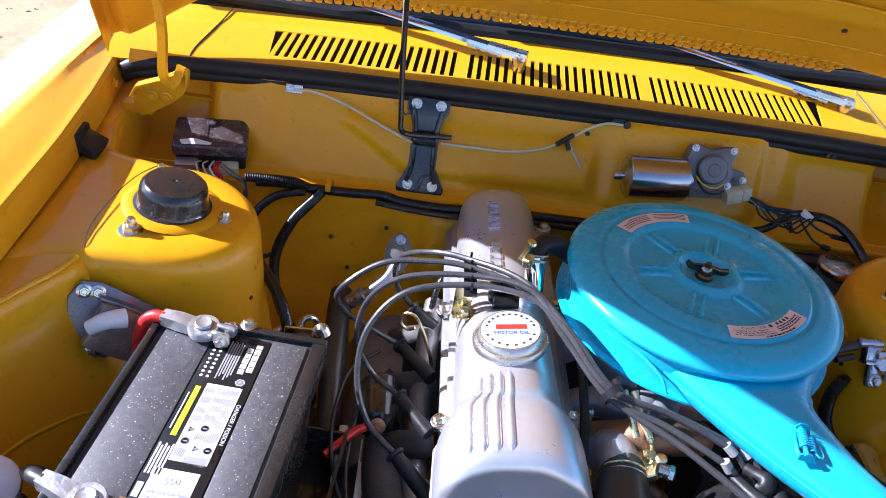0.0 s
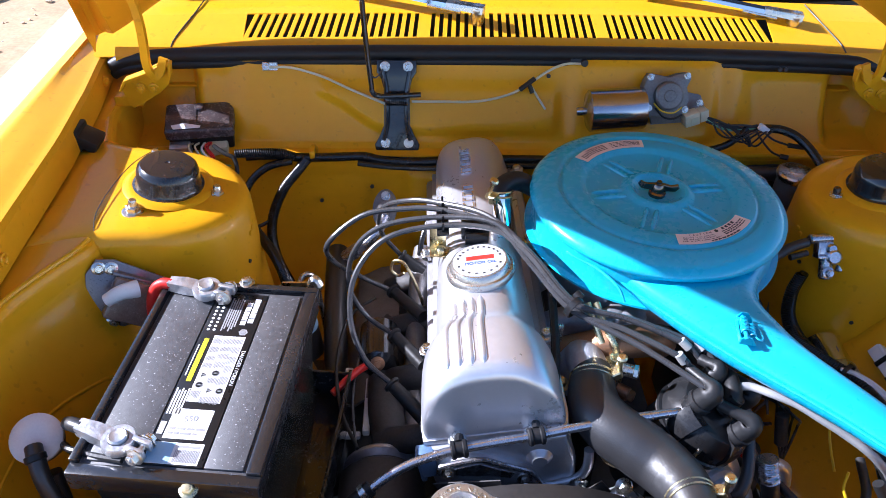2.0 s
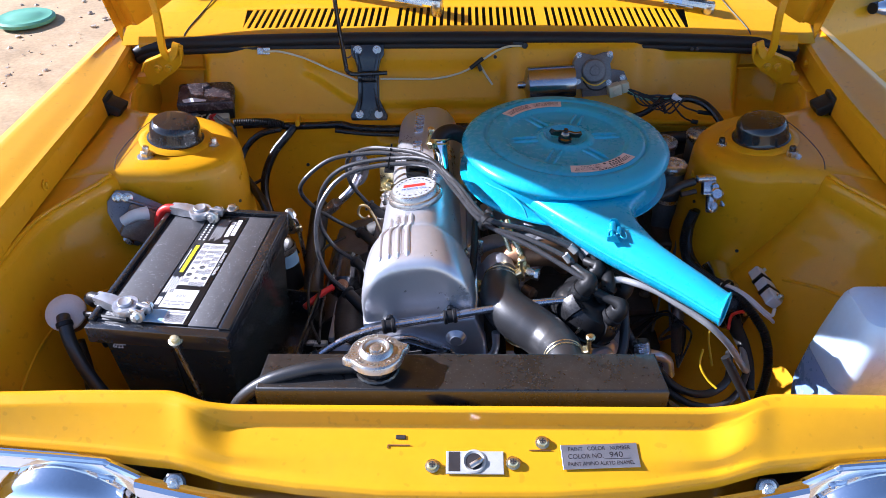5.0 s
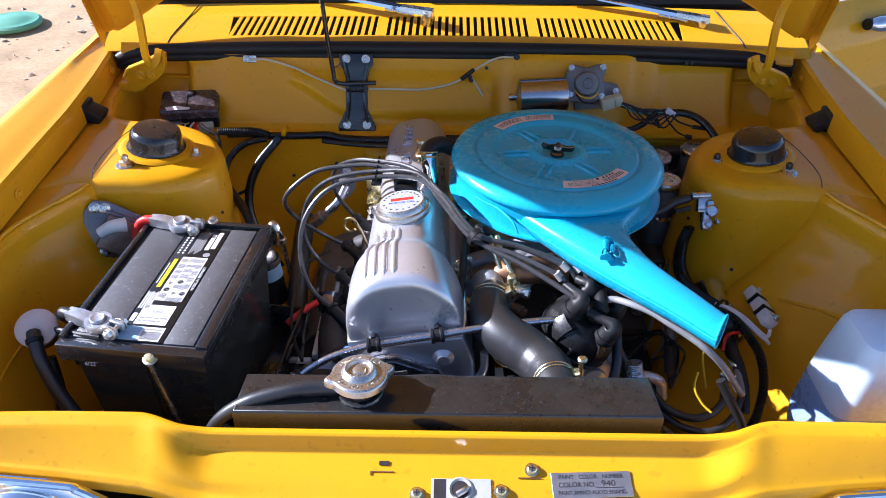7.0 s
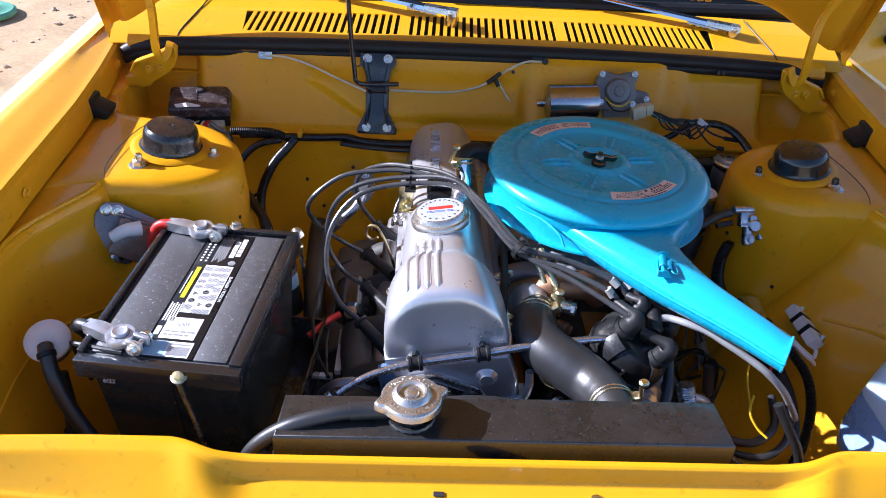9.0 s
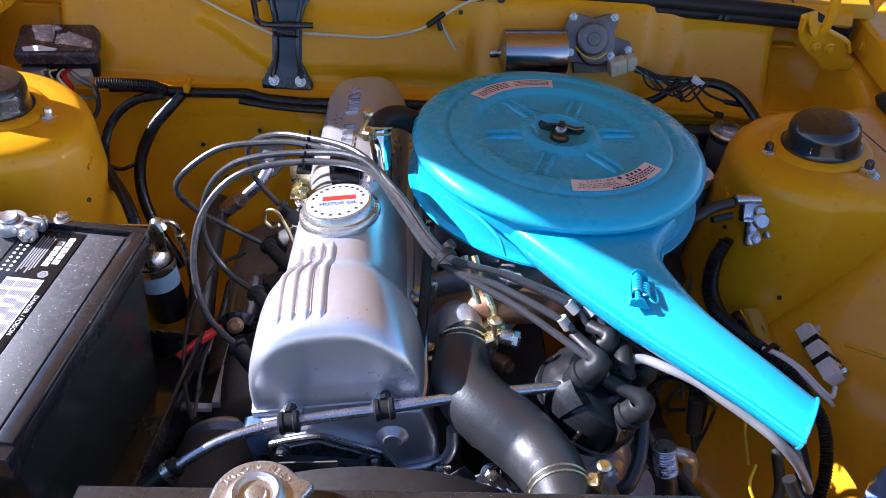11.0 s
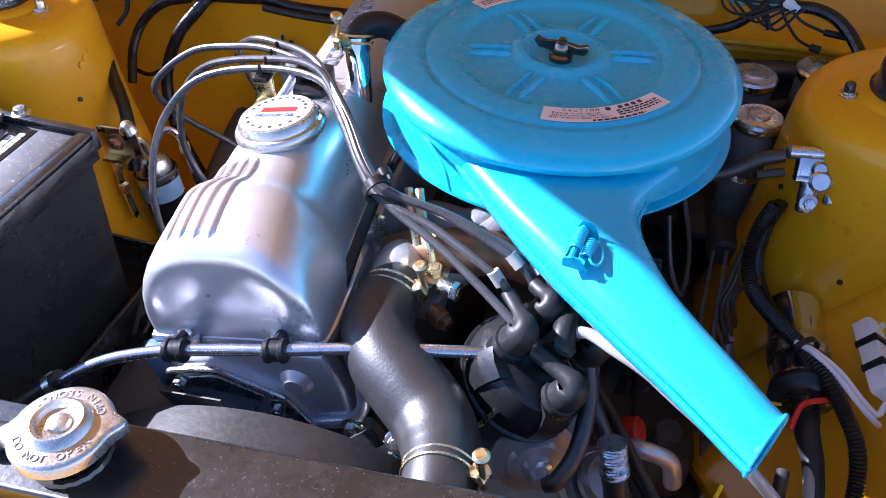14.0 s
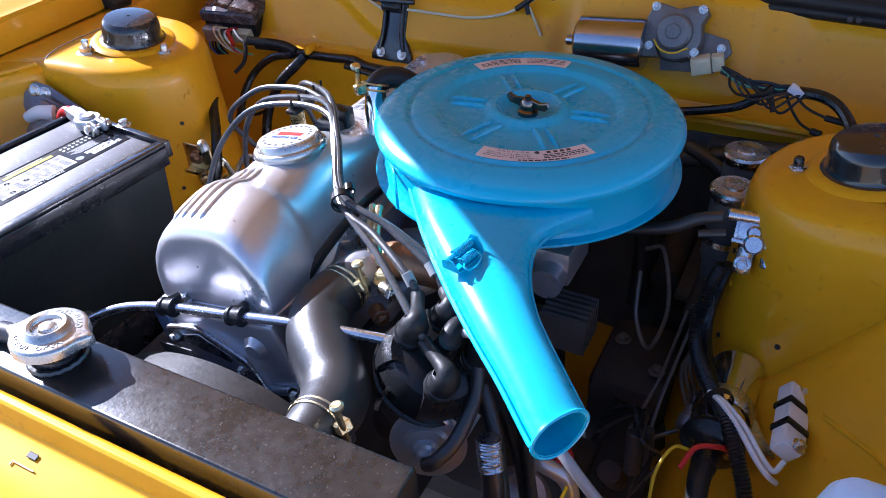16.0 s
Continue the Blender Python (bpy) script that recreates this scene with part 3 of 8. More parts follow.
def hood_pt(x, k, d):
    """x across, k metres from the rear edge, d below the skin."""
    sag = 0.046 * abs(x / 0.7) ** 3 + 0.006 * smooth01(0.12, 0.0, k)
    k2 = k + 0.05 * (1 - 0.56 * smooth01(0.44, 0.69, abs(x))) * (1 - k)
    # the rear corners roll down towards the hinges
    d2 = d + sag + smooth01(0.50, 0.69, abs(x)) * max(0.0, 0.087 - 0.48 * k2)
    return Vector((x, HOOD_P.y - k2 * math.cos(HOOD_A) - d2 * math.sin(HOOD_A), HOOD_P.z + k2 * math.sin(HOOD_A) - d2 * math.cos(HOOD_A)))


def hood_half(k):
    return lerp_table([(0, 0.690), (0.1, 0.690), (0.5, 0.672), (1.0, 0.65), (1.05, 0.64)], k)


hood = part("hood", sheet(lambda u, v: hood_pt((2 * u - 1) * hood_half(v * 1.02), v * 1.02, 0.0), 40, 40, 0.0012), YELLOW, car, "raised hood with pressed underside frame")


def under_fn(u, v):
    k = 0.012 + v * 0.99
    hw = hood_half(k) - 0.012
    x = (2 * u - 1) * hw
    # a frame round the edge and ribs, with sunk fields between
    edge = min(hw - abs(x), k, 1.0 - k)
    frame_d = 0.030 * smooth01(0.0, 0.03, edge) - 0.020 * smooth01(0.15, 0.18, min(hw - abs(x), k - 0.03, 1.0 - k))
    rib = 0.018 * max(smooth01(0.05, 0.03, abs(abs(x) - 0.22 - 0.15 * (k - 0.2))), 0) * smooth01(0.15, 0.2, k)
    return hood_pt(x, k, 0.004 + max(frame_d, rib))


part("hood_frame", sheet(under_fn, 110, 90), YELLOW_IN, hood, "pressed hood underside frame")
for sx in (-1, 1):
    part("side_skirt", sheet(lambda u, v: hood_pt(sx * (hood_half(v * 1.0) + 0.001), 0.003 + v * 1.0, -0.001 + u * (0.018 + 0.014 * smooth01(0.38, 0.04, v))), 5, 40, 0.0015), YELLOW, hood)
part("sealer_bead", tube([hood_pt(-0.60 + 0.12 * i, 0.205 + 0.012 * math.sin(i * 1.9), 0.0245 + 0.001 * math.sin(i * 3.1)) for i in range(11)], 0.0032, 7), YELLOW, hood)
part("sealer_bead", tube([hood_pt(0.02 + 0.005 * i, 0.20 + 0.05 * i, 0.022) for i in range(8)], 0.003, 7), YELLOW, hood)
part("frame_step", tube([hood_pt(-0.52 + 0.13 * i, 0.098 + 0.002 * math.sin(i), 0.0335) for i in range(9)], 0.0022, 7), YELLOW, hood)
# crimped rear edge
beads = []
for row, kk in enumerate((0.014, 0.034)):
    for i in range(58):
        x = -0.44 + 0.865 * (i + 0.5 * row) / 57.5
        beads.append(moved(box(-0.0066, 0.0066, -0.0105, 0.0105, -0.004, 0.0055, 0.0045, 3), Matrix.Translation(hood_pt(x, kk, 0.031)) @ Matrix.Rotation(-HOOD_A, 4, "X") @ Matrix.Rotation(math.pi, 4, "X")))
tagged(part("crimped_edge", merge(*beads), YELLOW_IN, hood, "corrugated crimped rear edge"), kind="stuff")
for x, k, r, el in ((-0.50, 0.165, 0.018, 1.3), (-0.215, 0.16, 0.004, 1), (-0.03, 0.13, 0.012, 2.4), (0.36, 0.155, 0.004, 1), (0.45, 0.24, 0.010, 1.3), (0.60, 0.20, 0.015, 1.3)):
    o = moved(lathe([(r, 0), (r, 0.003), (0, 0.003)], 20), Matrix.Translation(hood_pt(x, k, 0.0335)) @ Matrix.Rotation(-HOOD_A, 4, "X") @ Matrix.Diagonal((el, 1, 1, 1)) @ Matrix.Rotation(math.pi, 4, "X"))
    part("hole", o, INK, hood)

# front panel over the radiator
def support_fn(u, v):
    x = -0.66 + 1.32 * u
    ax = abs(x)
    yb = 0.272 + 0.015 * smooth01(0.315, 0.375, ax) - 0.004 * smooth01(0.45, 0.6, ax)
    yf = lerp_table([(0, 0.180), (0.10, 0.181), (0.20, 0.190), (0.30, 0.206), (0.36, 0.218), (0.45, 0.229), (0.55, 0.238), (0.66, 0.248)], ax)
    side = smooth01(0.280, 0.350, ax)
    zb = 0.789 + 0.008 * side
    mid = [(yb + 0.004, zb - 0.05), (yb + 0.003, zb - 0.003), (yb, zb), (yb - 0.006, zb), (yb - 0.0085, zb - 0.002), (yb - 0.0095, zb - 0.007), (yb - 0.0125, zb - 0.020), (yb - 0.0150, zb - 0.0245), (yb - 0.0195, 0.7630), (yb - 0.050, 0.7548), (yf + 0.012, 0.7440), (yf + 0.004, 0.7420), (yf, 0.7370), (yf + 0.001, 0.7230), (yf + 0.010, 0.7200)]
    far = [(yb + 0.004, zb - 0.05), (yb + 0.003, zb - 0.003), (yb, zb), (yb - 0.004, zb + 0.0005), (yb - 0.007, zb), (yb - 0.010, zb - 0.001), (yb - 0.013, zb - 0.002), (yb - 0.016, zb - 0.003), (yb - 0.018, zb - 0.004), (yf + 0.008 + 0.45 * (yb - 0.018 - yf - 0.008), 0.774), (yf + 0.008, 0.7570), (yf + 0.004, 0.7545), (yf, 0.7490), (yf + 0.001, 0.7330), (yf + 0.010, 0.7300)]
    k = v * (len(mid) - 1)
    i = min(int(k), len(mid) - 2)
    f = k - i
    pm = [mid[i][j] + (mid[i + 1][j] - mid[i][j]) * f for j in (0, 1)]
    ps = [far[i][j] + (far[i + 1][j] - far[i][j]) * f for j in (0, 1)]
    return (x, pm[0] + (ps[0] - pm[0]) * side, pm[1] + (ps[1] - pm[1]) * side)


support = part("radiator_support", sheet(support_fn, 180, 56, 0.0015), YELLOW, car, "yellow upper radiator support panel", angle=50)
part("front_panel", box(-0.64, 0.64, 0.262, 0.272, 0.35, 0.74), YELLOW, car)
part("valance", box(-0.66, 0.66, 0.10, 0.27, 0.28, 0.34, 0.01), YELLOW, car)

# wheels carry the car
for sx in (-1, 1):
    for y in (0.72, 3.1):
        whl = part("wheel", moved(lathe([(0.17, -0.085), (0.29, -0.08), (0.302, -0.06), (0.302, 0.06), (0.29, 0.08), (0.17, 0.085)], 40), aim((sx * 0.66, y, 0.285), (sx, 0, 0))), RUBBER, car)
        part("rim", moved(lathe([(0.17, 0.06), (0.16, 0.03), (0.05, 0.05), (0, 0.055)], 32), aim((sx * 0.66, y, 0.285), (sx, 0, 0))), STEEL, whl)
part("crossmember", merge(box(-0.42, 0.42, 0.66, 0.78, 0.26, 0.34, 0.02), box(-0.40, -0.30, 0.30, 1.2, 0.30, 0.40, 0.02), box(0.30, 0.40, 0.30, 1.2, 0.30, 0.40, 0.02)), GREASE, car, "grimy subframe rails")

# ---- battery ----
BAT = Matrix.Translation((-0.392, 0.510, 0.600)) @ Matrix.Rotation(radians(-5.5), 4, "Z")
battery = thing("battery", "black grained lead-acid car battery with printed labels", "battery", m=BAT)


def rect(hx, hy, z):
    return [(sx * hx, sy * hy, z) for sx, sy in ((-1, -1), (1, -1), (1, 1), (-1, 1))]


case = part("case", loft([rect(0.076, 0.118, 0), rect(0.0865, 0.130, 0.190), rect(0.0865, 0.130, 0.197)]), CASE, battery)
bat_lid = part("lid", box(-0.091, 0.091, -0.135, 0.135, 0.196, 0.2195, 0.003), GRAIN, battery, "grained black lid")
part("raised_panel", box(-0.082, -0.0275, -0.129, 0.129, 0.2185, 0.2225, 0.0012), GRAIN, bat_lid)
part("raised_panel", box(0.0375, 0.077, -0.129, 0.129, 0.2185, 0.2225, 0.0012), GRAIN, bat_lid)
part("print", moved(text_mesh("6/22", 0.0085, 0.0002), Matrix.Translation((-0.070, -0.1302, 0.176)) @ Matrix.Rotation(radians(86), 4, "X")), PAPER, case, "small white date print")
label = part("label", box(-0.0262, 0.0362, -0.129, 0.127, 0.2190, 0.2222, 0.0008), PLASTIC, battery, "glossy black label field")
Z = 0.2223
# rows of small round dots
dots = [moved(lathe([(0.0018, 0), (0.0018, 0.0003), (0, 0.0003)], 10), Matrix.Translation((x, 0.119 - 0.0064 * i, Z))) for x in (-0.0195, -0.0125) for i in range(10)]
part("print", merge(*dots), PAPER, label, "white printed dots")
cols = [box(x, x + 0.0016, 0.060 + 0.004 * (i % 3), 0.118 - 0.003 * (i % 2), Z, Z + 0.0003) for i, x in enumerate((-0.005, -0.0022, 0.0006, 0.0034, 0.0062, 0.009))]
part("print", merge(*cols), GREYINK, label)
blk = []
rnd = random.Random(4)
for row, (xa, xb, ya, yb) in enumerate(((0.0150, 0.0215, 0.072, 0.116), (0.0232, 0.0300, 0.076, 0.118))):
    y = ya
    while y < yb - 0.004:
        w = rnd.uniform(0.0065, 0.0085)
        blk.append(box(xa, xb, y, min(y + w, yb), Z, Z + 0.0003))
        y += w + 0.0012
part("print", merge(*blk), PAPER, label, "white lettering blocks")
part("print", moved(lathe([(0.0055, 0), (0.0055, 0.0003), (0.0035, 0.0003), (0.0035, 0), (0.0025, 0), (0.0025, 0.0003), (0, 0.0003)], 6), Matrix.Translation((0.023, 0.060, Z))), GREYINK, label, "white emblem ring")
part("yellow_strip", box(-0.0185, -0.0130, -0.020, 0.046, Z, Z + 0.0003), YELLOWINK, label, "bright yellow printed strip")
part("print", box(-0.0225, -0.0212, -0.012, 0.036, Z, Z + 0.0003), PAPER, label)
part("sticker", box(-0.0085, 0.0285, -0.048, 0.052, Z, Z + 0.0003), PAPER, label, "white warning label")
pa = []
rnd = random.Random(12)
for x0, x1 in ((-0.0075, 0.0035), (0.0050, 0.0165), (0.0180, 0.0275)):
    y = 0.049
    while y > -0.044:
        h = rnd.uniform(0.010, 0.016)
        if rnd.random() < 0.35:
            cx, cy = (x0 + x1) / 2, y - h / 2
            pa.append(moved(lathe([(0.0045, 0), (0.0045, 0.0002), (0.0036, 0.0002), (0.0036, 0)], rnd.choice((3, 14, 14))), Matrix.Translation((cx, cy, Z + 0.0004))))
            pa.append(box(cx - 0.002, cx + 0.002, cy - 0.0008, cy + 0.0008, Z + 0.0004, Z + 0.0006))
        else:
            xx = x0
            while xx < x1:
                pa.append(box(xx, xx + 0.0007, y - h * rnd.uniform(0.7, 0.95), y - 0.001, Z + 0.0004, Z + 0.0006))
                xx += 0.0016
        y -= h + 0.001
part("print", merge(*pa), GREYINK, label)
part("print", merge(*[box(-0.024 + 0.0032 * k, -0.0222 + 0.0032 * k, -0.066, -0.030 - 0.003 * (k % 2), Z, Z + 0.0003) for k in range(5)]), PAPER, label)
part("sticker", merge(box(-0.0165, 0.0265, -0.097, -0.058, Z, Z + 0.0003), box(-0.0245, -0.0185, -0.092, -0.076, Z, Z + 0.0003)), PAPER, label, "white rating label")
part("print", moved(text_mesh("550", 0.010, 0.0002), Matrix.Translation((0.005, -0.071, Z + 0.0005)) @ Matrix.Rotation(radians(8), 4, "Z")), GREYINK, label)
part("print", merge(bars(-0.013, 0.024, -0.084, 2, 0.006, 0.0025, Z + 0.0004, 3)), GREYINK, label)
part("sticker", box(-0.0255, 0.0300, -0.1275, -0.1015, Z, Z + 0.0003), PAPER, label, "white and blue bar label")
part("print", box(-0.0250, 0.0000, -0.1270, -0.1020, Z + 0.0003, Z + 0.0005), LIGHTBLUE, label, "pale blue half of the bar label")
part("print", merge(*[box(0.0030 + 0.0016 * k, 0.0038 + 0.0016 * k, -0.125, -0.110, Z + 0.0004, Z + 0.0006) for k in range(16)], box(0.004, 0.027, -0.1075, -0.1050, Z + 0.0004, Z + 0.0006)), GREYINK, label)
part("print", moved(text_mesh("DANGER / POISON", 0.0062, 0.0002), Matrix.Translation((0.0322, 0.004, Z + 0.0002)) @ Matrix.Rotation(radians(-90), 4, "Z")), PAPER, label, "white warning words")
part("print", moved(text_mesh("8/22", 0.010, 0.0002), Matrix.Translation((-0.066, -0.1307, 0.183)) @ Matrix.Rotation(radians(86), 4, "X")), PAPER, case, "white date print")
part("case_rib", merge(*[loft([[(x - 0.002, -0.1195, 0.004), (x + 0.002, -0.1195, 0.004), (x + 0.002, -0.117, 0.004), (x - 0.002, -0.117, 0.004)], [(x - 0.002, -0.1315, 0.186), (x + 0.002, -0.1315, 0.186), (x + 0.002, -0.128, 0.186), (x - 0.002, -0.128, 0.186)]]) for x in (0.005,)]), CASE, case)

hold = thing("battery_hold_down", "black painted steel battery hold-down frame with plated bolts", "battery clamp", m=BAT)
part("frame", merge(box(-0.097, 0.097, -0.147, -0.133, 0.196, 0.2225, 0.002), box(-0.097, 0.097, 0.133, 0.142, 0.205, 0.2275, 0.002),
                    box(-0.097, -0.0885, -0.134, 0.134, 0.205, 0.2275, 0.002), box(0.081, 0.0965, -0.134, 0.134, 0.2205, 0.2265, 0.002), box(0.0915, 0.0965, -0.134, 0.134, 0.196, 0.2205, 0.001)), BLACK, hold)
for x, y, z in ((0.027, -0.147, 0.212), (0.005, 0.143, 0.226)):
    b = moved(hex_bolt(0.0065, 0.006), aim((x, y, z), (0, -0.35, 1) if y < 0 else (0, 0, 1)))
    part("bolt", b, BRASS if y < 0 else STEEL, hold)
part("hook_rod", cyl((0.027, -0.151, 0.205), (0.12, 0.06, -1), 0.0035, 0.13, 10), STEEL, hold)
tray = thing("battery_tray", "black battery tray with turned-up edges", "tray", m=BAT)
part("tray_floor", box(-0.10, 0.125, -0.16, 0.17, -0.010, -0.002, 0.002), BLACK, tray)
part("tray_edge", merge(box(0.120, 0.125, -0.16, 0.17, -0.006, 0.050, 0.0015), box(-0.10, 0.12, 0.166, 0.17, -0.006, 0.045, 0.0015)), BLACK, tray)
part("tray_leg", box(-0.08, 0.10, -0.12, 0.12, -0.25, -0.010), BLACK, tray)

LEAD = mat("lead_alloy", (0.50, 0.51, 0.54), 0.42, metal=0.8, var=0.25, scale=60, bump=0.4, bscale=160)


def terminal(m, red):
    """A battery clamp in its own frame: post at the origin, cable leaving along -x."""
    th = thing("battery_terminal", "grey lead battery clamp with red insulated cable" if red else "grey lead battery clamp with dark earth cable", "battery terminal", m=m, group="battery terminals")
    part("post", lathe([(0.0105, -0.004), (0.0098, 0.016), (0.0085, 0.0175), (0.006, 0.0165), (0, 0.0165)], 20), LEAD, th)
    ring = lathe([(0.0105, 0.002), (0.0165, 0.002), (0.0175, 0.004), (0.0175, 0.0115), (0.0165, 0.0135), (0.0105, 0.0135)], 24, cap=False)
    ears = merge(box(0.012, 0.034, -0.0095, -0.003, 0.001, 0.014, 0.002), box(0.012, 0.034, 0.003, 0.0095, 0.001, 0.014, 0.002))
    neck = loft([[(-0.014, -0.009, 0.001), (-0.014, 0.009, 0.001), (-0.014, 0.009, 0.013), (-0.014, -0.009, 0.013)], [(-0.03, -0.0085, 0.0), (-0.03, 0.0085, 0.0), (-0.03, 0.0085, 0.015), (-0.03, -0.0085, 0.015)], [(-0.05, -0.007, 0.001), (-0.05, 0.007, 0.001), (-0.05, 0.007, 0.014), (-0.05, -0.007, 0.014)]])
    part("clamp", merge(ring, ears, neck), LEAD, th)
    part("bolt", merge(moved(hex_bolt(0.0065, 0.006), aim((0.026, -0.0095, 0.0075), (0, -1, 0.1))), cyl((0.026, -0.018, 0.0075), (0, 1, 0), 0.003, 0.035, 10), moved(hex_bolt(0.0062, 0.006), aim((0.026, 0.0095, 0.0075), (0, 1, 0)))), STEEL, th)
    if red:
        part("cable", tube([(-0.046, 0, 0.0075), (-0.060, -0.001, 0.006), (-0.070, -0.004, -0.002), (-0.075, -0.010, -0.018), (-0.076, -0.016, -0.05), (-0.070, -0.02, -0.12)], 0.0072, 12), RED, th, "red insulated cable")
    else:
        part("cable", tube([(-0.046, 0, 0.0075), (-0.062, 0.002, 0.004), (-0.078, 0.010, -0.012), (-0.085, 0.03, -0.05), (-0.085, 0.05, -0.14)], 0.0075, 12), HOSE, th)
        part("side_wire", tube([(0.012, -0.014, 0.000), (-0.02, -0.018, -0.003), (-0.055, -0.018, -0.008), (-0.075, -0.005, -0.030), (-0.080, 0.01, -0.10)], 0.0035, 8), RUBBER, th)
    return th


terminal(BAT @ Matrix.Translation((-0.038, 0.120, 0.2245)) @ Matrix.Rotation(radians(-8), 4, "Z"), True)
terminal(BAT @ Matrix.Translation((-0.052, -0.112, 0.2245)) @ Matrix.Rotation(radians(-16), 4, "Z"), False)

DARKSTEEL = mat("dark_plated_steel", (0.16, 0.14, 0.13), 0.22, metal=1.0, var=0.2, scale=60)

# ---- air cleaner ----
AC = Matrix.Translation((0.1605, 0.756, 0.839)) @ Matrix.Rotation(radians(1.0), 4, "Y") @ Matrix.Scale(0.977, 4)
air_cleaner = thing("air_cleaner", "turquoise blue painted round air cleaner with long intake snout", "air cleaner", m=AC)
lid = part("lid", lathe([(0.168, 0.044), (0.1715, 0.045), (0.173, 0.048), (0.1725, 0.052), (0.168, 0.0575), (0.160, 0.0625), (0.150, 0.0650), (0.1425, 0.0658), (0.139, 0.0668), (0.1365, 0.0660), (0.134, 0.0642), (0.131, 0.0642), (0.1285, 0.0662), (0.1265, 0.0668), (0.108, 0.0672), (0.103, 0.0660), (0.099, 0.0625), (0.0955, 0.0608), (0.052, 0.0608), (0.047, 0.0625), (0.043, 0.0655), (0.040, 0.0668), (0.036, 0.0665), (0.032, 0.0630), (0.027, 0.0575), (0.021, 0.0555), (0.0, 0.0550)], 128), BLUE, air_cleaner)
for i in range(6):
    for off in (-0.0065, 0.0065):
        part("pressed_rib", moved(tube([(0.046, off, 0.0585), (0.052, off, 0.0606), (0.072, off, 0.0610), (0.084, off, 0.0600), (0.092, off, 0.0580)], 0.0034, 8), Matrix.Rotation(radians(60 * i + 8), 4, "Z")), BLUE, lid)
part("bowl", lathe([(0.05, -0.024), (0.12, -0.018), (0.155, -0.009), (0.1725, -0.0045), (0.1755, -0.002), (0.175, 0.0005), (0.167, 0.002), (0.1645, 0.006), (0.164, 0.03), (0.1665, 0.0445)], 128), BLUE, air_cleaner)
part("wing_nut", merge(lathe([(0.0115, 0.0555), (0.0115, 0.060), (0.0085, 0.062), (0.0085, 0.069), (0.006, 0.073), (0.0035, 0.0735), (0.0035, 0.077), (0, 0.0772)], 20),
                       *[moved(prism([(0.003, -0.003), (0.012, 0.000), (0.023, 0.001), (0.0275, 0.007), (0.025, 0.0115), (0.016, 0.0085), (0.008, 0.010), (0.003, 0.010)], -0.0024, 0.0024, 0.0012, 2), Matrix.Translation((0, 0, 0.0635)) @ Matrix.Rotation(radians(-12 + s), 4, "Z") @ Matrix.Rotation(radians(90), 4, "X")) for s in (0, 180)]), DARKSTEEL, air_cleaner, "dark plated wing nut")


def arc_patch(r0, r1, a0, a1, z, n=28):
    bm = bmesh.new()
    q = [[bm.verts.new((r * math.cos(a0 + (a1 - a0) * i / n), r * math.sin(a0 + (a1 - a0) * i / n), z)) for r in (r0, r1)] for i in range(n + 1)]
    for i in range(n):
        bm.faces.new((q[i][0], q[i][1], q[i + 1][1], q[i + 1][0]))
    bmesh.ops.recalc_face_normals(bm, faces=bm.faces)
    return bm


def sticker(base_a, flip_print):
    a0, a1 = radians(base_a - 28.5), radians(base_a + 28.5)
    z = 0.0676
    bm = arc_patch(0.1055, 0.1265, a0, a1, z)
    st = part("sticker", bm, PINK, lid, "pale pink curved caution sticker")
    rnd = random.Random(11)
    rows = []

    def row(r, a, end, h=0.0008):
        while a < end:
            w = rnd.uniform(1.2, 3.2)
            rows.append(arc_patch(r - h, r + h, radians(a), radians(min(a + w, end)), z + 0.0002, 3))
            a += w + 0.6

    if flip_print:
        for r in (0.1225, 0.1190, 0.1155, 0.1120):
            row(r, base_a - 26, base_a - 3)
            row(r, base_a + 1, base_a + (26 if r < 0.122 else 18), 0.0010)
    else:
        for word, r, a0, a1, size in (("CAUTION", 0.1093, -19, -4, 0.0046), ("Cleaning is not required.", 0.1138, -24, -3, 0.0031), ("Replace every 25,000miles.", 0.1172, -24, -2, 0.0031), ("Refer to owner's manual for detail.", 0.1206, -25, 1, 0.0030)):
            for i, ch in enumerate(word):
                if ch != " ":
                    rows.append(moved(text_mesh(ch, size, 0.0001), Matrix.Rotation(radians(base_a + a0 + (a1 - a0) * i / (len(word) - 1)), 4, "Z") @ Matrix.Translation((r, 0, z + 0.0002)) @ Matrix.Rotation(radians(90), 4, "Z")))
        rows.append(moved(lathe([(0.0026, 0), (0.0026, 0.0002), (0, 0.0002)], 20), Matrix.Rotation(radians(base_a + 1), 4, "Z") @ Matrix.Translation((0.1095, 0, z + 0.0002))))
        for k in range(4):
            rows.append(arc_patch(0.1072, 0.1112, radians(base_a + 6 + 3.6 * k), radians(base_a + 8.2 + 3.6 * k), z + 0.0002, 2))
        for r in (0.1138, 0.1168, 0.1198):
            row(r, base_a + 4, base_a + 26, 0.0009)
        row(0.1243, base_a - 8, base_a + 15, 0.0012)
    part("print", merge(*rows), INK, st)


sticker(-64, False)
sticker(116, True)

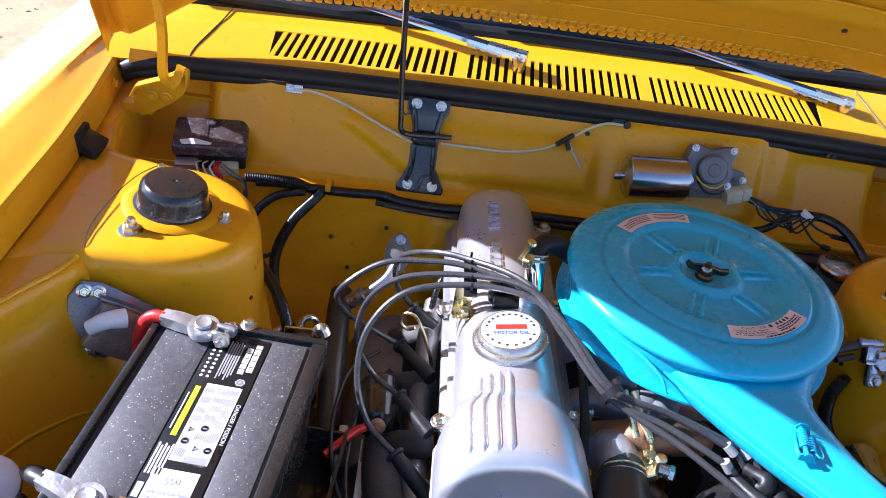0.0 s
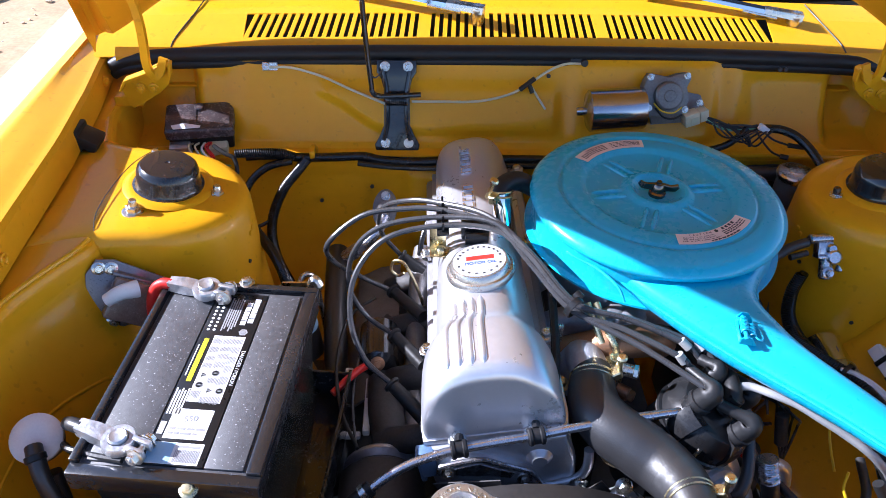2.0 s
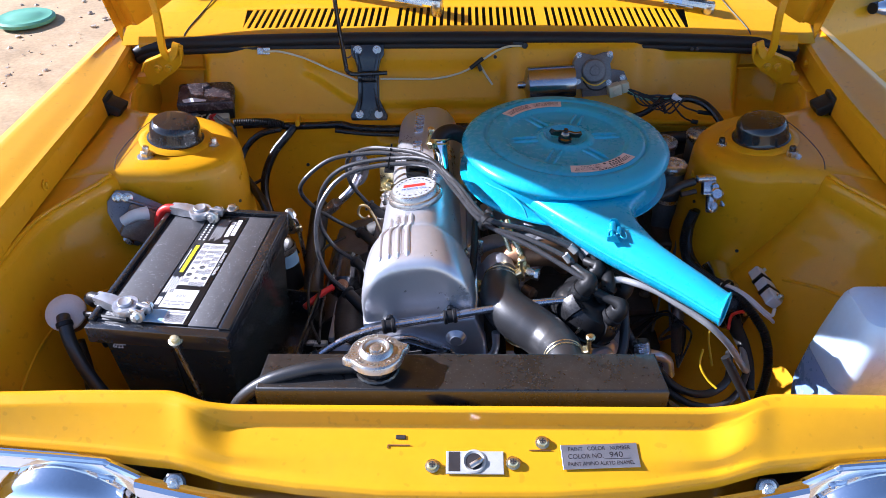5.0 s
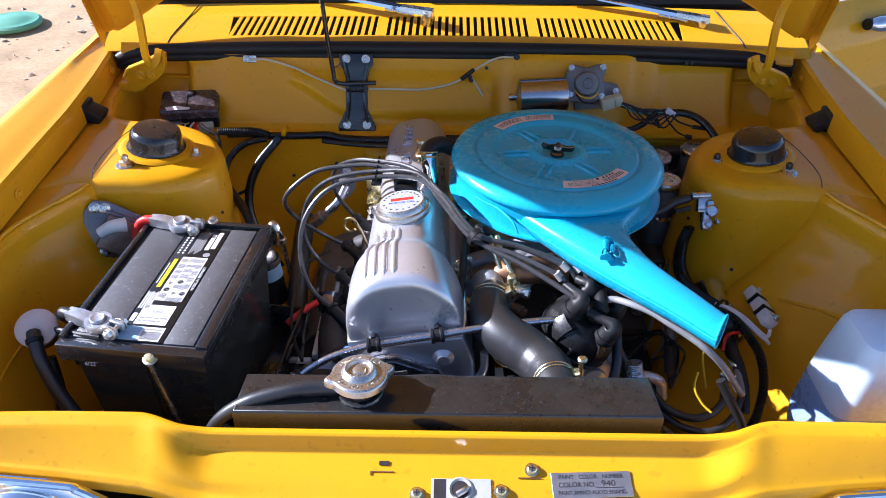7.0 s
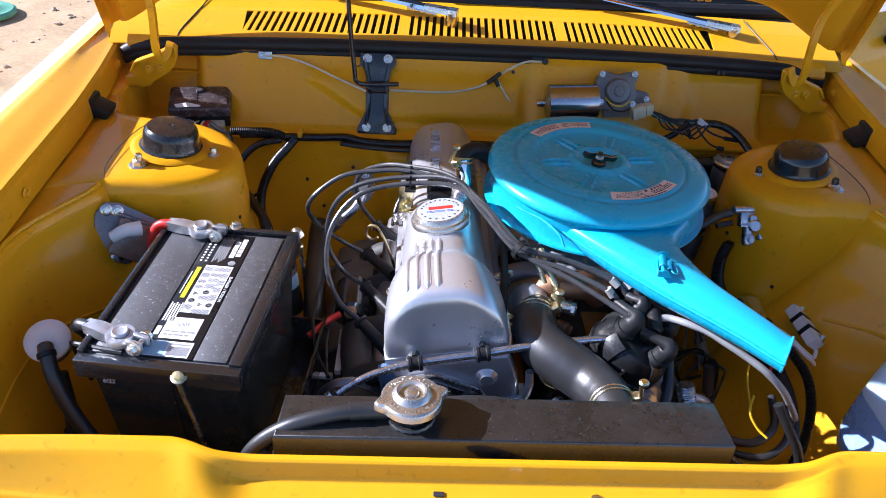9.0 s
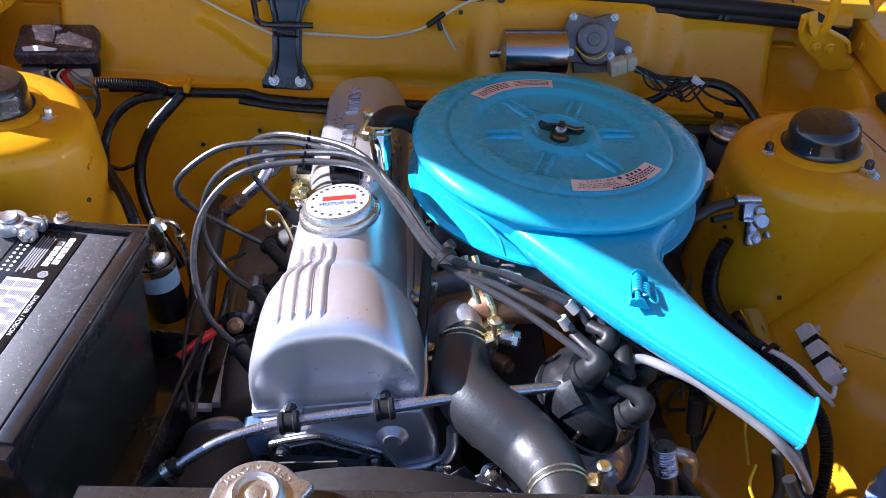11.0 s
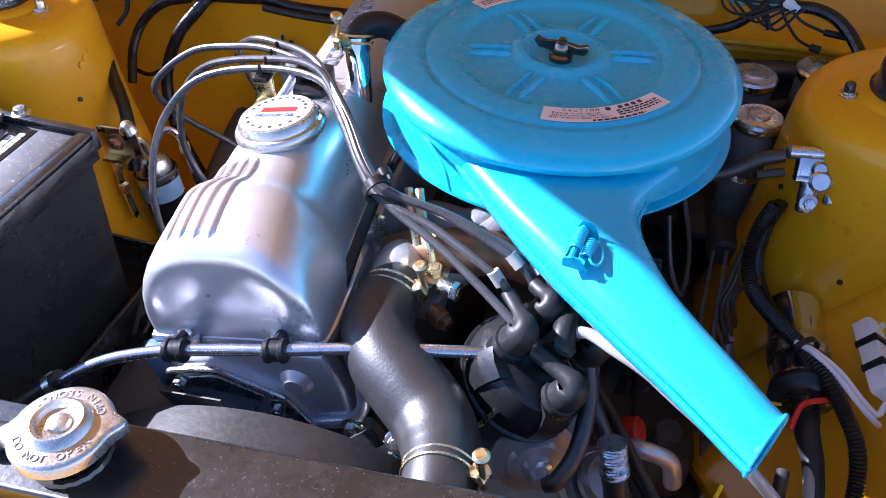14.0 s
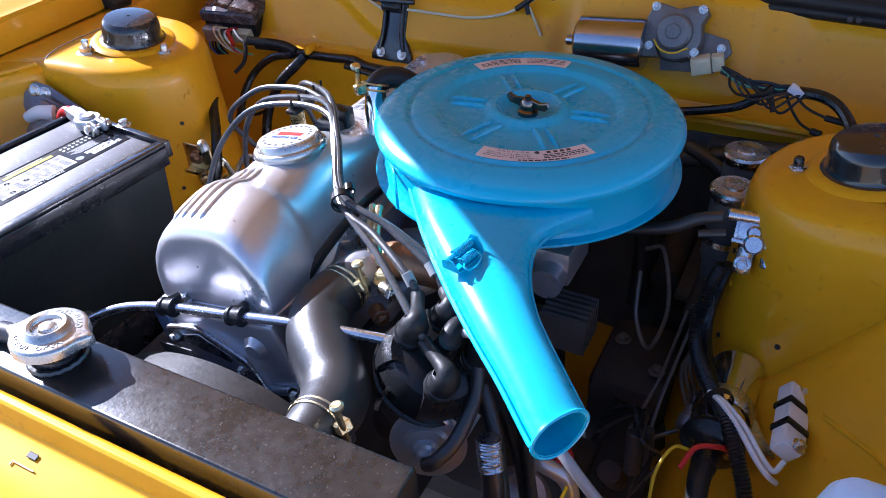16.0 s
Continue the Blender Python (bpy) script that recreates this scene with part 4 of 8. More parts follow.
# intake snout, open at its end
SN_SEC = [  # left and right edge in plan, top and bottom height
    ((0.030, 0.690), (0.278, 0.640), 0.880, 0.832), ((0.066, 0.650), (0.254, 0.603), 0.8805, 0.831), ((0.098, 0.606), (0.2455, 0.573), 0.880, 0.829), ((0.138, 0.556), (0.254, 0.538), 0.8785, 0.827),
    ((0.184, 0.506), (0.272, 0.503), 0.8755, 0.822), ((0.233, 0.458), (0.296, 0.473), 0.8705, 0.822), ((0.280, 0.417), (0.322, 0.446), 0.8625, 0.819), ((0.315, 0.3845), (0.3435, 0.4250), 0.855, 0.814), ((0.321, 0.3790), (0.3475, 0.4215), 0.8545, 0.814)]


def snout_ring(sec, shrink=0.0, n=36):
    (lx, ly), (rx, ry), zt, zb = sec
    L, R = Vector((lx, ly, 0)), Vector((rx, ry, 0))
    mid, half = (L + R) / 2, (R - L) / 2
    hw = half.length - shrink
    half = half.normalized() * hw
    hz = (zt - zb) / 2 - shrink
    out = []
    for i in range(n):
        a = 2 * math.pi * i / n
        c, s = math.cos(a), math.sin(a)
        e = 0.60 + 0.30 * smooth01(0.120, 0.055, half.length * 2)
        c = math.copysign(abs(c) ** e, c)
        s = math.copysign(abs(s) ** e, s)
        p = mid + half * c * (1 - 0.22 * max(0.0, -s))
        out.append((p.x, p.y, (zt + zb) / 2 + hz * s))
    return out


def resample(secs, per=5):
    flat = [(*a, *b, c, d) for a, b, c, d in secs]
    out = []
    for i in range(len(flat) - 1):
        p0, p1, p2, p3 = flat[max(i - 1, 0)], flat[i], flat[i + 1], flat[min(i + 2, len(flat) - 1)]
        for k in range(per):
            t = k / per
            v = [0.5 * (2 * b + (c - a) * t + (2 * a - 5 * b + 4 * c - d) * t * t + (3 * b - a - 3 * c + d) * t ** 3) for a, b, c, d in zip(p0, p1, p2, p3)]
            out.append(((v[0], v[1]), (v[2], v[3]), v[4], v[5]))
    out.append(secs[-1])
    return out


SN = resample(SN_SEC)
INV[air_cleaner] = AC.inverted()
snout = part("intake_snout", loft([snout_ring(s) for s in SN] + [snout_ring(SN[-1], 0.0018)] + [snout_ring(s, 0.0018) for s in SN[::-1]], cap=False), BLUE, air_cleaner)
# flange along the snout's seam and rolled lip at its mouth
seam_l = [Vector((*s[0], (s[2] + s[3]) / 2 + 0.006)) for s in SN[6:]]
part("seam_flange", tube([p + Vector((-0.001, -0.001, 0)) for p in seam_l[::4]] + [seam_l[-1]], 0.0022, 8), BLUE, snout)
seam_r = [Vector((*s[1], (s[2] + s[3]) / 2 + 0.004)) for s in SN[6:]]
part("seam_flange", tube([p for p in seam_r[::4]] + [seam_r[-1]], 0.0020, 8), BLUE, snout)
lip = [Vector(p) for p in snout_ring(SN[-1], -0.0005, 40)]
part("mouth_lip", tube(lip + [lip[0]], 0.0016, 6, smooth_line=False), BLUE, snout)
neck_ring = [(0.030, 0.664, 0.868), (0.062, 0.628, 0.8705), (0.082, 0.600, 0.866), (0.090, 0.588, 0.852)]
part("neck_flange", tube(neck_ring, 0.0018, 6), BLUE, snout)
# spring clip bracket on the snout's top
clip_m = Matrix.Translation((0.203, 0.511, 0.8764)) @ Matrix.Rotation(radians(79), 4, "Z") @ Matrix.Diagonal((0.86, 0.86, 0.86, 1))
def clip_coil(y, z, r, x0, x1, turns):
    n = turns * 9
    return moved(tube([(x0 + (x1 - x0) * i / n, y + r * math.cos(i * 2 * math.pi / 9), z + r * math.sin(i * 2 * math.pi / 9)) for i in range(n + 1)], 0.0009, 6, smooth_line=False), clip_m)
EAR = Matrix.Rotation(radians(90), 4, "Z") @ Matrix.Rotation(radians(90), 4, "X")
clip = merge(clip_coil(0.003, 0.0105, 0.0048, -0.010, 0.016, 10), clip_coil(-0.007, 0.0065, 0.0040, -0.012, 0.010, 9),
             moved(box(-0.021, 0.020, -0.012, 0.009, 0, 0.0014, 0.0005, 1), clip_m),
             moved(prism([(-0.012, 0.0), (0.009, 0.0), (0.009, 0.010), (0.005, 0.0175), (-0.003, 0.0175), (-0.009, 0.009)], -0.0008, 0.0008), clip_m @ Matrix.Translation((0.020, 0, 0)) @ EAR),
             moved(prism([(-0.012, 0.0), (0.009, 0.0), (0.009, 0.009), (0.003, 0.013), (-0.004, 0.011)], -0.0008, 0.0008), clip_m @ Matrix.Translation((-0.021, 0, 0)) @ EAR),
             moved(prism([(-0.021, 0.0), (0.020, 0.0), (0.020, 0.011), (0.004, 0.006), (-0.012, 0.007), (-0.021, 0.009)], -0.0008, 0.0008), clip_m @ Matrix.Translation((0, 0.009, 0)) @ Matrix.Rotation(radians(90), 4, "X")),
             moved(tube([(-0.024, 0.003, 0.0105), (-0.012, 0.003, 0.0105), (0.016, 0.003, 0.0105), (0.0225, 0.003, 0.0105)], 0.0026, 8), clip_m),
             moved(tube([(-0.012, -0.0105, 0.0065), (-0.016, -0.014, 0.006), (-0.014, -0.019, 0.004), (-0.004, -0.020, 0.003), (0.008, -0.016, 0.004), (0.012, -0.009, 0.006)], 0.0012, 6), clip_m))
part("spring_clip", clip, BLUE, snout, "painted spring clip bracket")
INV[air_cleaner] = Matrix.Identity(4)

# ---- radiator ----
CAPSTEEL = mat("worn_plated_steel", (0.52, 0.50, 0.47), 0.30, metal=0.88, var=0.2, scale=35, bump=0.08, bscale=160, rvar=0.12)
TANK = mat("radiator_black", (0.018, 0.017, 0.017), 0.30, coat=0.6, var=0.35, scale=10, bump=0.08, bscale=260, dust=0.15, dust_color=(0.12, 0.115, 0.11), rvar=0.08, speck=(0.25, 420, (0.22, 0.21, 0.20)))
radiator = thing("radiator", "black painted radiator with pressed top tank", "radiator", (0, 0.33, 0.35))
tank_o = [(-0.262, 0.285), (0.243, 0.285), (0.239, 0.351), (-0.258, 0.348)]
tank = part("top_tank", prism(tank_o, 0.735, 0.803, 0.0035, 3), TANK, radiator, "black top tank with dusty patches")
part("tank_flange", prism([(x * 1.04, 0.318 + (y - 0.318) * 1.25) for x, y in tank_o], 0.738, 0.746), TANK, radiator)
part("weld_ring", moved(tube([(0.0245 * math.cos(2 * math.pi * i / 40), 0.0245 * math.sin(2 * math.pi * i / 40), 0.002 + 0.0012 * (i % 2)) for i in range(41)], 0.003, 6, smooth_line=False), Matrix.Translation((-0.114, 0.318, 0.803))), TANK, radiator)
part("core", box(-0.255, 0.238, 0.296, 0.340, 0.38, 0.742), BLACK, radiator)
for s, x0, x1 in ((-1, -0.290, -0.266), (1, 0.248, 0.272)):
    part("side_bracket", loft([[(x0, 0.290, 0.45), (x1, 0.290, 0.45), (x1, 0.30, 0.45), (x0, 0.30, 0.45)], [(x0, 0.290, 0.775), (x1, 0.290, 0.755), (x1, 0.30, 0.755), (x0, 0.30, 0.775)]]), BLACK, radiator)
NECK = Matrix.Translation((-0.114, 0.318, 0.800)) @ Matrix.Rotation(radians(-3), 4, "X")
part("filler_neck", moved(lathe([(0.022, 0), (0.021, 0.012), (0.026, 0.016), (0.029, 0.019), (0.029, 0.026), (0, 0.026)], 32), NECK), BLACK, radiator)
CAPM = NECK @ Matrix.Translation((0, 0, 0.024))
capo = []
for i in range(96):
    a = 2 * math.pi * i / 96
    ear = 0.0085 * max(0.0, math.cos(a)) ** 60 + 0.0085 * max(0.0, -math.cos(a)) ** 60
    r = 0.034 + ear
    capo.append((r * math.cos(a), r * math.sin(a)))
capb = part("radiator_cap", moved(merge(prism(capo, 0.000, 0.011, 0.004, 3), lathe([(0.030, 0.0105), (0.0215, 0.0115), (0.0185, 0.0165), (0.0165, 0.0175), (0.0140, 0.0165), (0.0125, 0.0135), (0.0085, 0.0130), (0.0070, 0.0155), (0.0045, 0.0165), (0, 0.0165)], 48)), CAPM @ Matrix.Rotation(radians(18), 4, "Z")), CAPSTEEL, radiator, "plated pressure cap with two ears")
for word, a_mid, span in (("DO NOT OPEN", -80, 120), ("OPEN SLOWLY", 95, 115)):
    for i, ch in enumerate(word):
        if ch != " ":
            a = radians(a_mid - span / 2 + span * i / (len(word) - 1))
            part("embossed_letter", moved(text_mesh(ch, 0.0075, 0.0004), CAPM @ Matrix.Rotation(a, 4, "Z") @ Matrix.Translation((0.0262, 0, 0.0113)) @ Matrix.Rotation(radians(90), 4, "Z")), CAPSTEEL, capb)
hose = thing("overflow_hose", "black rubber overflow hose from the radiator neck", "hose", (-0.2, 0.31, 0.75))
part("tube", tube([(-0.138, 0.318, 0.811), (-0.165, 0.316, 0.812), (-0.200, 0.310, 0.812), (-0.245, 0.302, 0.802), (-0.278, 0.298, 0.780), (-0.298, 0.295, 0.750), (-0.31, 0.29, 0.70)], 0.0085, 14), HOSE, hose)
part("thick_end", tube([(-0.140, 0.318, 0.811), (-0.165, 0.316, 0.812), (-0.182, 0.313, 0.813)], 0.0100, 14), HOSE, hose)
shroud = thing("fan_shroud", "black curved fan shroud behind the radiator", "fan shroud", (0, 0.42, 0.5))
srings = []
for i in range(33):
    a = radians(20 + 140 * i / 32)
    cx, cz, r = -0.030, 0.505, 0.232
    srings.append([(cx + r * math.cos(a), 0.372, cz + r * math.sin(a)), (cx + (r + 0.004) * math.cos(a), 0.376, cz + (r + 0.004) * math.sin(a)), (cx + (r + 0.002) * math.cos(a), 0.415, cz + (r + 0.002) * math.sin(a)), (cx + (r - 0.003) * math.cos(a), 0.415, cz + (r - 0.003) * math.sin(a))])
part("ring", loft(srings), SHROUD, shroud, "dusty black shroud ring")
part("back_plate", box(-0.235, 0.235, 0.366, 0.370, 0.40, 0.68), SHROUD, shroud)
fan = thing("cooling_fan", "dark engine cooling fan behind the radiator", "fan", m=Matrix.Translation((-0.04, 0.425, 0.58)) @ Matrix.Rotation(radians(90), 4, "X"))
part("hub", lathe([(0.03, -0.02), (0.03, 0.01), (0.02, 0.015), (0, 0.015)], 20), GREASE, fan)
for i in range(5):
    part("blade", moved(sheet(lambda u, v: ((v - 0.5) * (0.05 + 0.03 * u), 0.03 + 0.13 * u, 0.018 * (v - 0.5)), 6, 4, 0.0015), Matrix.Rotation(2 * math.pi * i / 5 + 0.4, 4, "Z")), GREASE, fan)

# ---- engine ----
BLUEGREY = mat("blue_grey_paint", (0.10, 0.17, 0.30), 0.35, coat=0.3, var=0.12, scale=30, bump=0.05, bscale=120)
POLISHED = mat("polished_aluminium", (0.80, 0.81, 0.86), 0.22, metal=0.9, var=0.05, scale=60)
PLATEWHITE = mat("silvery_print", (0.52, 0.55, 0.60), 0.3, metal=0.35, var=0.06, scale=40)
GREYPIPE = mat("dull_grey_steel", (0.17, 0.165, 0.165), 0.45, metal=0.55, var=0.35, scale=25, bump=0.25, bscale=140, dust=0.3, dust_color=(0.10, 0.08, 0.06))
GLOSSDARK = mat("dark_plated_can", (0.09, 0.09, 0.095), 0.2, metal=0.8, var=0.25, scale=30, bump=0.05, bscale=120)
engine = thing("engine", "inline four-cylinder engine with satin aluminium valve cover", "engine", (-0.07, 0.75, 0.3))
EN = Matrix.Translation((-0.068, 0.466, 0.760)) @ Matrix.Rotation(radians(-10), 4, "Y")
VC = [  # y, half width, height, shoulder fullness
    (0.000, 0.0770, 0.024, 0.99), (0.0008, 0.0792, 0.052, 0.98), (0.0022, 0.0805, 0.070, 0.96), (0.005, 0.0815, 0.0805, 0.93), (0.010, 0.0822, 0.0880, 0.89), (0.018, 0.0827, 0.0938, 0.85), (0.032, 0.0828, 0.0990, 0.80), (0.050, 0.0828, 0.1030, 0.75),
    (0.064, 0.0825, 0.1052, 0.72), (0.076, 0.0812, 0.1060, 0.70), (0.084, 0.0785, 0.1048, 0.68), (0.091, 0.0740, 0.1015, 0.67), (0.098, 0.0695, 0.0992, 0.67), (0.108, 0.0662, 0.0988, 0.67), (0.125, 0.0645, 0.1005, 0.68), (0.150, 0.0632, 0.1025, 0.70), (0.200, 0.0620, 0.1010, 0.72), (0.225, 0.0612, 0.0965, 0.74), (0.240, 0.0607, 0.0890, 0.77), (0.258, 0.0600, 0.0838, 0.80),
    (0.320, 0.0600, 0.0820, 0.80), (0.520, 0.0600, 0.0800, 0.80), (0.540, 0.0585, 0.074, 0.80), (0.550, 0.0560, 0.062, 0.82), (0.555, 0.0530, 0.040, 0.85)]


def vc_at(y):
    return [lerp_table([(r[0], r[k]) for r in VC], y) for k in (1, 2, 3)]


def vc_ring(y, n=72):
    w, h, tw = vc_at(y)
    pts = []
    for i in range(n + 1):
        a = math.pi * i / n
        c, s = math.cos(a), math.sin(a)
        x = w * math.copysign(abs(c) ** 0.66, c) * (1 - 0.45 * (1 - tw) * s)
        z = h * abs(s) ** 0.70
        # hollowed front face between two soft pillars
        yy = y + 0.006 * smooth01(0.030, 0.002, y) * smooth01(1.25, 0.55, math.hypot(abs(x / 0.056) ** 1.4, (max(z - 0.010, 0) / 0.078) ** 1.4))
        pts.append((x, yy, z))
    return pts


def vc_z(x, y):
    ring = vc_ring(y)
    pts = sorted((p[0], p[2]) for p in ring)
    return lerp_table(pts, x)


ys = sorted(set([r[0] for r in VC] + [0.0015, 0.0035, 0.0075, 0.014, 0.025, 0.042, 0.057, 0.07, 0.08, 0.0875, 0.0945, 0.103, 0.116, 0.137, 0.175, 0.245, 0.265, 0.42]))
valve_cover = part("valve_cover", moved(loft([vc_ring(y) for y in ys]), EN), ALU, engine, "satin polished aluminium valve cover", angle=60)
part("cover_flange", moved(prism([(-0.083, -0.002), (0.083, -0.002), (0.086, 0.02), (0.084, 0.10), (0.070, 0.13), (0.068, 0.558), (-0.068, 0.558), (-0.070, 0.13), (-0.084, 0.10), (-0.086, 0.02)], -0.004, 0.004, 0.0015), EN), ALU, valve_cover)
for i in range(4):
    x = -0.040 + 0.0135 * i
    line = []
    for y in (0.022, 0.027, 0.034, 0.043, 0.054, 0.066, 0.075, 0.081, 0.0865, 0.092, 0.098, 0.106, 0.118, 0.128):
        xx = (x + 0.004) * (1 - 0.22 * smooth01(0.072, 0.10, y)) + 0.003 * smooth01(0.072, 0.10, y) - 0.004
        line.append((xx, y, vc_z(xx, y) - 0.0016))
    part("rib", moved(tube(line, lambda t: 0.0046 * min(1, 7 * t + 0.25, 9 * (1 - t) + 0.25), 12, 4), EN), ALU, valve_cover)
# rear lettering in relief, as plain blocks
let = []
rnd = random.Random(3)
y = 0.318
while y < 0.50:
    w = rnd.uniform(0.010, 0.014)
    if abs(y - 0.40) > 0.008:
        let.append(box(-0.012, -0.009, y, y + w, 0.0795, 0.0835))
        let.append(box(-0.009, 0.004, y, y + 0.0028, 0.0795, 0.0835))
        if rnd.random() < 0.6:
            let.append(box(-0.009, 0.004, y + w - 0.0028, y + w, 0.0795, 0.0835))
        if rnd.random() < 0.6:
            let.append(box(0.002, 0.005, y, y + w, 0.0795, 0.0835))
    y += w + 0.0035
for b in let:
    part("relief_block", moved(b, EN), POLISHED, valve_cover)
for k in range(5):
    x = -0.04 + 0.02 * k
    part("rib", moved(box(x - 0.0015, x + 0.0015, 0.548, 0.556, 0.0, 0.055, 0.001, 1), EN), ALU, valve_cover)
for x, y in ((-0.043, -0.006), (0.043, -0.006), (0.077, 0.14), (-0.077, 0.14), (0.076, 0.34), (-0.076, 0.34), (0.076, 0.53)):
    part("cover_bolt", moved(merge(cyl((0, 0, -0.006), (0, 0, 1), 0.010, 0.010, 16, 0.002), moved(hex_bolt(0.0072, 0.0062), Matrix.Translation((0, 0, 0.004)))), EN @ Matrix.Translation((x, y, 0.002))), STEEL, valve_cover)

# oil filler cap
OC = Matrix.Translation((-0.0765, 0.637, 0.840)) @ Matrix.Rotation(radians(-9), 4, "Y") @ Matrix.Rotation(radians(-3), 4, "X") @ Matrix.Scale(1.10, 4)
oil_cap = thing("oil_filler_cap", "plated oil filler cap with printed white disc", "oil cap", m=OC)
part("filler_neck", lathe([(0.030, -0.02), (0.0295, 0.006), (0.0295, 0.010)], 40), ALU, oil_cap)
part("shell", lathe([(0.030, 0.008), (0.0310, 0.0085), (0.0315, 0.0145), (0.0375, 0.0155), (0.0385, 0.0175), (0.0385, 0.0215), (0.0370, 0.0240), (0.0345, 0.0250), (0.0335, 0.0290), (0.0315, 0.0318), (0.0300, 0.0322), (0, 0.0322)], 64), CAPSTEEL, oil_cap)
disc = part("printed_disc", lathe([(0.0298, 0.0320), (0.0298, 0.0326), (0, 0.0328)], 48), PLATEWHITE, oil_cap, "white printed disc")
part("red_bar", box(-0.0145, 0.0165, 0.0005, 0.0075, 0.0328, 0.0331), REDINK, disc, "red logo bar")
part("print", moved(text_mesh("MOTOR OIL", 0.0065, 0.0001), Matrix.Translation((0.001, -0.0055, 0.0330))), BLUEINK, disc)
part("print", merge(*[moved(box(-0.0013, 0.0013, -0.0011, 0.0011, 0.0327, 0.0330), Matrix.Rotation(radians(a), 4, "Z") @ Matrix.Translation((0, 0.0245, 0))) for a in list(range(-75, 76, 15)) + list(range(110, 251, 20))]), INK, disc)

# head, block and front cover
part("cylinder_head", moved(box(-0.080, 0.080, 0.004, 0.555, -0.105, -0.005, 0.006), EN), ALU_DULL, engine)
part("engine_block", moved(box(-0.088, 0.088, 0.02, 0.55, -0.40, -0.105, 0.01), EN), GREASE, engine)
cover = part("timing_cover", moved(merge(prism([(-0.082, -0.10), (0.090, -0.115), (0.105, -0.16), (0.085, -0.30), (-0.075, -0.30), (-0.09, -0.15)], -0.012, 0.03, 0.008, 3)), EN @ Matrix.Rotation(radians(90), 4, "X")), ALU_DULL, engine, "cast aluminium front cover")
part("head_front", moved(prism([(-0.080, -0.004), (0.080, -0.004), (0.088, -0.05), (0.085, -0.102), (-0.080, -0.102), (-0.082, -0.04)], -0.006, 0.010, 0.006, 3), EN @ Matrix.Rotation(radians(90), 4, "X")), ALU, engine)
# slanting cast bracket across the front
FRONT = EN @ Matrix.Rotation(radians(90), 4, "X")
edge = [(-0.071, -0.034), (-0.069, -0.026), (-0.062, -0.021), (-0.022, -0.017), (0.000, -0.029), (0.028, -0.047), (0.036, -0.056), (0.049, -0.091)]
inner = [(0.042, -0.094), (0.026, -0.078), (-0.004, -0.066), (-0.040, -0.058), (-0.070, -0.048)]
bracket = part("front_bracket", moved(prism(edge + inner, 0.010, 0.019, 0.0015, 1), FRONT), ALU, engine, "slanting satin alloy bracket with a raised rim")
part("rim", moved(tube([(x, z, 0.0195) for x, z in edge], 0.0034, 10), FRONT), SATIN, bracket)
part("face_step", moved(prism([(-0.056, -0.030), (-0.024, -0.025), (0.016, -0.050), (0.010, -0.058), (-0.006, -0.052), (-0.052, -0.042)], 0.0185, 0.0198, 0.0006, 1), FRONT), SATIN, bracket)
part("mount_boss", moved(merge(cyl((0.046, -0.038, -0.004), (0, 0, 1), 0.0165, 0.021, 28, 0.008), prism([(0.030, -0.036), (0.062, -0.040), (0.068, -0.092), (0.046, -0.094)], 0.0, 0.009, 0.004, 2)), FRONT), ALU, engine, "smooth cast mounting boss")
part("cover_rib", moved(tube([(0.020, -0.012, -0.094), (0.052, -0.012, -0.092), (0.086, -0.012, -0.084), (0.100, -0.010, -0.066), (0.104, -0.006, -0.040)], 0.006, 12), EN), ALU, engine)
for x, z, r in ((-0.060, -0.033, 0.0060), (0.026, -0.063, 0.0060), (0.087, -0.088, 0.0075), (-0.072, -0.115, 0.007), (0.075, -0.19, 0.008)):
    part("bolt", moved(hex_bolt(r, 0.007), EN @ Matrix.Translation((x, -0.019 if abs(x) < 0.065 else -0.016, z)) @ Matrix.Rotation(radians(90), 4, "X")), STEEL, engine)
part("blue_seal", moved(merge(box(-0.092, -0.072, -0.014, 0.002, -0.048, -0.004, 0.003), box(-0.095, -0.088, -0.012, 0.006, -0.058, -0.010, 0.002)), EN), BLUEGREY, engine, "blue-grey painted end plate")
part("pulley", merge(*[cyl((-0.05, 0.405 + d, 0.475), (0, 1, 0), r, 0.01, 40) for d, r in ((0, 0.07), (0.01, 0.062), (0.02, 0.07))]), GREASE, engine)
part("fan_belt", tube([(-0.12, 0.42, 0.48), (-0.16, 0.42, 0.60), (-0.14, 0.42, 0.64), (-0.02, 0.42, 0.62), (0.02, 0.42, 0.5)], 0.006, 6), RUBBER, engine)
# exhaust side
manifold = part("exhaust_manifold", merge(tube([(-0.19, 0.56, 0.60), (-0.205, 0.65, 0.60), (-0.205, 0.78, 0.59), (-0.2, 0.88, 0.56), (-0.19, 0.95, 0.45)], 0.026, 14), *[tube([(-0.14, yy, 0.635), (-0.17, yy, 0.63), (-0.205, yy + 0.02, 0.60)], 0.019, 12) for yy in (0.56, 0.67, 0.78, 0.88)]), GREASE, engine)
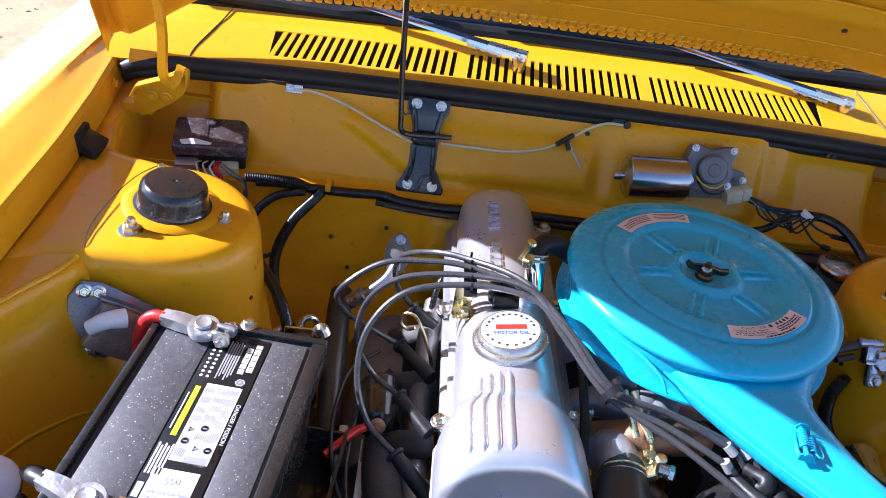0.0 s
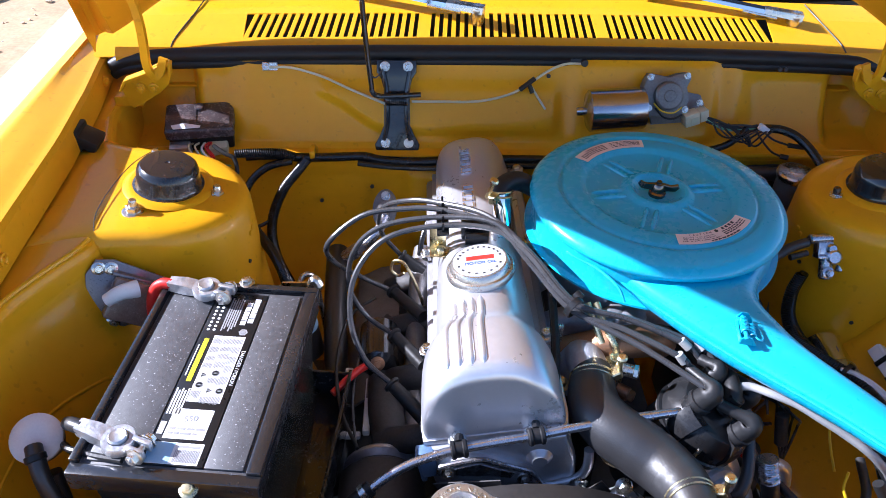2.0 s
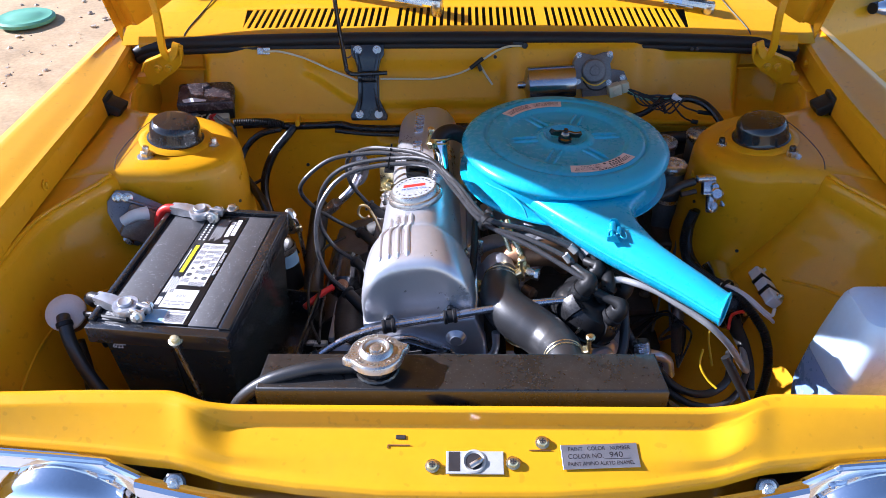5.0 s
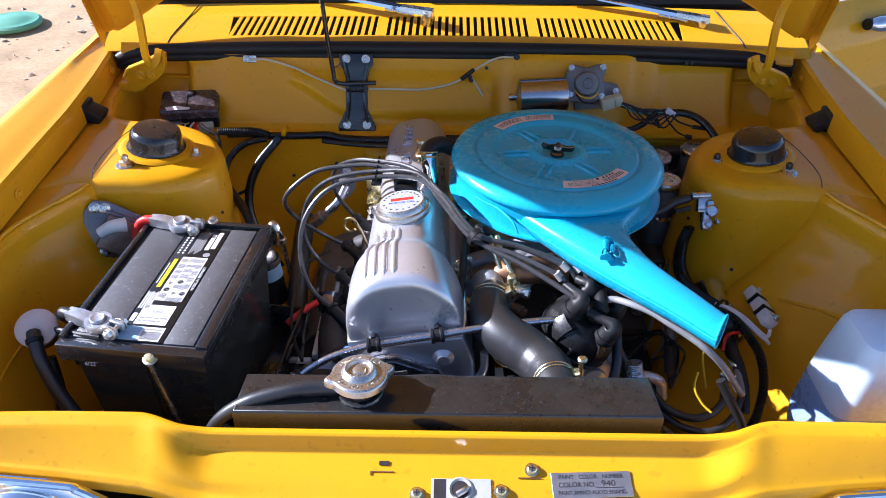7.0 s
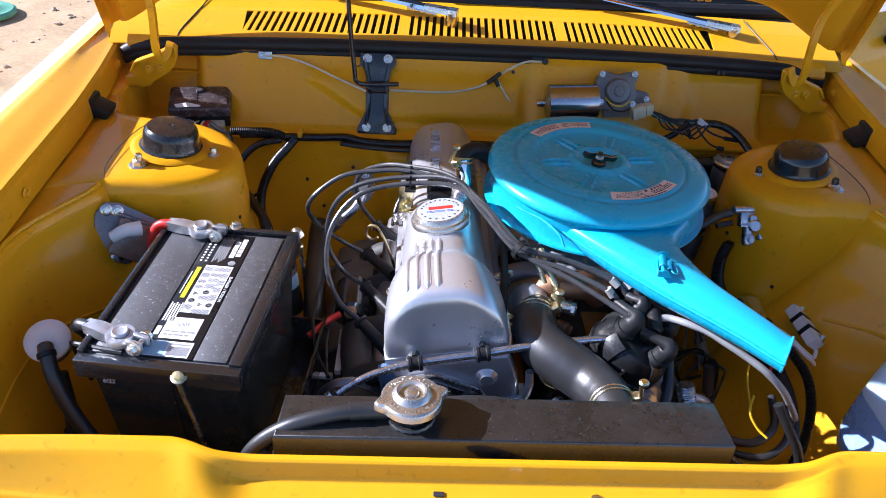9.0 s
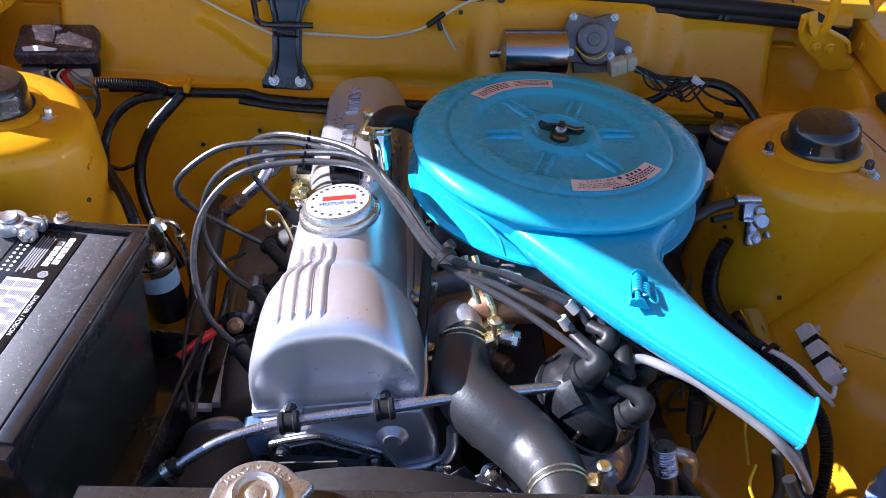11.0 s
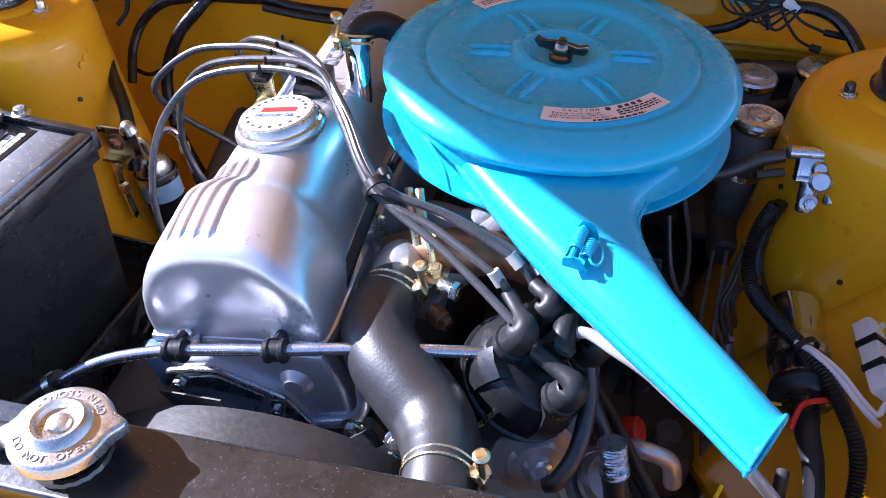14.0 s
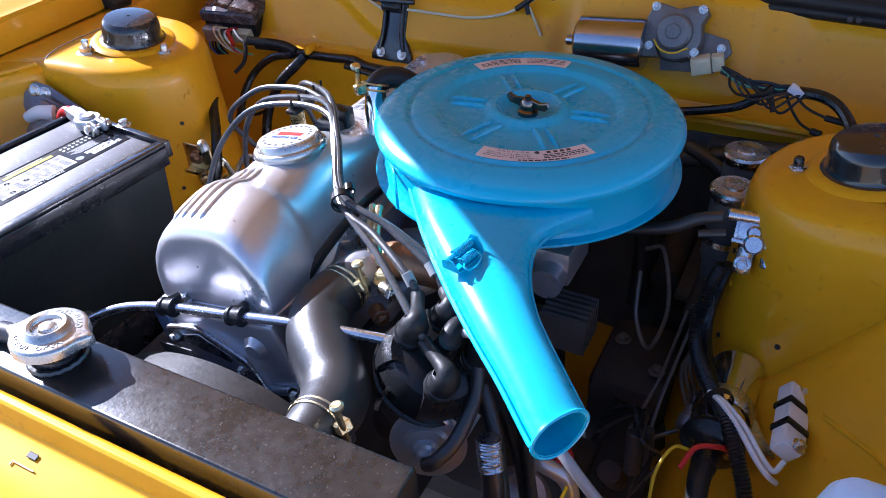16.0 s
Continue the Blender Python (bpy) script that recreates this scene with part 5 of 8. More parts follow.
# intake side: manifold, carburettor, thermostat housing
part("intake_manifold", merge(*[tube([(0.00, yy, 0.71), (0.05, yy, 0.735), (0.10, 0.66 + (yy - 0.68) * 0.5, 0.75), (0.15, 0.70, 0.755)], 0.02, 14) for yy in (0.58, 0.68, 0.78, 0.88)], box(0.10, 0.23, 0.66, 0.80, 0.735, 0.77, 0.012)), ALU_DULL, engine, "cast aluminium intake manifold")
part("copper_elbow", tube([(0.035, 0.60, 0.755), (0.08, 0.585, 0.785), (0.12, 0.585, 0.790), (0.150, 0.60, 0.775), (0.160, 0.63, 0.74)], 0.021, 16), COPPER, engine, "heat-browned intake elbow")
carb = part("carburettor", merge(box(0.105, 0.215, 0.70, 0.80, 0.770, 0.815, 0.008), cyl((0.16, 0.75, 0.80), (0, 0, 1), 0.045, 0.03, 24), box(0.20, 0.25, 0.66, 0.73, 0.745, 0.79, 0.006), cyl((0.23, 0.64, 0.76), (0, 1, 0), 0.018, 0.05, 16)), ALU_DULL, engine)
for k in range(6):
    part("cooling_fin", box(0.235, 0.285, 0.615 + 0.008 * k, 0.619 + 0.008 * k, 0.70, 0.745), GREASE, carb)
th = part("thermostat_housing", merge(moved(lathe([(0.034, 0), (0.034, 0.006), (0.028, 0.014), (0.022, 0.03)], 24), aim((0.047, 0.582, 0.748), (0.05, -0.35, 0.9))), tube([(0.046, 0.585, 0.752), (0.048, 0.577, 0.768), (0.050, 0.560, 0.777), (0.051, 0.530, 0.780)], 0.0235, 20), box(0.015, 0.09, 0.55, 0.61, 0.722, 0.752, 0.008)), ALU_DULL, engine, "cast thermostat outlet elbow")
for p in ((0.018, 0.548, 0.752), (0.084, 0.558, 0.782)):
    part("bolt", moved(hex_bolt(0.008, 0.008), aim(p, (-0.1, -0.15, 1))), BRASS, th)
part("sender", merge(cyl((0.090, 0.545, 0.782), (1, -0.35, 0.05), 0.008, 0.014, 16, 0.001), moved(hex_bolt(0.009, 0.006, False), aim((0.103, 0.540, 0.783), (1, -0.35, 0.05)))), STEEL, th)
part("sender", merge(cyl((0.085, 0.535, 0.758), (0.8, -0.6, 0), 0.009, 0.016, 16, 0.001), moved(hex_bolt(0.0075, 0.006, False), aim((0.098, 0.525, 0.758), (0.8, -0.6, 0)))), COPPER, th)
part("brass_tube", tube([(0.06, 0.60, 0.84), (0.068, 0.578, 0.825), (0.078, 0.562, 0.812), (0.082, 0.556, 0.80)], 0.0045, 10), BRASS, th)
part("brass_tube", tube([(0.05, 0.602, 0.838), (0.058, 0.580, 0.822), (0.066, 0.566, 0.805)], 0.0040, 10), BRASS, th)
part("lifting_eye", merge(box(0.010, 0.026, 0.600, 0.606, 0.755, 0.800, 0.002), box(0.006, 0.030, 0.592, 0.606, 0.752, 0.757, 0.001)), STEEL, engine)
part("dark_bracket", tube([(0.004, 0.50, 0.765), (0.010, 0.56, 0.795), (0.014, 0.63, 0.81), (0.018, 0.70, 0.81)], 0.0055, 8), RUBBER, engine)
part("gold_pipe", tube([(0.090, 0.446, 0.722), (0.068, 0.448, 0.728), (0.056, 0.452, 0.738), (0.056, 0.470, 0.745)], 0.0034, 10), BRASS, engine)
# casting below the radiator hose, with its bolt and lit webs
casting = part("hose_casting", merge(tube([(0.030, 0.437, 0.676), (0.052, 0.436, 0.670), (0.066, 0.432, 0.688), (0.082, 0.428, 0.704)], 0.0085, 12), moved(box(-0.011, 0.034, -0.009, 0.009, -0.012, 0.010, 0.004), Matrix.Translation((0.082, 0.430, 0.690)) @ Matrix.Rotation(radians(38), 4, "Y"))), ALU, engine, "cast aluminium lug with bolts")
for k in range(3):
    part("web", tube([(0.076 + 0.009 * k, 0.420, 0.707 - 0.003 * k), (0.094 + 0.009 * k, 0.416, 0.690 - 0.003 * k)], 0.0022, 8), SATIN, casting)
for p in ((0.050, 0.431, 0.677), (0.079, 0.428, 0.713)):
    part("bolt", moved(hex_bolt(0.0068, 0.007), aim(p, (0.05, -0.7, 0.7))), STEEL, casting)
part("dipstick", tube([(-0.150, 0.79, 0.66), (-0.160, 0.80, 0.69), (-0.172, 0.812, 0.712), (-0.183, 0.822, 0.722), (-0.196, 0.828, 0.718), (-0.200, 0.826, 0.703), (-0.190, 0.822, 0.695), (-0.180, 0.818, 0.703)], 0.0024, 8), BRASS, engine, "looped brass dipstick handle")
part("bell_housing", merge(cyl((-0.02, 0.90, 0.52), (0, 1, 0), 0.165, 0.09, 40, 0.02), cyl((-0.02, 0.985, 0.48), (0, 1, -0.1), 0.11, 0.12, 32, 0.02)), GREASE, engine, "grimy cast bell housing")
for yy in (0.93, 0.955):
    part("heater_hose", tube([(0.20 + (yy - 0.93), 1.035, 0.715), (0.205, 0.99, 0.715), (0.195, 0.945, 0.70), (0.165, 0.90, 0.665), (0.12, 0.86, 0.63)], 0.0135, 14), HOSE, engine, "black heater hose")
# dark block added to fill the deeply shaded space low in the bay
part("dark_fill_block", box(0.10, 0.20, 0.60, 0.84, 0.40, 0.56, 0.02), GREASE, engine)
part("warm_air_pipe", tube([(-0.150, 0.91, 0.675), (-0.156, 0.86, 0.660), (-0.160, 0.79, 0.638), (-0.162, 0.727, 0.62), (-0.162, 0.62, 0.60), (-0.165, 0.54, 0.575)], 0.0165, 16), GREYPIPE, engine, "dull grey pipe beside the cylinder head")
part("heat_shield", loft([[(-0.285, y, 0.52), (-0.262, y, 0.575 + 0.01 * math.sin(9 * y)), (-0.225, y, 0.605), (-0.19, y, 0.612), (-0.19, y, 0.607), (-0.225, y, 0.600), (-0.258, y, 0.570), (-0.280, y, 0.52)] for y in (0.66, 0.72, 0.78, 0.84, 0.90, 0.95)]), GREYPIPE, engine, "dull pressed heat shield")
part("heater_pipe", merge(tube([(-0.215, 0.975, 0.70), (-0.228, 0.955, 0.680), (-0.250, 0.945, 0.660), (-0.268, 0.945, 0.645)], 0.0085, 12), tube([(-0.262, 0.945, 0.650), (-0.285, 0.945, 0.630)], 0.0125, 12)), SATIN, engine, "bright steel heater pipe")
vp = part("valve_plate", moved(merge(prism([(0.021 * math.cos(2 * math.pi * k / 28), 0.034 * math.sin(2 * math.pi * k / 28)) for k in range(28)], 0, 0.004, 0.0012), lathe([(0.012, 0.004), (0.011, 0.014), (0, 0.015)], 20)), aim((-0.216, 0.985, 0.706), (-0.1, -0.75, 0.65))), GREYPIPE, engine, "plated oval valve plate")
for dy in (-0.022, 0.022):
    part("bolt", moved(hex_bolt(0.0055, 0.005), aim((-0.216, 0.985, 0.706), (-0.1, -0.75, 0.65)) @ Matrix.Translation((0, dy, 0.004))), STEEL, vp)
part("coolant_hose", tube([(-0.300, 0.97, 0.625), (-0.299, 0.92, 0.618), (-0.294, 0.83, 0.60), (-0.287, 0.752, 0.578), (-0.274, 0.66, 0.548), (-0.262, 0.56, 0.50)], 0.019, 14), HOSE, engine)
part("lower_wire", tube([(-0.235, 0.53, 0.650), (-0.262, 0.60, 0.640), (-0.275, 0.68, 0.650), (-0.262, 0.76, 0.665), (-0.225, 0.80, 0.668)], 0.0026, 8), RUBBER, engine)
part("lower_wire", tube([(-0.24, 0.55, 0.630), (-0.25, 0.64, 0.626), (-0.24, 0.72, 0.640), (-0.20, 0.76, 0.65)], 0.0022, 8), WIRE, engine)
# alternator and clutter on the exhaust side
alt = thing("alternator", "grimy finned alternator beside the engine block", "alternator", (-0.2, 0.5, 0.55))
part("housing", cyl((-0.205, 0.44, 0.575), (0, 1, 0.02), 0.058, 0.10, 32, 0.01), GREASE, alt)
part("end_plate", cyl((-0.205, 0.54, 0.577), (0, 1, 0.02), 0.054, 0.02, 32, 0.008), ALU_DULL, alt)
part("red_boot", tube([(-0.278, 0.635, 0.635), (-0.262, 0.652, 0.640), (-0.245, 0.668, 0.645), (-0.232, 0.676, 0.648)], 0.0055, 10), RED, alt, "red rubber terminal boot")
part("terminal_block", box(-0.268, -0.256, 0.62, 0.716, 0.592, 0.602, 0.002), CERAMIC, alt)
part("terminal_stud", merge(cyl((-0.217, 0.690, 0.64), (0.1, -0.7, 0.6), 0.004, 0.03, 10), moved(hex_bolt(0.007, 0.006), aim((-0.216, 0.676, 0.652), (0.1, -0.7, 0.6)))), COPPER, alt)
part("connector", box(-0.285, -0.255, 0.44, 0.455, 0.60, 0.62, 0.002), CERAMIC, alt)
for k in range(3):
    part("thin_wire", tube([(-0.285 + 0.006 * k, 0.445, 0.60), (-0.275, 0.46 + 0.01 * k, 0.56), (-0.24, 0.48, 0.54)], 0.0014, 6), BRASS, alt)
part("brace", merge(box(-0.236, -0.226, 0.60, 0.70, 0.585, 0.597, 0.002), box(-0.300, -0.24, 0.605, 0.615, 0.57, 0.578, 0.002)), CERAMIC, alt, "white painted brace")
motor_mount = thing("starter_motor", "dark cylindrical starter motor low beside the engine", "starter motor", (-0.2, 0.62, 0.5))
part("body", cyl((-0.216, 0.690, 0.625), (-0.03, 1, 0.10), 0.030, 0.085, 28, 0.010), GLOSSDARK, motor_mount, "dark plated solenoid can")
part("solenoid", cyl((-0.235, 0.62, 0.53), (0, 1, 0), 0.04, 0.2, 28, 0.006), GREASE, motor_mount)

# fuel filter on the inner wing
ff = thing("fuel_filter", "clear fuel filter bowl with pale blue label in a clamp", "fuel filter", (-0.345, 0.79, 0.60))
FFM = aim((-0.335, 0.785, 0.560), (-0.12, 0.05, 1))
body = part("bowl", moved(lathe([(0, 0), (0.020, 0.0), (0.025, 0.004), (0.026, 0.012), (0.026, 0.088), (0.022, 0.1), (0.016, 0.106), (0, 0.108)], 32), FFM), PLASTIC, ff)
part("label", moved(lathe([(0.0265, 0.058), (0.0265, 0.084)], 32, cap=False), FFM), LIGHTBLUE, ff, "pale blue paper label")
part("clamp", moved(lathe([(0.0275, 0.084), (0.028, 0.086), (0.028, 0.094), (0.0275, 0.096)], 32, cap=False), FFM), STEEL, ff)
part("clear_top", moved(lathe([(0.0235, 0.096), (0.022, 0.108), (0.014, 0.118), (0.006, 0.122), (0, 0.123)], 32), FFM), STEEL, ff)
part("fuel_pipe", tube([(-0.345, 0.79, 0.680), (-0.352, 0.785, 0.705), (-0.362, 0.775, 0.712), (-0.375, 0.765, 0.700), (-0.378, 0.76, 0.66), (-0.37, 0.755, 0.60)], 0.0045, 10), STEEL, ff)
part("fuel_pipe", tube([(-0.345, 0.80, 0.680), (-0.335, 0.815, 0.700), (-0.320, 0.822, 0.690), (-0.315, 0.825, 0.64), (-0.31, 0.825, 0.56)], 0.0045, 10), STEEL, ff)
for p, d in (((-0.352, 0.784, 0.700), (-0.5, -0.4, 0.3)), ((-0.376, 0.762, 0.672), (0, 0, 1)), ((-0.376, 0.760, 0.640), (0, 0, 1)), ((-0.317, 0.824, 0.665), (0, 0, 1))):
    part("pipe_nut", moved(hex_bolt(0.0078, 0.012, False), aim(p, d)), BRASS, ff)

# ---- coolant hose with clamps ----
def clamp(parent, p, d, r, screw_dir, size=1.0):
    m = aim(p, d)
    ring = merge(*[moved(tube([(r * math.cos(a), r * math.sin(a), z) for a in [2 * math.pi * i / 28 for i in range(29)]], 0.0014, 6, smooth_line=False), m) for z in (-0.0035, 0.0035)])
    c = part("hose_clamp", ring, BRASS, parent, "yellow-plated twin-wire hose clamp")
    q = Vector(p) + Vector(screw_dir).normalized() * (r + 0.004)
    side = Vector(d).cross(Vector(screw_dir)).normalized()
    part("clamp_screw", merge(cyl(q - Vector(screw_dir).normalized() * 0.002 - side * 0.014 * size, side * 0.3 + Vector((0, -0.1, 0.9)), 0.0030, 0.040 * size, 10), moved(lathe([(0.0058, 0), (0.0062, 0.003), (0.004, 0.005), (0, 0.005)], 16), aim(q - side * 0.014 * size + (side * 0.3 + Vector((0, -0.1, 0.9))).normalized() * 0.040 * size, side * 0.3 + Vector((0, -0.1, 0.9))))), BRASS, c)
    part("clamp_lug", moved(box(-0.007, 0.007, -0.006, 0.006, -0.005, 0.006, 0.0015, 1), aim(q, side)), BRASS, c)
    return c


upper = thing("radiator_hose", "thick black moulded upper radiator hose", "radiator hose", (0.09, 0.45, 0.75))
HL = [(0.054, 0.546, 0.779), (0.051, 0.528, 0.779), (0.048, 0.508, 0.777), (0.051, 0.486, 0.773), (0.065, 0.465, 0.769), (0.086, 0.447, 0.765), (0.107, 0.428, 0.761), (0.120, 0.407, 0.763), (0.126, 0.388, 0.768), (0.128, 0.370, 0.772), (0.129, 0.346, 0.774)]
part("tube", tube(HL, lambda t: 0.0232 + 0.0096 * max(0.0, math.sin(math.pi * t)) ** 0.9 + 0.00012 * math.sin(430 * t), 26, 14), HOSE, upper)
clamp(upper, (0.0515, 0.530, 0.779), (-0.12, -0.97, -0.1), 0.0262, (0.85, -0.1, 0.5))
clamp(upper, (0.1282, 0.372, 0.7715), (0.08, -0.97, 0.2), 0.0272, (0.9, 0.0, 0.42))

# ---- steel water pipe across the front ----
pipe = thing("steel_pipe", "bright steel pipe in rubber clips across the valve cover", "pipe", (-0.07, 0.44, 0.76))
part("tube", tube([(-0.215, 0.405, 0.735), (-0.190, 0.418, 0.748), (-0.165, 0.428, 0.757), (-0.135, 0.436, 0.763), (-0.108, 0.441, 0.767), (-0.068, 0.446, 0.772), (-0.028, 0.450, 0.777), (0.010, 0.456, 0.781), (0.050, 0.462, 0.785), (0.10, 0.468, 0.788), (0.15, 0.478, 0.786)], 0.0052, 16), SATIN, pipe)
for x, y, z in ((-0.112, 0.4405, 0.7665), (-0.026, 0.4500, 0.777)):
    part("rubber_clip", merge(cyl((x - 0.008, y - 0.0008, z - 0.001), (1, 0.11, 0.12), 0.0105, 0.006, 20, 0.0015), cyl((x + 0.005, y + 0.0005, z + 0.0006), (1, 0.11, 0.12), 0.0105, 0.006, 20, 0.0015), cyl((x - 0.008, y - 0.0008, z - 0.001), (1, 0.11, 0.12), 0.0092, 0.017, 20), tube([(x + 0.001, y + 0.004, z + 0.006), (x + 0.002, y + 0.015, z + 0.004)], 0.005, 8)), RUBBER, pipe)
part("rubber_joint", merge(tube([(-0.245, 0.392, 0.715), (-0.225, 0.401, 0.729), (-0.207, 0.411, 0.740)], 0.0092, 14)), RUBBER, pipe)
part("joint_clamp", cyl((-0.217, 0.405, 0.734), (0.018, 0.010, 0.011), 0.0105, 0.007, 20), STEEL, pipe)

# ---- breather hose behind the oil cap ----
breather = thing("breather_hose", "black breather hose clamped to a steel pipe stub", "hose", (-0.04, 0.77, 0.83))
part("pipe_stub", tube([(-0.040, 0.752, 0.820), (-0.042, 0.757, 0.845), (-0.044, 0.764, 0.868), (-0.046, 0.771, 0.884)], 0.0125, 18), CHROME, breather)
part("tube", tube([(-0.0455, 0.768, 0.872), (-0.046, 0.774, 0.884), (-0.038, 0.784, 0.891), (-0.020, 0.794, 0.889), (0.005, 0.798, 0.874), (0.03, 0.80, 0.855)], 0.0135, 18), RUBBER, breather)
clamp(breather, (-0.046, 0.772, 0.884), (0.0, 0.35, 0.9), 0.0165, (-0.5, -0.8, 0.1), 0.8)
comb_stand = thing("lead_bracket", "gold-plated bracket and black comb holding the ignition leads", "bracket", (-0.12, 0.72, 0.84))
part("bracket", merge(box(-0.142, -0.120, 0.716, 0.720, 0.83, 0.868, 0.001), box(-0.142, -0.112, 0.700, 0.720, 0.829, 0.832, 0.001), moved(hex_bolt(0.007, 0.006), Matrix.Translation((-0.127, 0.708, 0.832)))), BRASS, comb_stand)
part("comb", merge(box(-0.133, -0.117, 0.700, 0.770, 0.864, 0.869, 0.0015), *[box(-0.1265, -0.1235, 0.7035 + 0.0155 * k, 0.7055 + 0.0155 * k, 0.869, 0.882, 0.0006) for k in range(5)]), PLASTIC, comb_stand)
part("solenoid", merge(box(-0.100, -0.062, 0.725, 0.745, 0.838, 0.868, 0.004), cyl((-0.095, 0.715, 0.85), (1, 0, 0), 0.009, 0.03, 14)), PLASTIC, comb_stand)

# ---- ignition leads ----
BUNDLE = [(-0.060, 0.695, 0.888), (-0.020, 0.645, 0.872), (0.026, 0.583, 0.849)]
DNIP = {1: (0.184, 0.522, 0.808), 2: (0.206, 0.508, 0.802), 3: (0.186, 0.470, 0.796), 4: (0.160, 0.508, 0.812)}
TAPES = {1: (0.154, 0.539, 0.831), 2: (0.172, 0.541, 0.826), 3: (0.171, 0.475, 0.818), 4: (0.143, 0.515, 0.833)}
LEADS = {
    4: [(-0.148, 0.545, 0.690), (-0.191, 0.587, 0.708), (-0.228, 0.618, 0.724), (-0.247, 0.655, 0.762), (-0.240, 0.690, 0.810), (-0.200, 0.712, 0.852), (-0.126, 0.711, 0.874)],
    3: [(-0.150, 0.650, 0.678), (-0.192, 0.700, 0.686), (-0.232, 0.725, 0.700), (-0.256, 0.738, 0.745), (-0.246, 0.745, 0.805), (-0.205, 0.742, 0.850), (-0.126, 0.727, 0.876)],
    2: [(-0.150, 0.755, 0.670), (-0.197, 0.815, 0.668), (-0.245, 0.812, 0.700), (-0.279, 0.780, 0.755), (-0.284, 0.755, 0.808), (-0.235, 0.765, 0.850), (-0.175, 0.757, 0.868), (-0.126, 0.742, 0.877)],
    1: [(-0.150, 0.86, 0.670), (-0.185, 0.875, 0.690), (-0.215, 0.86, 0.75), (-0.210, 0.825, 0.82), (-0.170, 0.785, 0.862), (-0.126, 0.757, 0.877)],
}
for n, pts in LEADS.items():
    off = Vector(((n - 2.5) * 0.004, (2.5 - n) * 0.0075, 0.004 if n % 2 else -0.003))
    off2 = Vector((0.0035 * (n % 2), -0.0045 * (n // 3), 0.0065 * (1 if n in (1, 2) else -0.2)))
    d = Vector(DNIP[n])
    mid = [Vector(p) + (off if i == 0 else off2) for i, p in enumerate(BUNDLE)]
    tape_p = Vector(TAPES[n])
    path = [Vector(p) for p in pts[1:]] + mid + [mid[-1].lerp(tape_p, 0.5) + Vector((0, 0.003, 0.003)), tape_p, tape_p.lerp(d, 0.6)]
    lead = thing("ignition_lead", "grey ribbed spark plug lead with black rubber boots", "spark plug lead", tuple(pts[0]), group="ignition leads")
    part("cable", tube(path, 0.0038, 10, 6), WIRE, lead)
    a, b = Vector(pts[0]), Vector(pts[1])
    part("plug_boot", merge(tube([a, a.lerp(b, 0.5), b], lambda t: 0.0105 - 0.002 * t, 16), moved(lathe([(0.0095, -0.003), (0.0118, -0.0015), (0.0118, 0.002), (0.0095, 0.0035)], 16), aim(b, b - a))), RUBBER, lead)
    part("marker", cyl(tape_p - (d - tape_p).normalized() * 0.006, d - tape_p, 0.0053, 0.013, 12), SLEEVE, lead, "pale number sleeve")
lc = thing("lead_clip", "black plastic clip round the ignition leads", "cable clip", (0.028, 0.581, 0.85))
part("band", merge(moved(lathe([(0.0105, -0.004), (0.0125, -0.004), (0.0125, 0.004), (0.0105, 0.004)], 20, cap=False), aim((0.028, 0.580, 0.851), (0.6, -0.78, -0.3)) @ Matrix.Diagonal((1, 1.25, 1, 1))), moved(lathe([(0.0045, -0.004), (0.0062, -0.004), (0.0062, 0.004), (0.0045, 0.004)], 14, cap=False), aim((0.033, 0.588, 0.862), (0.6, -0.78, -0.3)))), PLASTIC, lc)

# ---- distributor ----
DD = Vector((0.45, -0.14, 0.88)).normalized()
DB = Vector((0.172, 0.489, 0.748)) - DD * 0.024
DM = aim(DB, DD) @ Matrix.Scale(1.12, 4)
dist = thing("distributor", "black distributor with rubber elbows and vacuum unit", "distributor", m=DM)
part("body", lathe([(0.022, -0.10), (0.022, -0.03), (0.038, -0.024), (0.043, -0.012), (0.043, 0.012), (0.0475, 0.014), (0.0475, 0.020)], 36), GREASE, dist)
dcap = part("cap", merge(lathe([(0.0465, 0.0205), (0.0465, 0.034), (0.0435, 0.044), (0.0385, 0.052), (0.029, 0.056), (0.0, 0.057)], 40), lathe([(0.010, 0.06), (0.009, 0.082), (0.0, 0.083)], 18)), PLASTIC, dist, "black ribbed distributor cap")
part("cap_flange", lathe([(0.0465, 0.018), (0.0492, 0.0185), (0.0495, 0.0225), (0.0470, 0.0235)], 40, cap=False), PLASTIC, dcap)
for k in range(4):
    part("cap_rib", moved(loft([[(0.030, -0.0125, z), (r, -0.0115, z), (r + 0.0015, 0, z), (r, 0.0115, z), (0.030, 0.0125, z)] for r, z in ((0.0470, 0.024), (0.0478, 0.036), (0.0452, 0.046), (0.0400, 0.055))]), Matrix.Rotation(radians(90 * k + 45), 4, "Z")), PLASTIC, dcap, angle=50)
DI = DM.inverted()
for deg in (45, 113, 225, 315):
    base = Vector((0.030 * math.cos(radians(deg)), 0.030 * math.sin(radians(deg)), 0.046))
    part("tower", moved(lathe([(0.0125, 0.0), (0.0115, 0.024), (0, 0.025)], 16), Matrix.Translation(base)), PLASTIC, dcap)
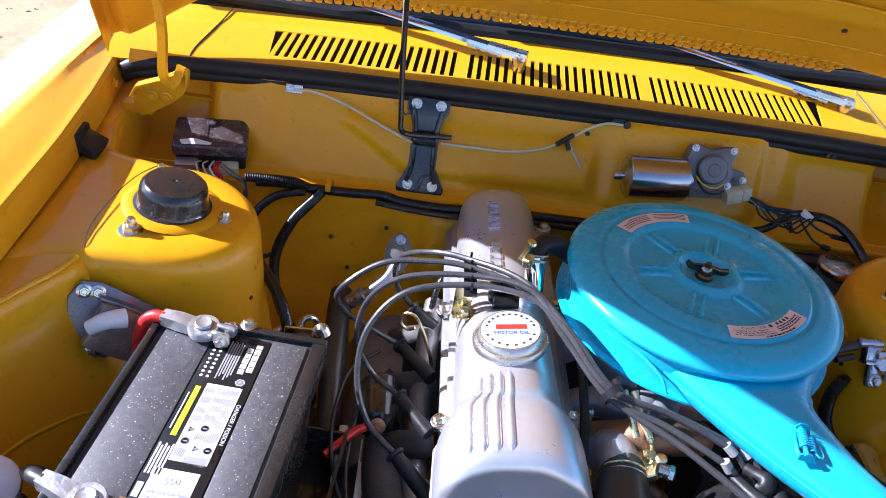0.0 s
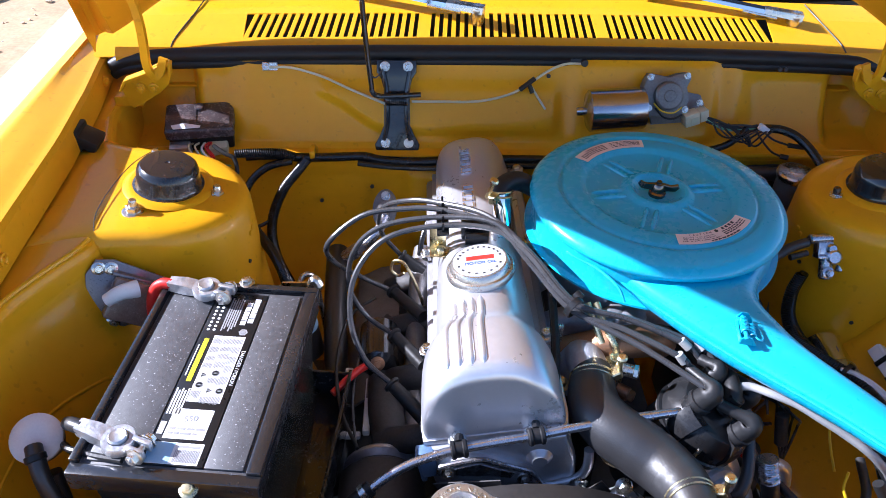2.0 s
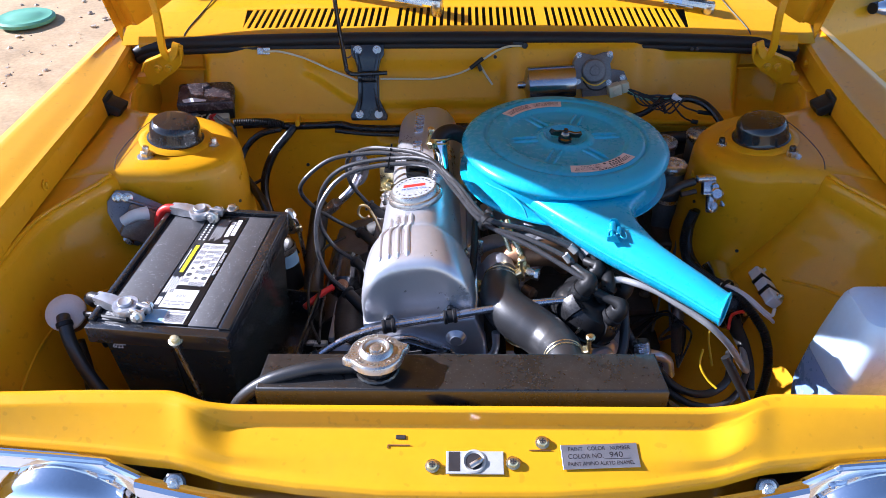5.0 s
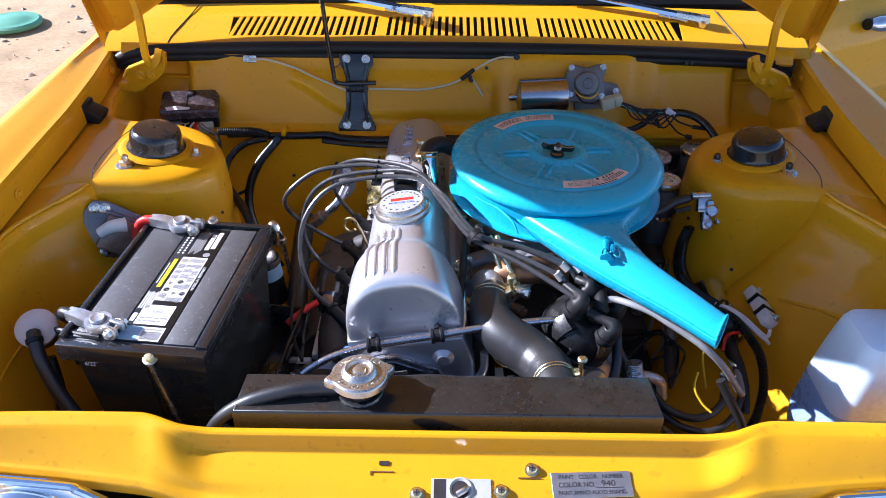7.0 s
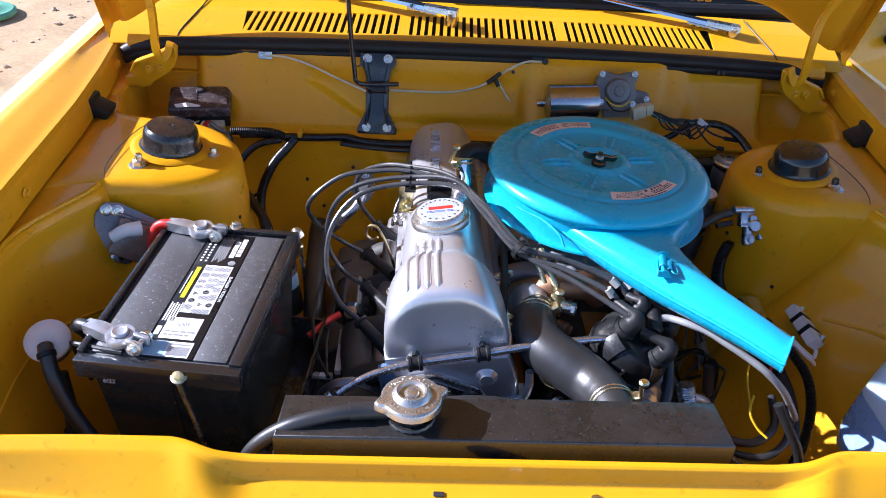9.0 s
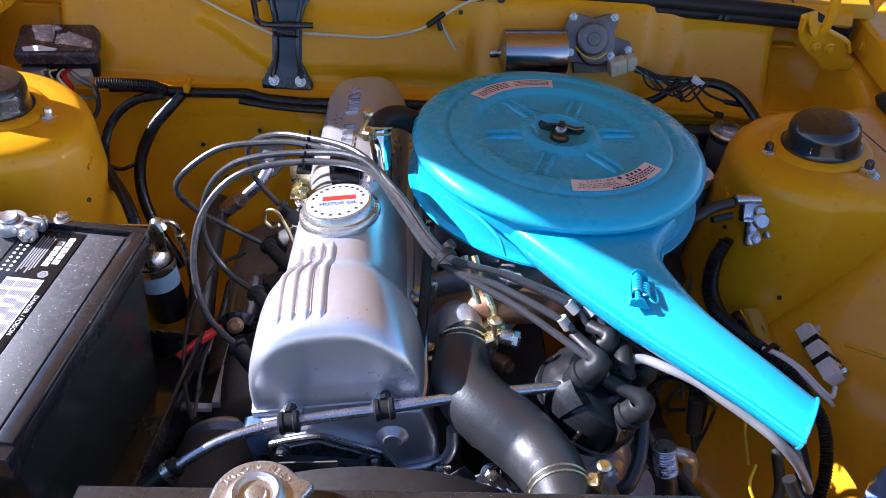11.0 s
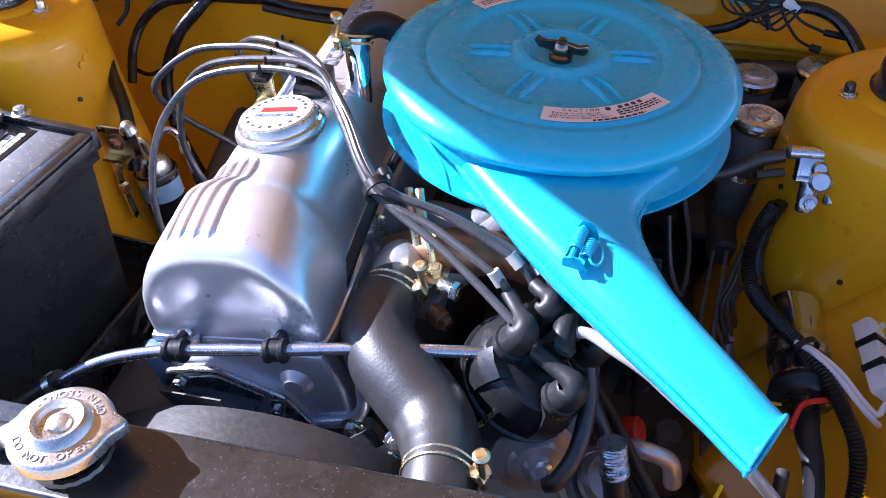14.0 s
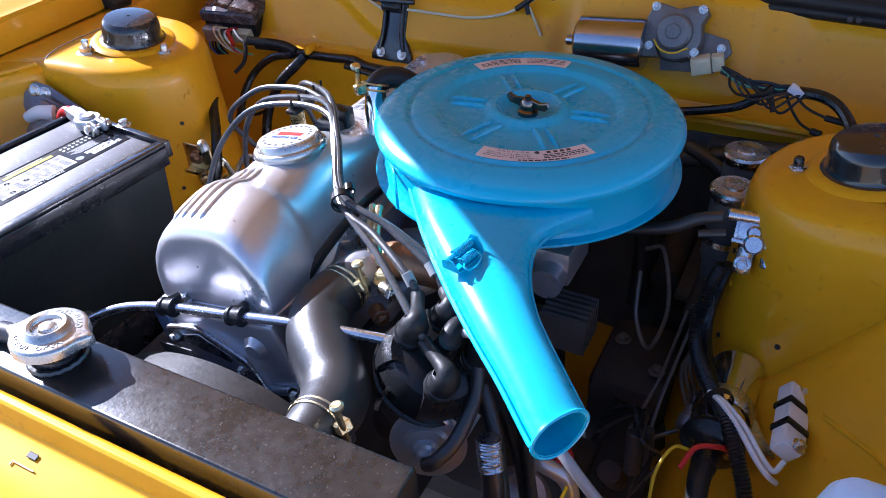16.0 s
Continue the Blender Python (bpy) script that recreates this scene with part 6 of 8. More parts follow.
for n, deg in ((4, 113), (1, 45), (2, 315), (3, 225)):
    tgt = DI @ Vector(TAPES[n]).lerp(Vector(DNIP[n]), 0.62)
    base = Vector((0.030 * math.cos(radians(deg)), 0.030 * math.sin(radians(deg)), 0.062))
    top = base + Vector((0, 0, 0.012))
    bend = top + Vector((0, 0, 0.008)) + (tgt - top).normalized() * 0.004
    part("boot", tube([base, top, bend, bend.lerp(tgt, 0.55), tgt], lambda t: 0.0122 - 0.0062 * smooth01(0.25, 0.7, t), 16), RUBBER, dist, "black rubber elbow boot")
    part("boot_collar", moved(lathe([(0.0118, -0.003), (0.0138, -0.002), (0.0138, 0.003), (0.0118, 0.004)], 18), Matrix.Translation(base + Vector((0, 0, -0.002)))), RUBBER, dist)
part("boot", tube([(0, 0, 0.060), (0, 0, 0.074), (0.008, 0.004, 0.080), (0.024, 0.008, 0.080)], lambda t: 0.011 - 0.003 * t, 14), RUBBER, dist)
for s in (-1, 1):
    part("spring_clip", tube([(s * 0.0445, 0.006, -0.014), (s * 0.049, 0.006, 0.004), (s * 0.050, 0.006, 0.022), (s * 0.046, 0.006, 0.036)], 0.0022, 8), STEEL, dist)
INV[dist] = DM.inverted()
VM = aim((0.191, 0.446, 0.699), (0.32, -0.85, 0.22))
part("vacuum_unit", moved(lathe([(0, -0.022), (0.018, -0.02), (0.024, -0.008), (0.036, -0.004), (0.0375, 0.0), (0.036, 0.003), (0.033, 0.005), (0.024, 0.0055), (0.022, 0.011), (0.0135, 0.0125), (0.012, 0.018), (0.0085, 0.020), (0.008, 0.03), (0.0, 0.031)], 40), VM), ALU, dist, "dull plated vacuum advance capsule")
part("vacuum_pipe", tube([(0.203, 0.419, 0.706), (0.212, 0.421, 0.712), (0.224, 0.442, 0.726), (0.228, 0.474, 0.752), (0.222, 0.494, 0.778), (0.210, 0.506, 0.795)], 0.0072, 14), HOSE, dist)
# coil lead along the snout
cl = thing("coil_lead", "thick grey coil lead running beside the intake snout", "coil lead", (0.30, 0.41, 0.78))
part("cable", tube([DM @ Vector((0.020, 0.008, 0.080)), (0.207, 0.494, 0.809), (0.221, 0.490, 0.812), (0.239, 0.474, 0.817), (0.262, 0.461, 0.815), (0.284, 0.447, 0.808), (0.310, 0.433, 0.797), (0.334, 0.420, 0.784), (0.360, 0.415, 0.758), (0.384, 0.420, 0.722), (0.405, 0.436, 0.688), (0.420, 0.470, 0.668), (0.427, 0.52, 0.668), (0.429, 0.56, 0.670)], 0.0048, 12), GREYLEAD, cl)

# ---- towers: dust caps and studs ----
def tower_fit(tower, sx):
    tilt = Matrix.Rotation(radians(8 if sx < 0 else -8), 4, "Y")
    m = Matrix.Translation((sx * 0.505, 0.812, 0.866)) @ tilt
    part("strut_cap", moved(lathe([(0.047, 0.0), (0.050, 0.002), (0.0495, 0.005), (0.0445, 0.0075), (0.0425, 0.012), (0.0415, 0.026), (0.0395, 0.033), (0.035, 0.0375), (0.02, 0.0395), (0.003, 0.0398), (0.002, 0.0385), (0, 0.0385)], 48), m), BLACK, tower, "black domed rubber dust cap")
    part("mount_ring", moved(lathe([(0.046, 0.0), (0.058, 0.0), (0.061, 0.002), (0.057, 0.005), (0.050, 0.006), (0.046, 0.006)], 48), m), YELLOW, tower)
    for px, py, pz in ((0.536, 0.750, 0.873), (0.440, 0.807, 0.858), (0.540, 0.874, 0.874)):
        nm = Matrix.Translation((sx * px, py, pz - 0.007)) @ tilt
        part("nut", moved(hex_bolt(0.0098, 0.009), nm), STEEL, tower, "plated hexagon nut")
        part("stud", moved(lathe([(0.0052, 0.009), (0.0052, 0.019), (0.0042, 0.0205), (0, 0.0205)], 14), nm), STEEL if sx < 0 else BLACK, tower)
    # spot-weld dimples and small holes on the tower's flank
    rnd = random.Random(5)
    for k in range(8):
        a, z = rnd.uniform(-1.25, 0.2), rnd.uniform(0.62, 0.82)
        r = lerp_table([(0.5, 0.142), (0.61, 0.128), (0.72, 0.1165), (0.81, 0.1115), (0.85, 0.109)], z)
        p = (sx * (-TOW.x) * 1.0 - sx * r * math.cos(a), TOW.y + r * math.sin(a), z)
        n = (-sx * math.cos(a), math.sin(a), 0.1)
        part("weld_mark", moved(lathe([(0.0045, -0.002), (0.0040, 0.0006), (0, 0.0012)], 10) if k % 3 else lathe([(0.003, -0.002), (0.003, 0.0006), (0, 0.0006)], 10), aim(p, n)), YELLOW if k % 3 else INK, tower)


towers = [o for o in car.children if o.name.startswith("strut_tower")]
for t_ob, sx in zip(towers, (-1, 1)):
    tower_fit(t_ob, sx)

# ---- hood stay and its bracket ----
sb = thing("hood_stay_bracket", "black stamped bracket with coil spring on the bulkhead", "bracket", (-0.195, 1.07, 0.79))
outline = [(-0.036, 0.0), (0.036, 0.0), (0.038, 0.012), (0.030, 0.026), (0.022, 0.045), (0.0215, 0.105), (0.026, 0.122), (0.033, 0.132), (0.033, 0.152), (-0.033, 0.152), (-0.033, 0.132), (-0.026, 0.122), (-0.0215, 0.105), (-0.022, 0.045), (-0.030, 0.026), (-0.038, 0.012)]
BM = Matrix.Translation((-0.195, 1.046, 0.784)) @ Matrix.Rotation(radians(69), 4, "X")
plate = part("plate", merge(moved(prism(outline, -0.002, 0.006, 0.002), BM), *[moved(tube([(x, 0.02, 0.007), (x * 0.75, 0.05, 0.009), (x * 0.75, 0.10, 0.009), (x, 0.135, 0.007)], 0.0035, 8), BM) for x in (-0.022, 0.022)]), BLACK, sb)
for x, y in ((-0.0195, 0.015), (0.0195, 0.015), (-0.019, 0.142), (0.019, 0.142)):
    part("bolt", moved(hex_bolt(0.0056, 0.005), BM @ Matrix.Translation((x, y, 0.006))), STEEL, plate)
spring = [(-0.018 + 0.036 * i / 120, 0.0085 * math.cos(i * 2 * math.pi / 11), 0.0085 * math.sin(i * 2 * math.pi / 11)) for i in range(121)]
part("coil_spring", moved(tube(spring, 0.0017, 6, smooth_line=False), BM @ Matrix.Translation((0, 0.088, 0.012))), BLACK, sb)
rod = thing("hood_stay", "thin black hood stay rod hinged at the bulkhead", "hood stay", (-0.236, 1.06, 0.89))
part("rod", tube([(-0.155, 1.063, 0.882), (-0.200, 1.060, 0.881), (-0.225, 1.058, 0.882), (-0.234, 1.056, 0.890), (-0.2355, 1.056, 0.905), (-0.240, 1.041, 0.99), (-0.2435, 1.026, 1.09), (-0.2455, 1.018, 1.145)], 0.0043, 10, 10), BLACK, rod)
part("retaining_wire", tube([(-0.2365, 1.05, 0.925), (-0.229, 1.046, 0.920), (-0.222, 1.05, 0.923), (-0.216, 1.06, 0.928)], 0.0012, 6), BLACK, rod)

# ---- washer hose, clip and tee ----
wh = thing("washer_hose", "thin clear plastic washer hose with black tee", "washer hose", (-0.1, 1.08, 0.87))
part("tube", tube([(-0.405, 1.096, 0.913), (-0.37, 1.094, 0.914), (-0.32, 1.088, 0.902), (-0.275, 1.078, 0.885), (-0.235, 1.068, 0.872), (-0.215, 1.062, 0.866)], 0.0022, 8), CREAM, wh)
part("tube", tube([(-0.170, 1.066, 0.868), (-0.12, 1.070, 0.866), (-0.06, 1.072, 0.866), (-0.01, 1.076, 0.876), (0.022, 1.080, 0.892), (0.055, 1.090, 0.912), (0.085, 1.098, 0.922), (0.115, 1.100, 0.922)], 0.0022, 8), CREAM, wh)
part("tube", tube([(0.030, 1.079, 0.890), (0.042, 1.074, 0.872), (0.055, 1.066, 0.855)], 0.0022, 8), CREAM, wh)
part("tee", merge(cyl((0.010, 1.077, 0.885), (0.024, 0.005, 0.018), 0.0042, 0.032, 10, 0.001), cyl((0.026, 1.079, 0.893), (0.3, -0.2, -0.7), 0.004, 0.014, 10)), PLASTIC, wh, "black tee connector")
part("clip_plate", merge(moved(box(-0.013, 0.013, -0.007, 0.007, 0, 0.002, 0.001, 1), aim((-0.405, 1.100, 0.913), (0, -0.93, 0.35))), moved(hex_bolt(0.0045, 0.003), aim((-0.411, 1.098, 0.914), (0, -0.93, 0.35)))), STEEL, wh)
part("grommet", merge(cyl((0.118, 1.104, 0.922), (0, -1, 0.3), 0.006, 0.008, 14, 0.001), moved(box(-0.010, 0.010, -0.005, 0.005, 0, 0.002), aim((0.105, 1.104, 0.924), (0, -0.93, 0.35)))), PLASTIC, wh)

# ---- wiper motor ----
BRUSHED = mat("brushed_steel", (0.42, 0.41, 0.43), 0.20, metal=1.0, var=0.08, scale=30, bump=0.02, bscale=200, rvar=0.06)
wm = thing("wiper_motor", "silver wiper motor with cast gear housing and connector", "wiper motor", (0.20, 1.06, 0.84))
part("mounting_plate", moved(prism([(-0.02, -0.050), (0.050, -0.045), (0.068, -0.016), (0.060, 0.0), (0.035, 0.005), (-0.03, 0.010)], -0.004, 0.002, 0.001), aim((0.255, 1.074, 0.880), (0, -0.92, 0.40), 0.0)), GREYPIPE, wm)
part("motor_body", merge(moved(lathe([(0, 0), (0.006, 0.0), (0.0075, 0.003), (0.0075, 0.011), (0.012, 0.013), (0.029, 0.017), (0.0345, 0.021), (0.0345, 0.108), (0.033, 0.111), (0, 0.111)], 36), aim((0.103, 1.042, 0.864), (1, 0.02, 0.06)))), BRUSHED, wm, "brushed steel motor can")
GM = aim((0.250, 1.050, 0.890), (0, -0.90, 0.42)) @ Matrix.Diagonal((1.0, 1.0, 1, 1))
part("gear_housing", moved(merge(prism([(-0.036, 0.026), (-0.030, 0.036), (-0.018, 0.034), (0.0, 0.030), (0.018, 0.036), (0.032, 0.038), (0.038, 0.028), (0.032, 0.014), (0.036, -0.006), (0.030, -0.028), (0.012, -0.036), (-0.020, -0.034), (-0.044, -0.036), (-0.046, -0.004)], -0.02, 0.006, 0.003, 2), lathe([(0.024, 0.005), (0.023, 0.016), (0.020, 0.0185), (0.010, 0.019), (0.009, 0.0205), (0, 0.0205)], 32)), GM), GREYPIPE, wm, "cast gear housing with round cover")
for x, y in ((-0.030, 0.030), (0.030, 0.032), (0.030, -0.022), (-0.030, -0.020), (0.060, -0.012)):
    part("bolt", moved(hex_bolt(0.0040, 0.004), GM @ Matrix.Translation((x, y, 0.006 if x < 0.05 else -0.012))), STEEL, wm)
part("thin_wire", moved(tube([(-0.024, -0.012, 0.012), (-0.012, -0.024, 0.018), (0.006, -0.027, 0.020), (0.022, -0.018, 0.014)], 0.0012, 6), GM), YELWIRE, wm)
part("thin_wire", moved(tube([(-0.020, -0.02, 0.010), (-0.008, -0.034, 0.018), (0.010, -0.036, 0.018), (0.024, -0.030, 0.01)], 0.0016, 6), GM), RUBBER, wm)
CM = Matrix.Translation((0.300, 1.034, 0.860)) @ Matrix.Rotation(radians(-14), 4, "Y") @ Matrix.Rotation(radians(10), 4, "Z")
part("connector", moved(merge(box(-0.021, 0.004, -0.010, 0.010, -0.010, 0.012, 0.0015), box(0.005, 0.020, -0.009, 0.009, -0.009, 0.011, 0.0015), box(-0.012, 0.0, -0.0115, -0.009, -0.006, 0.006)), CM), CREAM, wm, "cream plastic connector")

# ---- wiring on the bulkhead ----
def cable(th, pts, r, material, seg=10, name="cable", label=""):
    return part(name, tube(pts, r, seg), material, th, label)


def sleeve(pts, r, pitch=0.0035):
    """Ribbed conduit along a line."""
    line = spline(pts, 10)
    total = sum((b - a).length for a, b in zip(line, line[1:]))
    n = max(6, int(total / pitch))
    even, acc, i = [], 0.0, 0
    for k in range(n * 2 + 1):
        want = total * k / (n * 2)
        while i < len(line) - 2 and acc + (line[i + 1] - line[i]).length < want:
            acc += (line[i + 1] - line[i]).length
            i += 1
        seglen = max(1e-6, (line[i + 1] - line[i]).length)
        even.append(line[i].lerp(line[i + 1], min(1, (want - acc) / seglen)))
    m = len(even) - 1
    return tube(even, lambda t: r * (1.0 if int(round(t * m)) % 2 else 0.82), 10, smooth_line=False)


TAPE = mat("glossy_tape", (0.010, 0.010, 0.011), 0.22, var=0.3, scale=60, bump=0.5, bscale=140, rvar=0.1)
wl = thing("wiring_harness", "black taped wiring harness along the bulkhead ledge", "wiring harness", (-0.2, 1.01, 0.79))
cable(wl, [(-0.445, 1.010, 0.794), (-0.40, 1.016, 0.793), (-0.36, 1.018, 0.788), (-0.30, 1.016, 0.790), (-0.25, 1.014, 0.793), (-0.22, 1.012, 0.787), (-0.16, 1.014, 0.783), (-0.09, 1.018, 0.785), (-0.02, 1.020, 0.785), (0.06, 1.022, 0.783), (0.14, 1.024, 0.780)], 0.0075, TAPE, 12)
cable(wl, [(-0.26, 1.006, 0.785), (-0.20, 1.004, 0.779), (-0.13, 1.006, 0.776), (-0.05, 1.012, 0.778), (0.04, 1.014, 0.776), (0.12, 1.016, 0.774)], 0.0055, TAPE, 10)
part("conduit", sleeve([(-0.462, 1.008, 0.800), (-0.43, 1.012, 0.800), (-0.39, 1.014, 0.799), (-0.365, 1.014, 0.792)], 0.0080), PLASTIC, wl, "ribbed plastic conduit")
cable(wl, [(-0.345, 1.012, 0.788), (-0.362, 1.000, 0.770), (-0.385, 0.985, 0.745), (-0.405, 0.965, 0.70), (-0.405, 0.945, 0.655), (-0.385, 0.92, 0.61), (-0.345, 0.89, 0.56)], 0.0085, TAPE, 12, "branch")
cable(wl, [(-0.37, 1.010, 0.786), (-0.41, 1.003, 0.778), (-0.44, 0.99, 0.755), (-0.452, 0.965, 0.725), (-0.445, 0.93, 0.69)], 0.0065, TAPE, 10, "branch")
cable(wl, [(-0.405, 0.962, 0.70), (-0.43, 0.955, 0.69), (-0.452, 0.955, 0.695)], 0.0032, TAPE, 8, "branch")
cable(wl, [(-0.055, 1.012, 0.775), (-0.085, 0.99, 0.770), (-0.125, 0.95, 0.745), (-0.150, 0.91, 0.71), (-0.158, 0.88, 0.67)], 0.0045, TAPE, 10, "branch")
for x, z in ((-0.088, 0.792), (-0.335, 0.797)):
    part("harness_clip", merge(box(x - 0.004, x + 0.004, 1.004, 1.030, z - 0.004, z + 0.010, 0.002), box(x - 0.007, x + 0.007, 1.026, 1.034, z - 0.003, z + 0.004, 0.001)), YELLOW, wl, "yellow painted cable clip")

fb = thing("fuse_box", "dusty clear-lidded fuse box with coloured wires", "fuse box", (-0.52, 1.06, 0.79))
FBM = Matrix.Translation((-0.525, 1.062, 0.822)) @ Matrix.Rotation(radians(8), 4, "Z") @ Matrix.Rotation(radians(16), 4, "X")
SMOKE = mat("dusty_smoked_plastic", (0.055, 0.045, 0.05), 0.25, var=0.5, scale=30, bump=0.1, bscale=90, dust=0.75, dust_color=(0.30, 0.24, 0.21), coat=0.3)
part("base", moved(box(-0.052, 0.052, -0.030, 0.032, -0.030, 0.0, 0.003), FBM), PLASTIC, fb)
part("cover", moved(merge(box(-0.056, 0.056, -0.033, 0.035, 0.0, 0.022, 0.006, 3), box(-0.050, -0.004, -0.028, 0.030, 0.0215, 0.0235, 0.001), box(0.004, 0.050, -0.028, 0.030, 0.0215, 0.0235, 0.001), cyl((0, 0.020, 0.021), (0, 0, 1), 0.008, 0.006, 16, 0.001)), FBM), SMOKE, fb, "dusty transparent cover")
part("spare_label", moved(prism([(-0.044, -0.02), (-0.022, -0.016), (0.004, -0.024), (0.002, -0.028), (-0.040, -0.029)], 0.0236, 0.0242), FBM), CERAMIC, fb)
part("connector", moved(box(0.008, 0.042, -0.046, -0.022, -0.030, -0.008, 0.002), FBM), CREAM, fb, "cream connector")
part("connector", moved(box(-0.052, -0.018, -0.046, -0.024, -0.030, -0.004, 0.002), FBM), ALU_DULL, fb)
for k, (mt, dx) in enumerate(((CREAM, -0.014), (CREAM, -0.004), (RED, 0.012), (RED, 0.016), (CERAMIC, 0.006), (GREEN, 0.004))):
    part("wire", moved(tube([(dx, -0.034, -0.006), (dx - 0.004, -0.052, 0.006 - 0.002 * k), (dx + 0.004, -0.062, -0.012), (0.006 + 0.004 * k, -0.060, -0.034), (0.03 + 0.004 * k, -0.045, -0.055)], 0.0017, 7), FBM), mt, fb)
for k in range(5):
    part("wire", moved(tube([(-0.048 + 0.006 * k, -0.040, -0.028), (-0.048 + 0.006 * k, -0.046, -0.045), (-0.040 + 0.008 * k, -0.040, -0.065), (-0.02 + 0.01 * k, -0.02, -0.085)], 0.0017, 7), FBM), (BLUEINK, RUBBER, RUBBER, GREEN, RUBBER)[k], fb)
part("wire", tube([(-0.498, 1.018, 0.810), (-0.478, 1.006, 0.802), (-0.462, 1.000, 0.795), (-0.458, 0.985, 0.772), (-0.470, 0.97, 0.755)], 0.0035, 8), RUBBER, fb)

wr = thing("wiring_harness", "dark bunched wiring harness beside the wiper motor", "wiring harness", (0.38, 1.02, 0.85))
for k in range(7):
    o = Vector((0, 0.002 * math.sin(k * 2.1), 0.0035 * math.cos(k * 2.1)))
    pts = [Vector(p) + o * (1 + 0.8 * math.sin(i * 1.7 + k)) for i, p in enumerate([(0.318, 1.030, 0.858), (0.335, 1.026, 0.851), (0.355, 1.022, 0.847), (0.378, 1.020, 0.846), (0.40, 1.022, 0.846), (0.42, 1.024, 0.844)])]
    cable(wr, pts, 0.0021, (RUBBER, WIRE, RUBBER, PLASTIC, RUBBER, GREEN, RUBBER)[k], 7, "wire")
cable(wr, [(0.41, 1.023, 0.845), (0.44, 1.018, 0.846), (0.462, 1.005, 0.842), (0.478, 0.985, 0.833), (0.490, 0.96, 0.82), (0.50, 0.935, 0.805)], 0.0072, TAPE, 10)
cable(wr, [(0.385, 1.020, 0.846), (0.372, 1.012, 0.836), (0.352, 1.006, 0.823), (0.325, 1.006, 0.813), (0.28, 1.010, 0.800), (0.22, 1.016, 0.785)], 0.0058, TAPE, 10)
cable(wr, [(0.40, 1.02, 0.845), (0.410, 1.006, 0.832), (0.425, 0.995, 0.818), (0.440, 0.990, 0.812)], 0.0018, RUBBER, 7, "wire")
cable(wr, [(0.44, 0.990, 0.812), (0.452, 0.986, 0.811)], 0.0045, RUBBER, 8, "splice")
cable(wr, [(0.41, 1.018, 0.845), (0.428, 1.006, 0.834), (0.452, 0.998, 0.828)], 0.0018, RUBBER, 7, "wire")
cable(wr, [(0.452, 0.998, 0.828), (0.478, 0.994, 0.826)], 0.0042, RUBBER, 8, "splice")
for k in range(5):
    cable(wr, [(0.330 + 0.006 * k, 1.026, 0.852), (0.336 + 0.010 * k, 1.012, 0.842 + 0.004 * math.sin(3 * k)), (0.352 + 0.012 * k, 1.004, 0.838 - 0.004 * k), (0.380 + 0.010 * k, 1.010, 0.842), (0.402 + 0.008 * k, 1.020, 0.846)], 0.0017, (RUBBER, WIRE, RUBBER, PLASTIC, RUBBER)[k], 7, "wire")
part("connector", moved(box(-0.009, 0.009, -0.005, 0.005, -0.005, 0.005, 0.001), Matrix.Translation((0.412, 1.018, 0.848)) @ Matrix.Rotation(0.5, 4, "Y")), CERAMIC, wr)
cable(wr, [(0.382, 1.018, 0.846), (0.388, 1.008, 0.832), (0.392, 1.004, 0.822)], 0.0035, RUBBER, 7, "loose_end")
rail = thing("heater_pipe", "slim painted rail along the bulkhead behind the reservoirs", "rail", (0.4, 1.02, 0.79))
part("tube", tube([(0.24, 1.024, 0.792), (0.36, 1.022, 0.794), (0.48, 1.020, 0.793), (0.60, 1.018, 0.79)], 0.0048, 10), YELLOW, rail)

# ---- hydraulic reservoirs ----
DULL = mat("dull_translucent_plastic", (0.10, 0.115, 0.13), 0.45, var=0.25, scale=30, bump=0.1, bscale=100)


def reservoir(x, y, ztop, r):
    th = thing("fluid_reservoir", "cloudy grey hydraulic reservoir with plated screw cap", "fluid reservoir", (x, y, ztop - 0.13), group="hydraulic reservoirs")
    part("bottle", moved(lathe([(r * 0.75, -0.15), (r * 0.8, -0.11), (r * 0.95, -0.095), (r * 0.95, -0.085), (r * 0.82, -0.080), (r * 0.82, -0.060), (r * 0.93, -0.055), (r * 0.93, -0.02), (r * 0.85, -0.015), (r * 0.85, -0.006)], 32), Matrix.Translation((x, y, ztop))), DULL, th)
    part("cap", moved(lathe([(r * 0.95, -0.012), (r, -0.010), (r * 1.04, -0.006), (r * 1.04, -0.002), (r * 0.95, 0.001), (r * 0.75, 0.0005), (r * 0.45, 0.0012), (r * 0.4, 0.003), (0, 0.003)], 40), Matrix.Translation((x, y, ztop))), STEEL, th, "plated round cap")
    part("band", moved(lathe([(r * 0.97, -0.074), (r * 0.97, -0.066)], 32, cap=False), Matrix.Translation((x, y, ztop))), STEEL, th)


reservoir(0.377, 0.938, 0.797, 0.027)
reservoir(0.378, 0.857, 0.792, 0.026)
reservoir(0.452, 0.947, 0.809, 0.029)
mc = thing("master_cylinder", "dark cast master cylinder under the reservoirs", "master cylinder", (0.38, 0.9, 0.62))
# the flat box is an added dark plate covering the shaded bulkhead
part("body", merge(cyl((0.374, 1.03, 0.655), (0, -1, -0.05), 0.02, 0.24, 24, 0.004), cyl((0.452, 1.03, 0.665), (0, -1, 0), 0.018, 0.14, 24, 0.004), box(0.32, 0.51, 1.006, 1.03, 0.54, 0.765, 0.006)), GREASE, mc)
part("mount_rail", box(0.335, 0.49, 0.83, 1.01, 0.628, 0.640, 0.003), GREASE, mc)
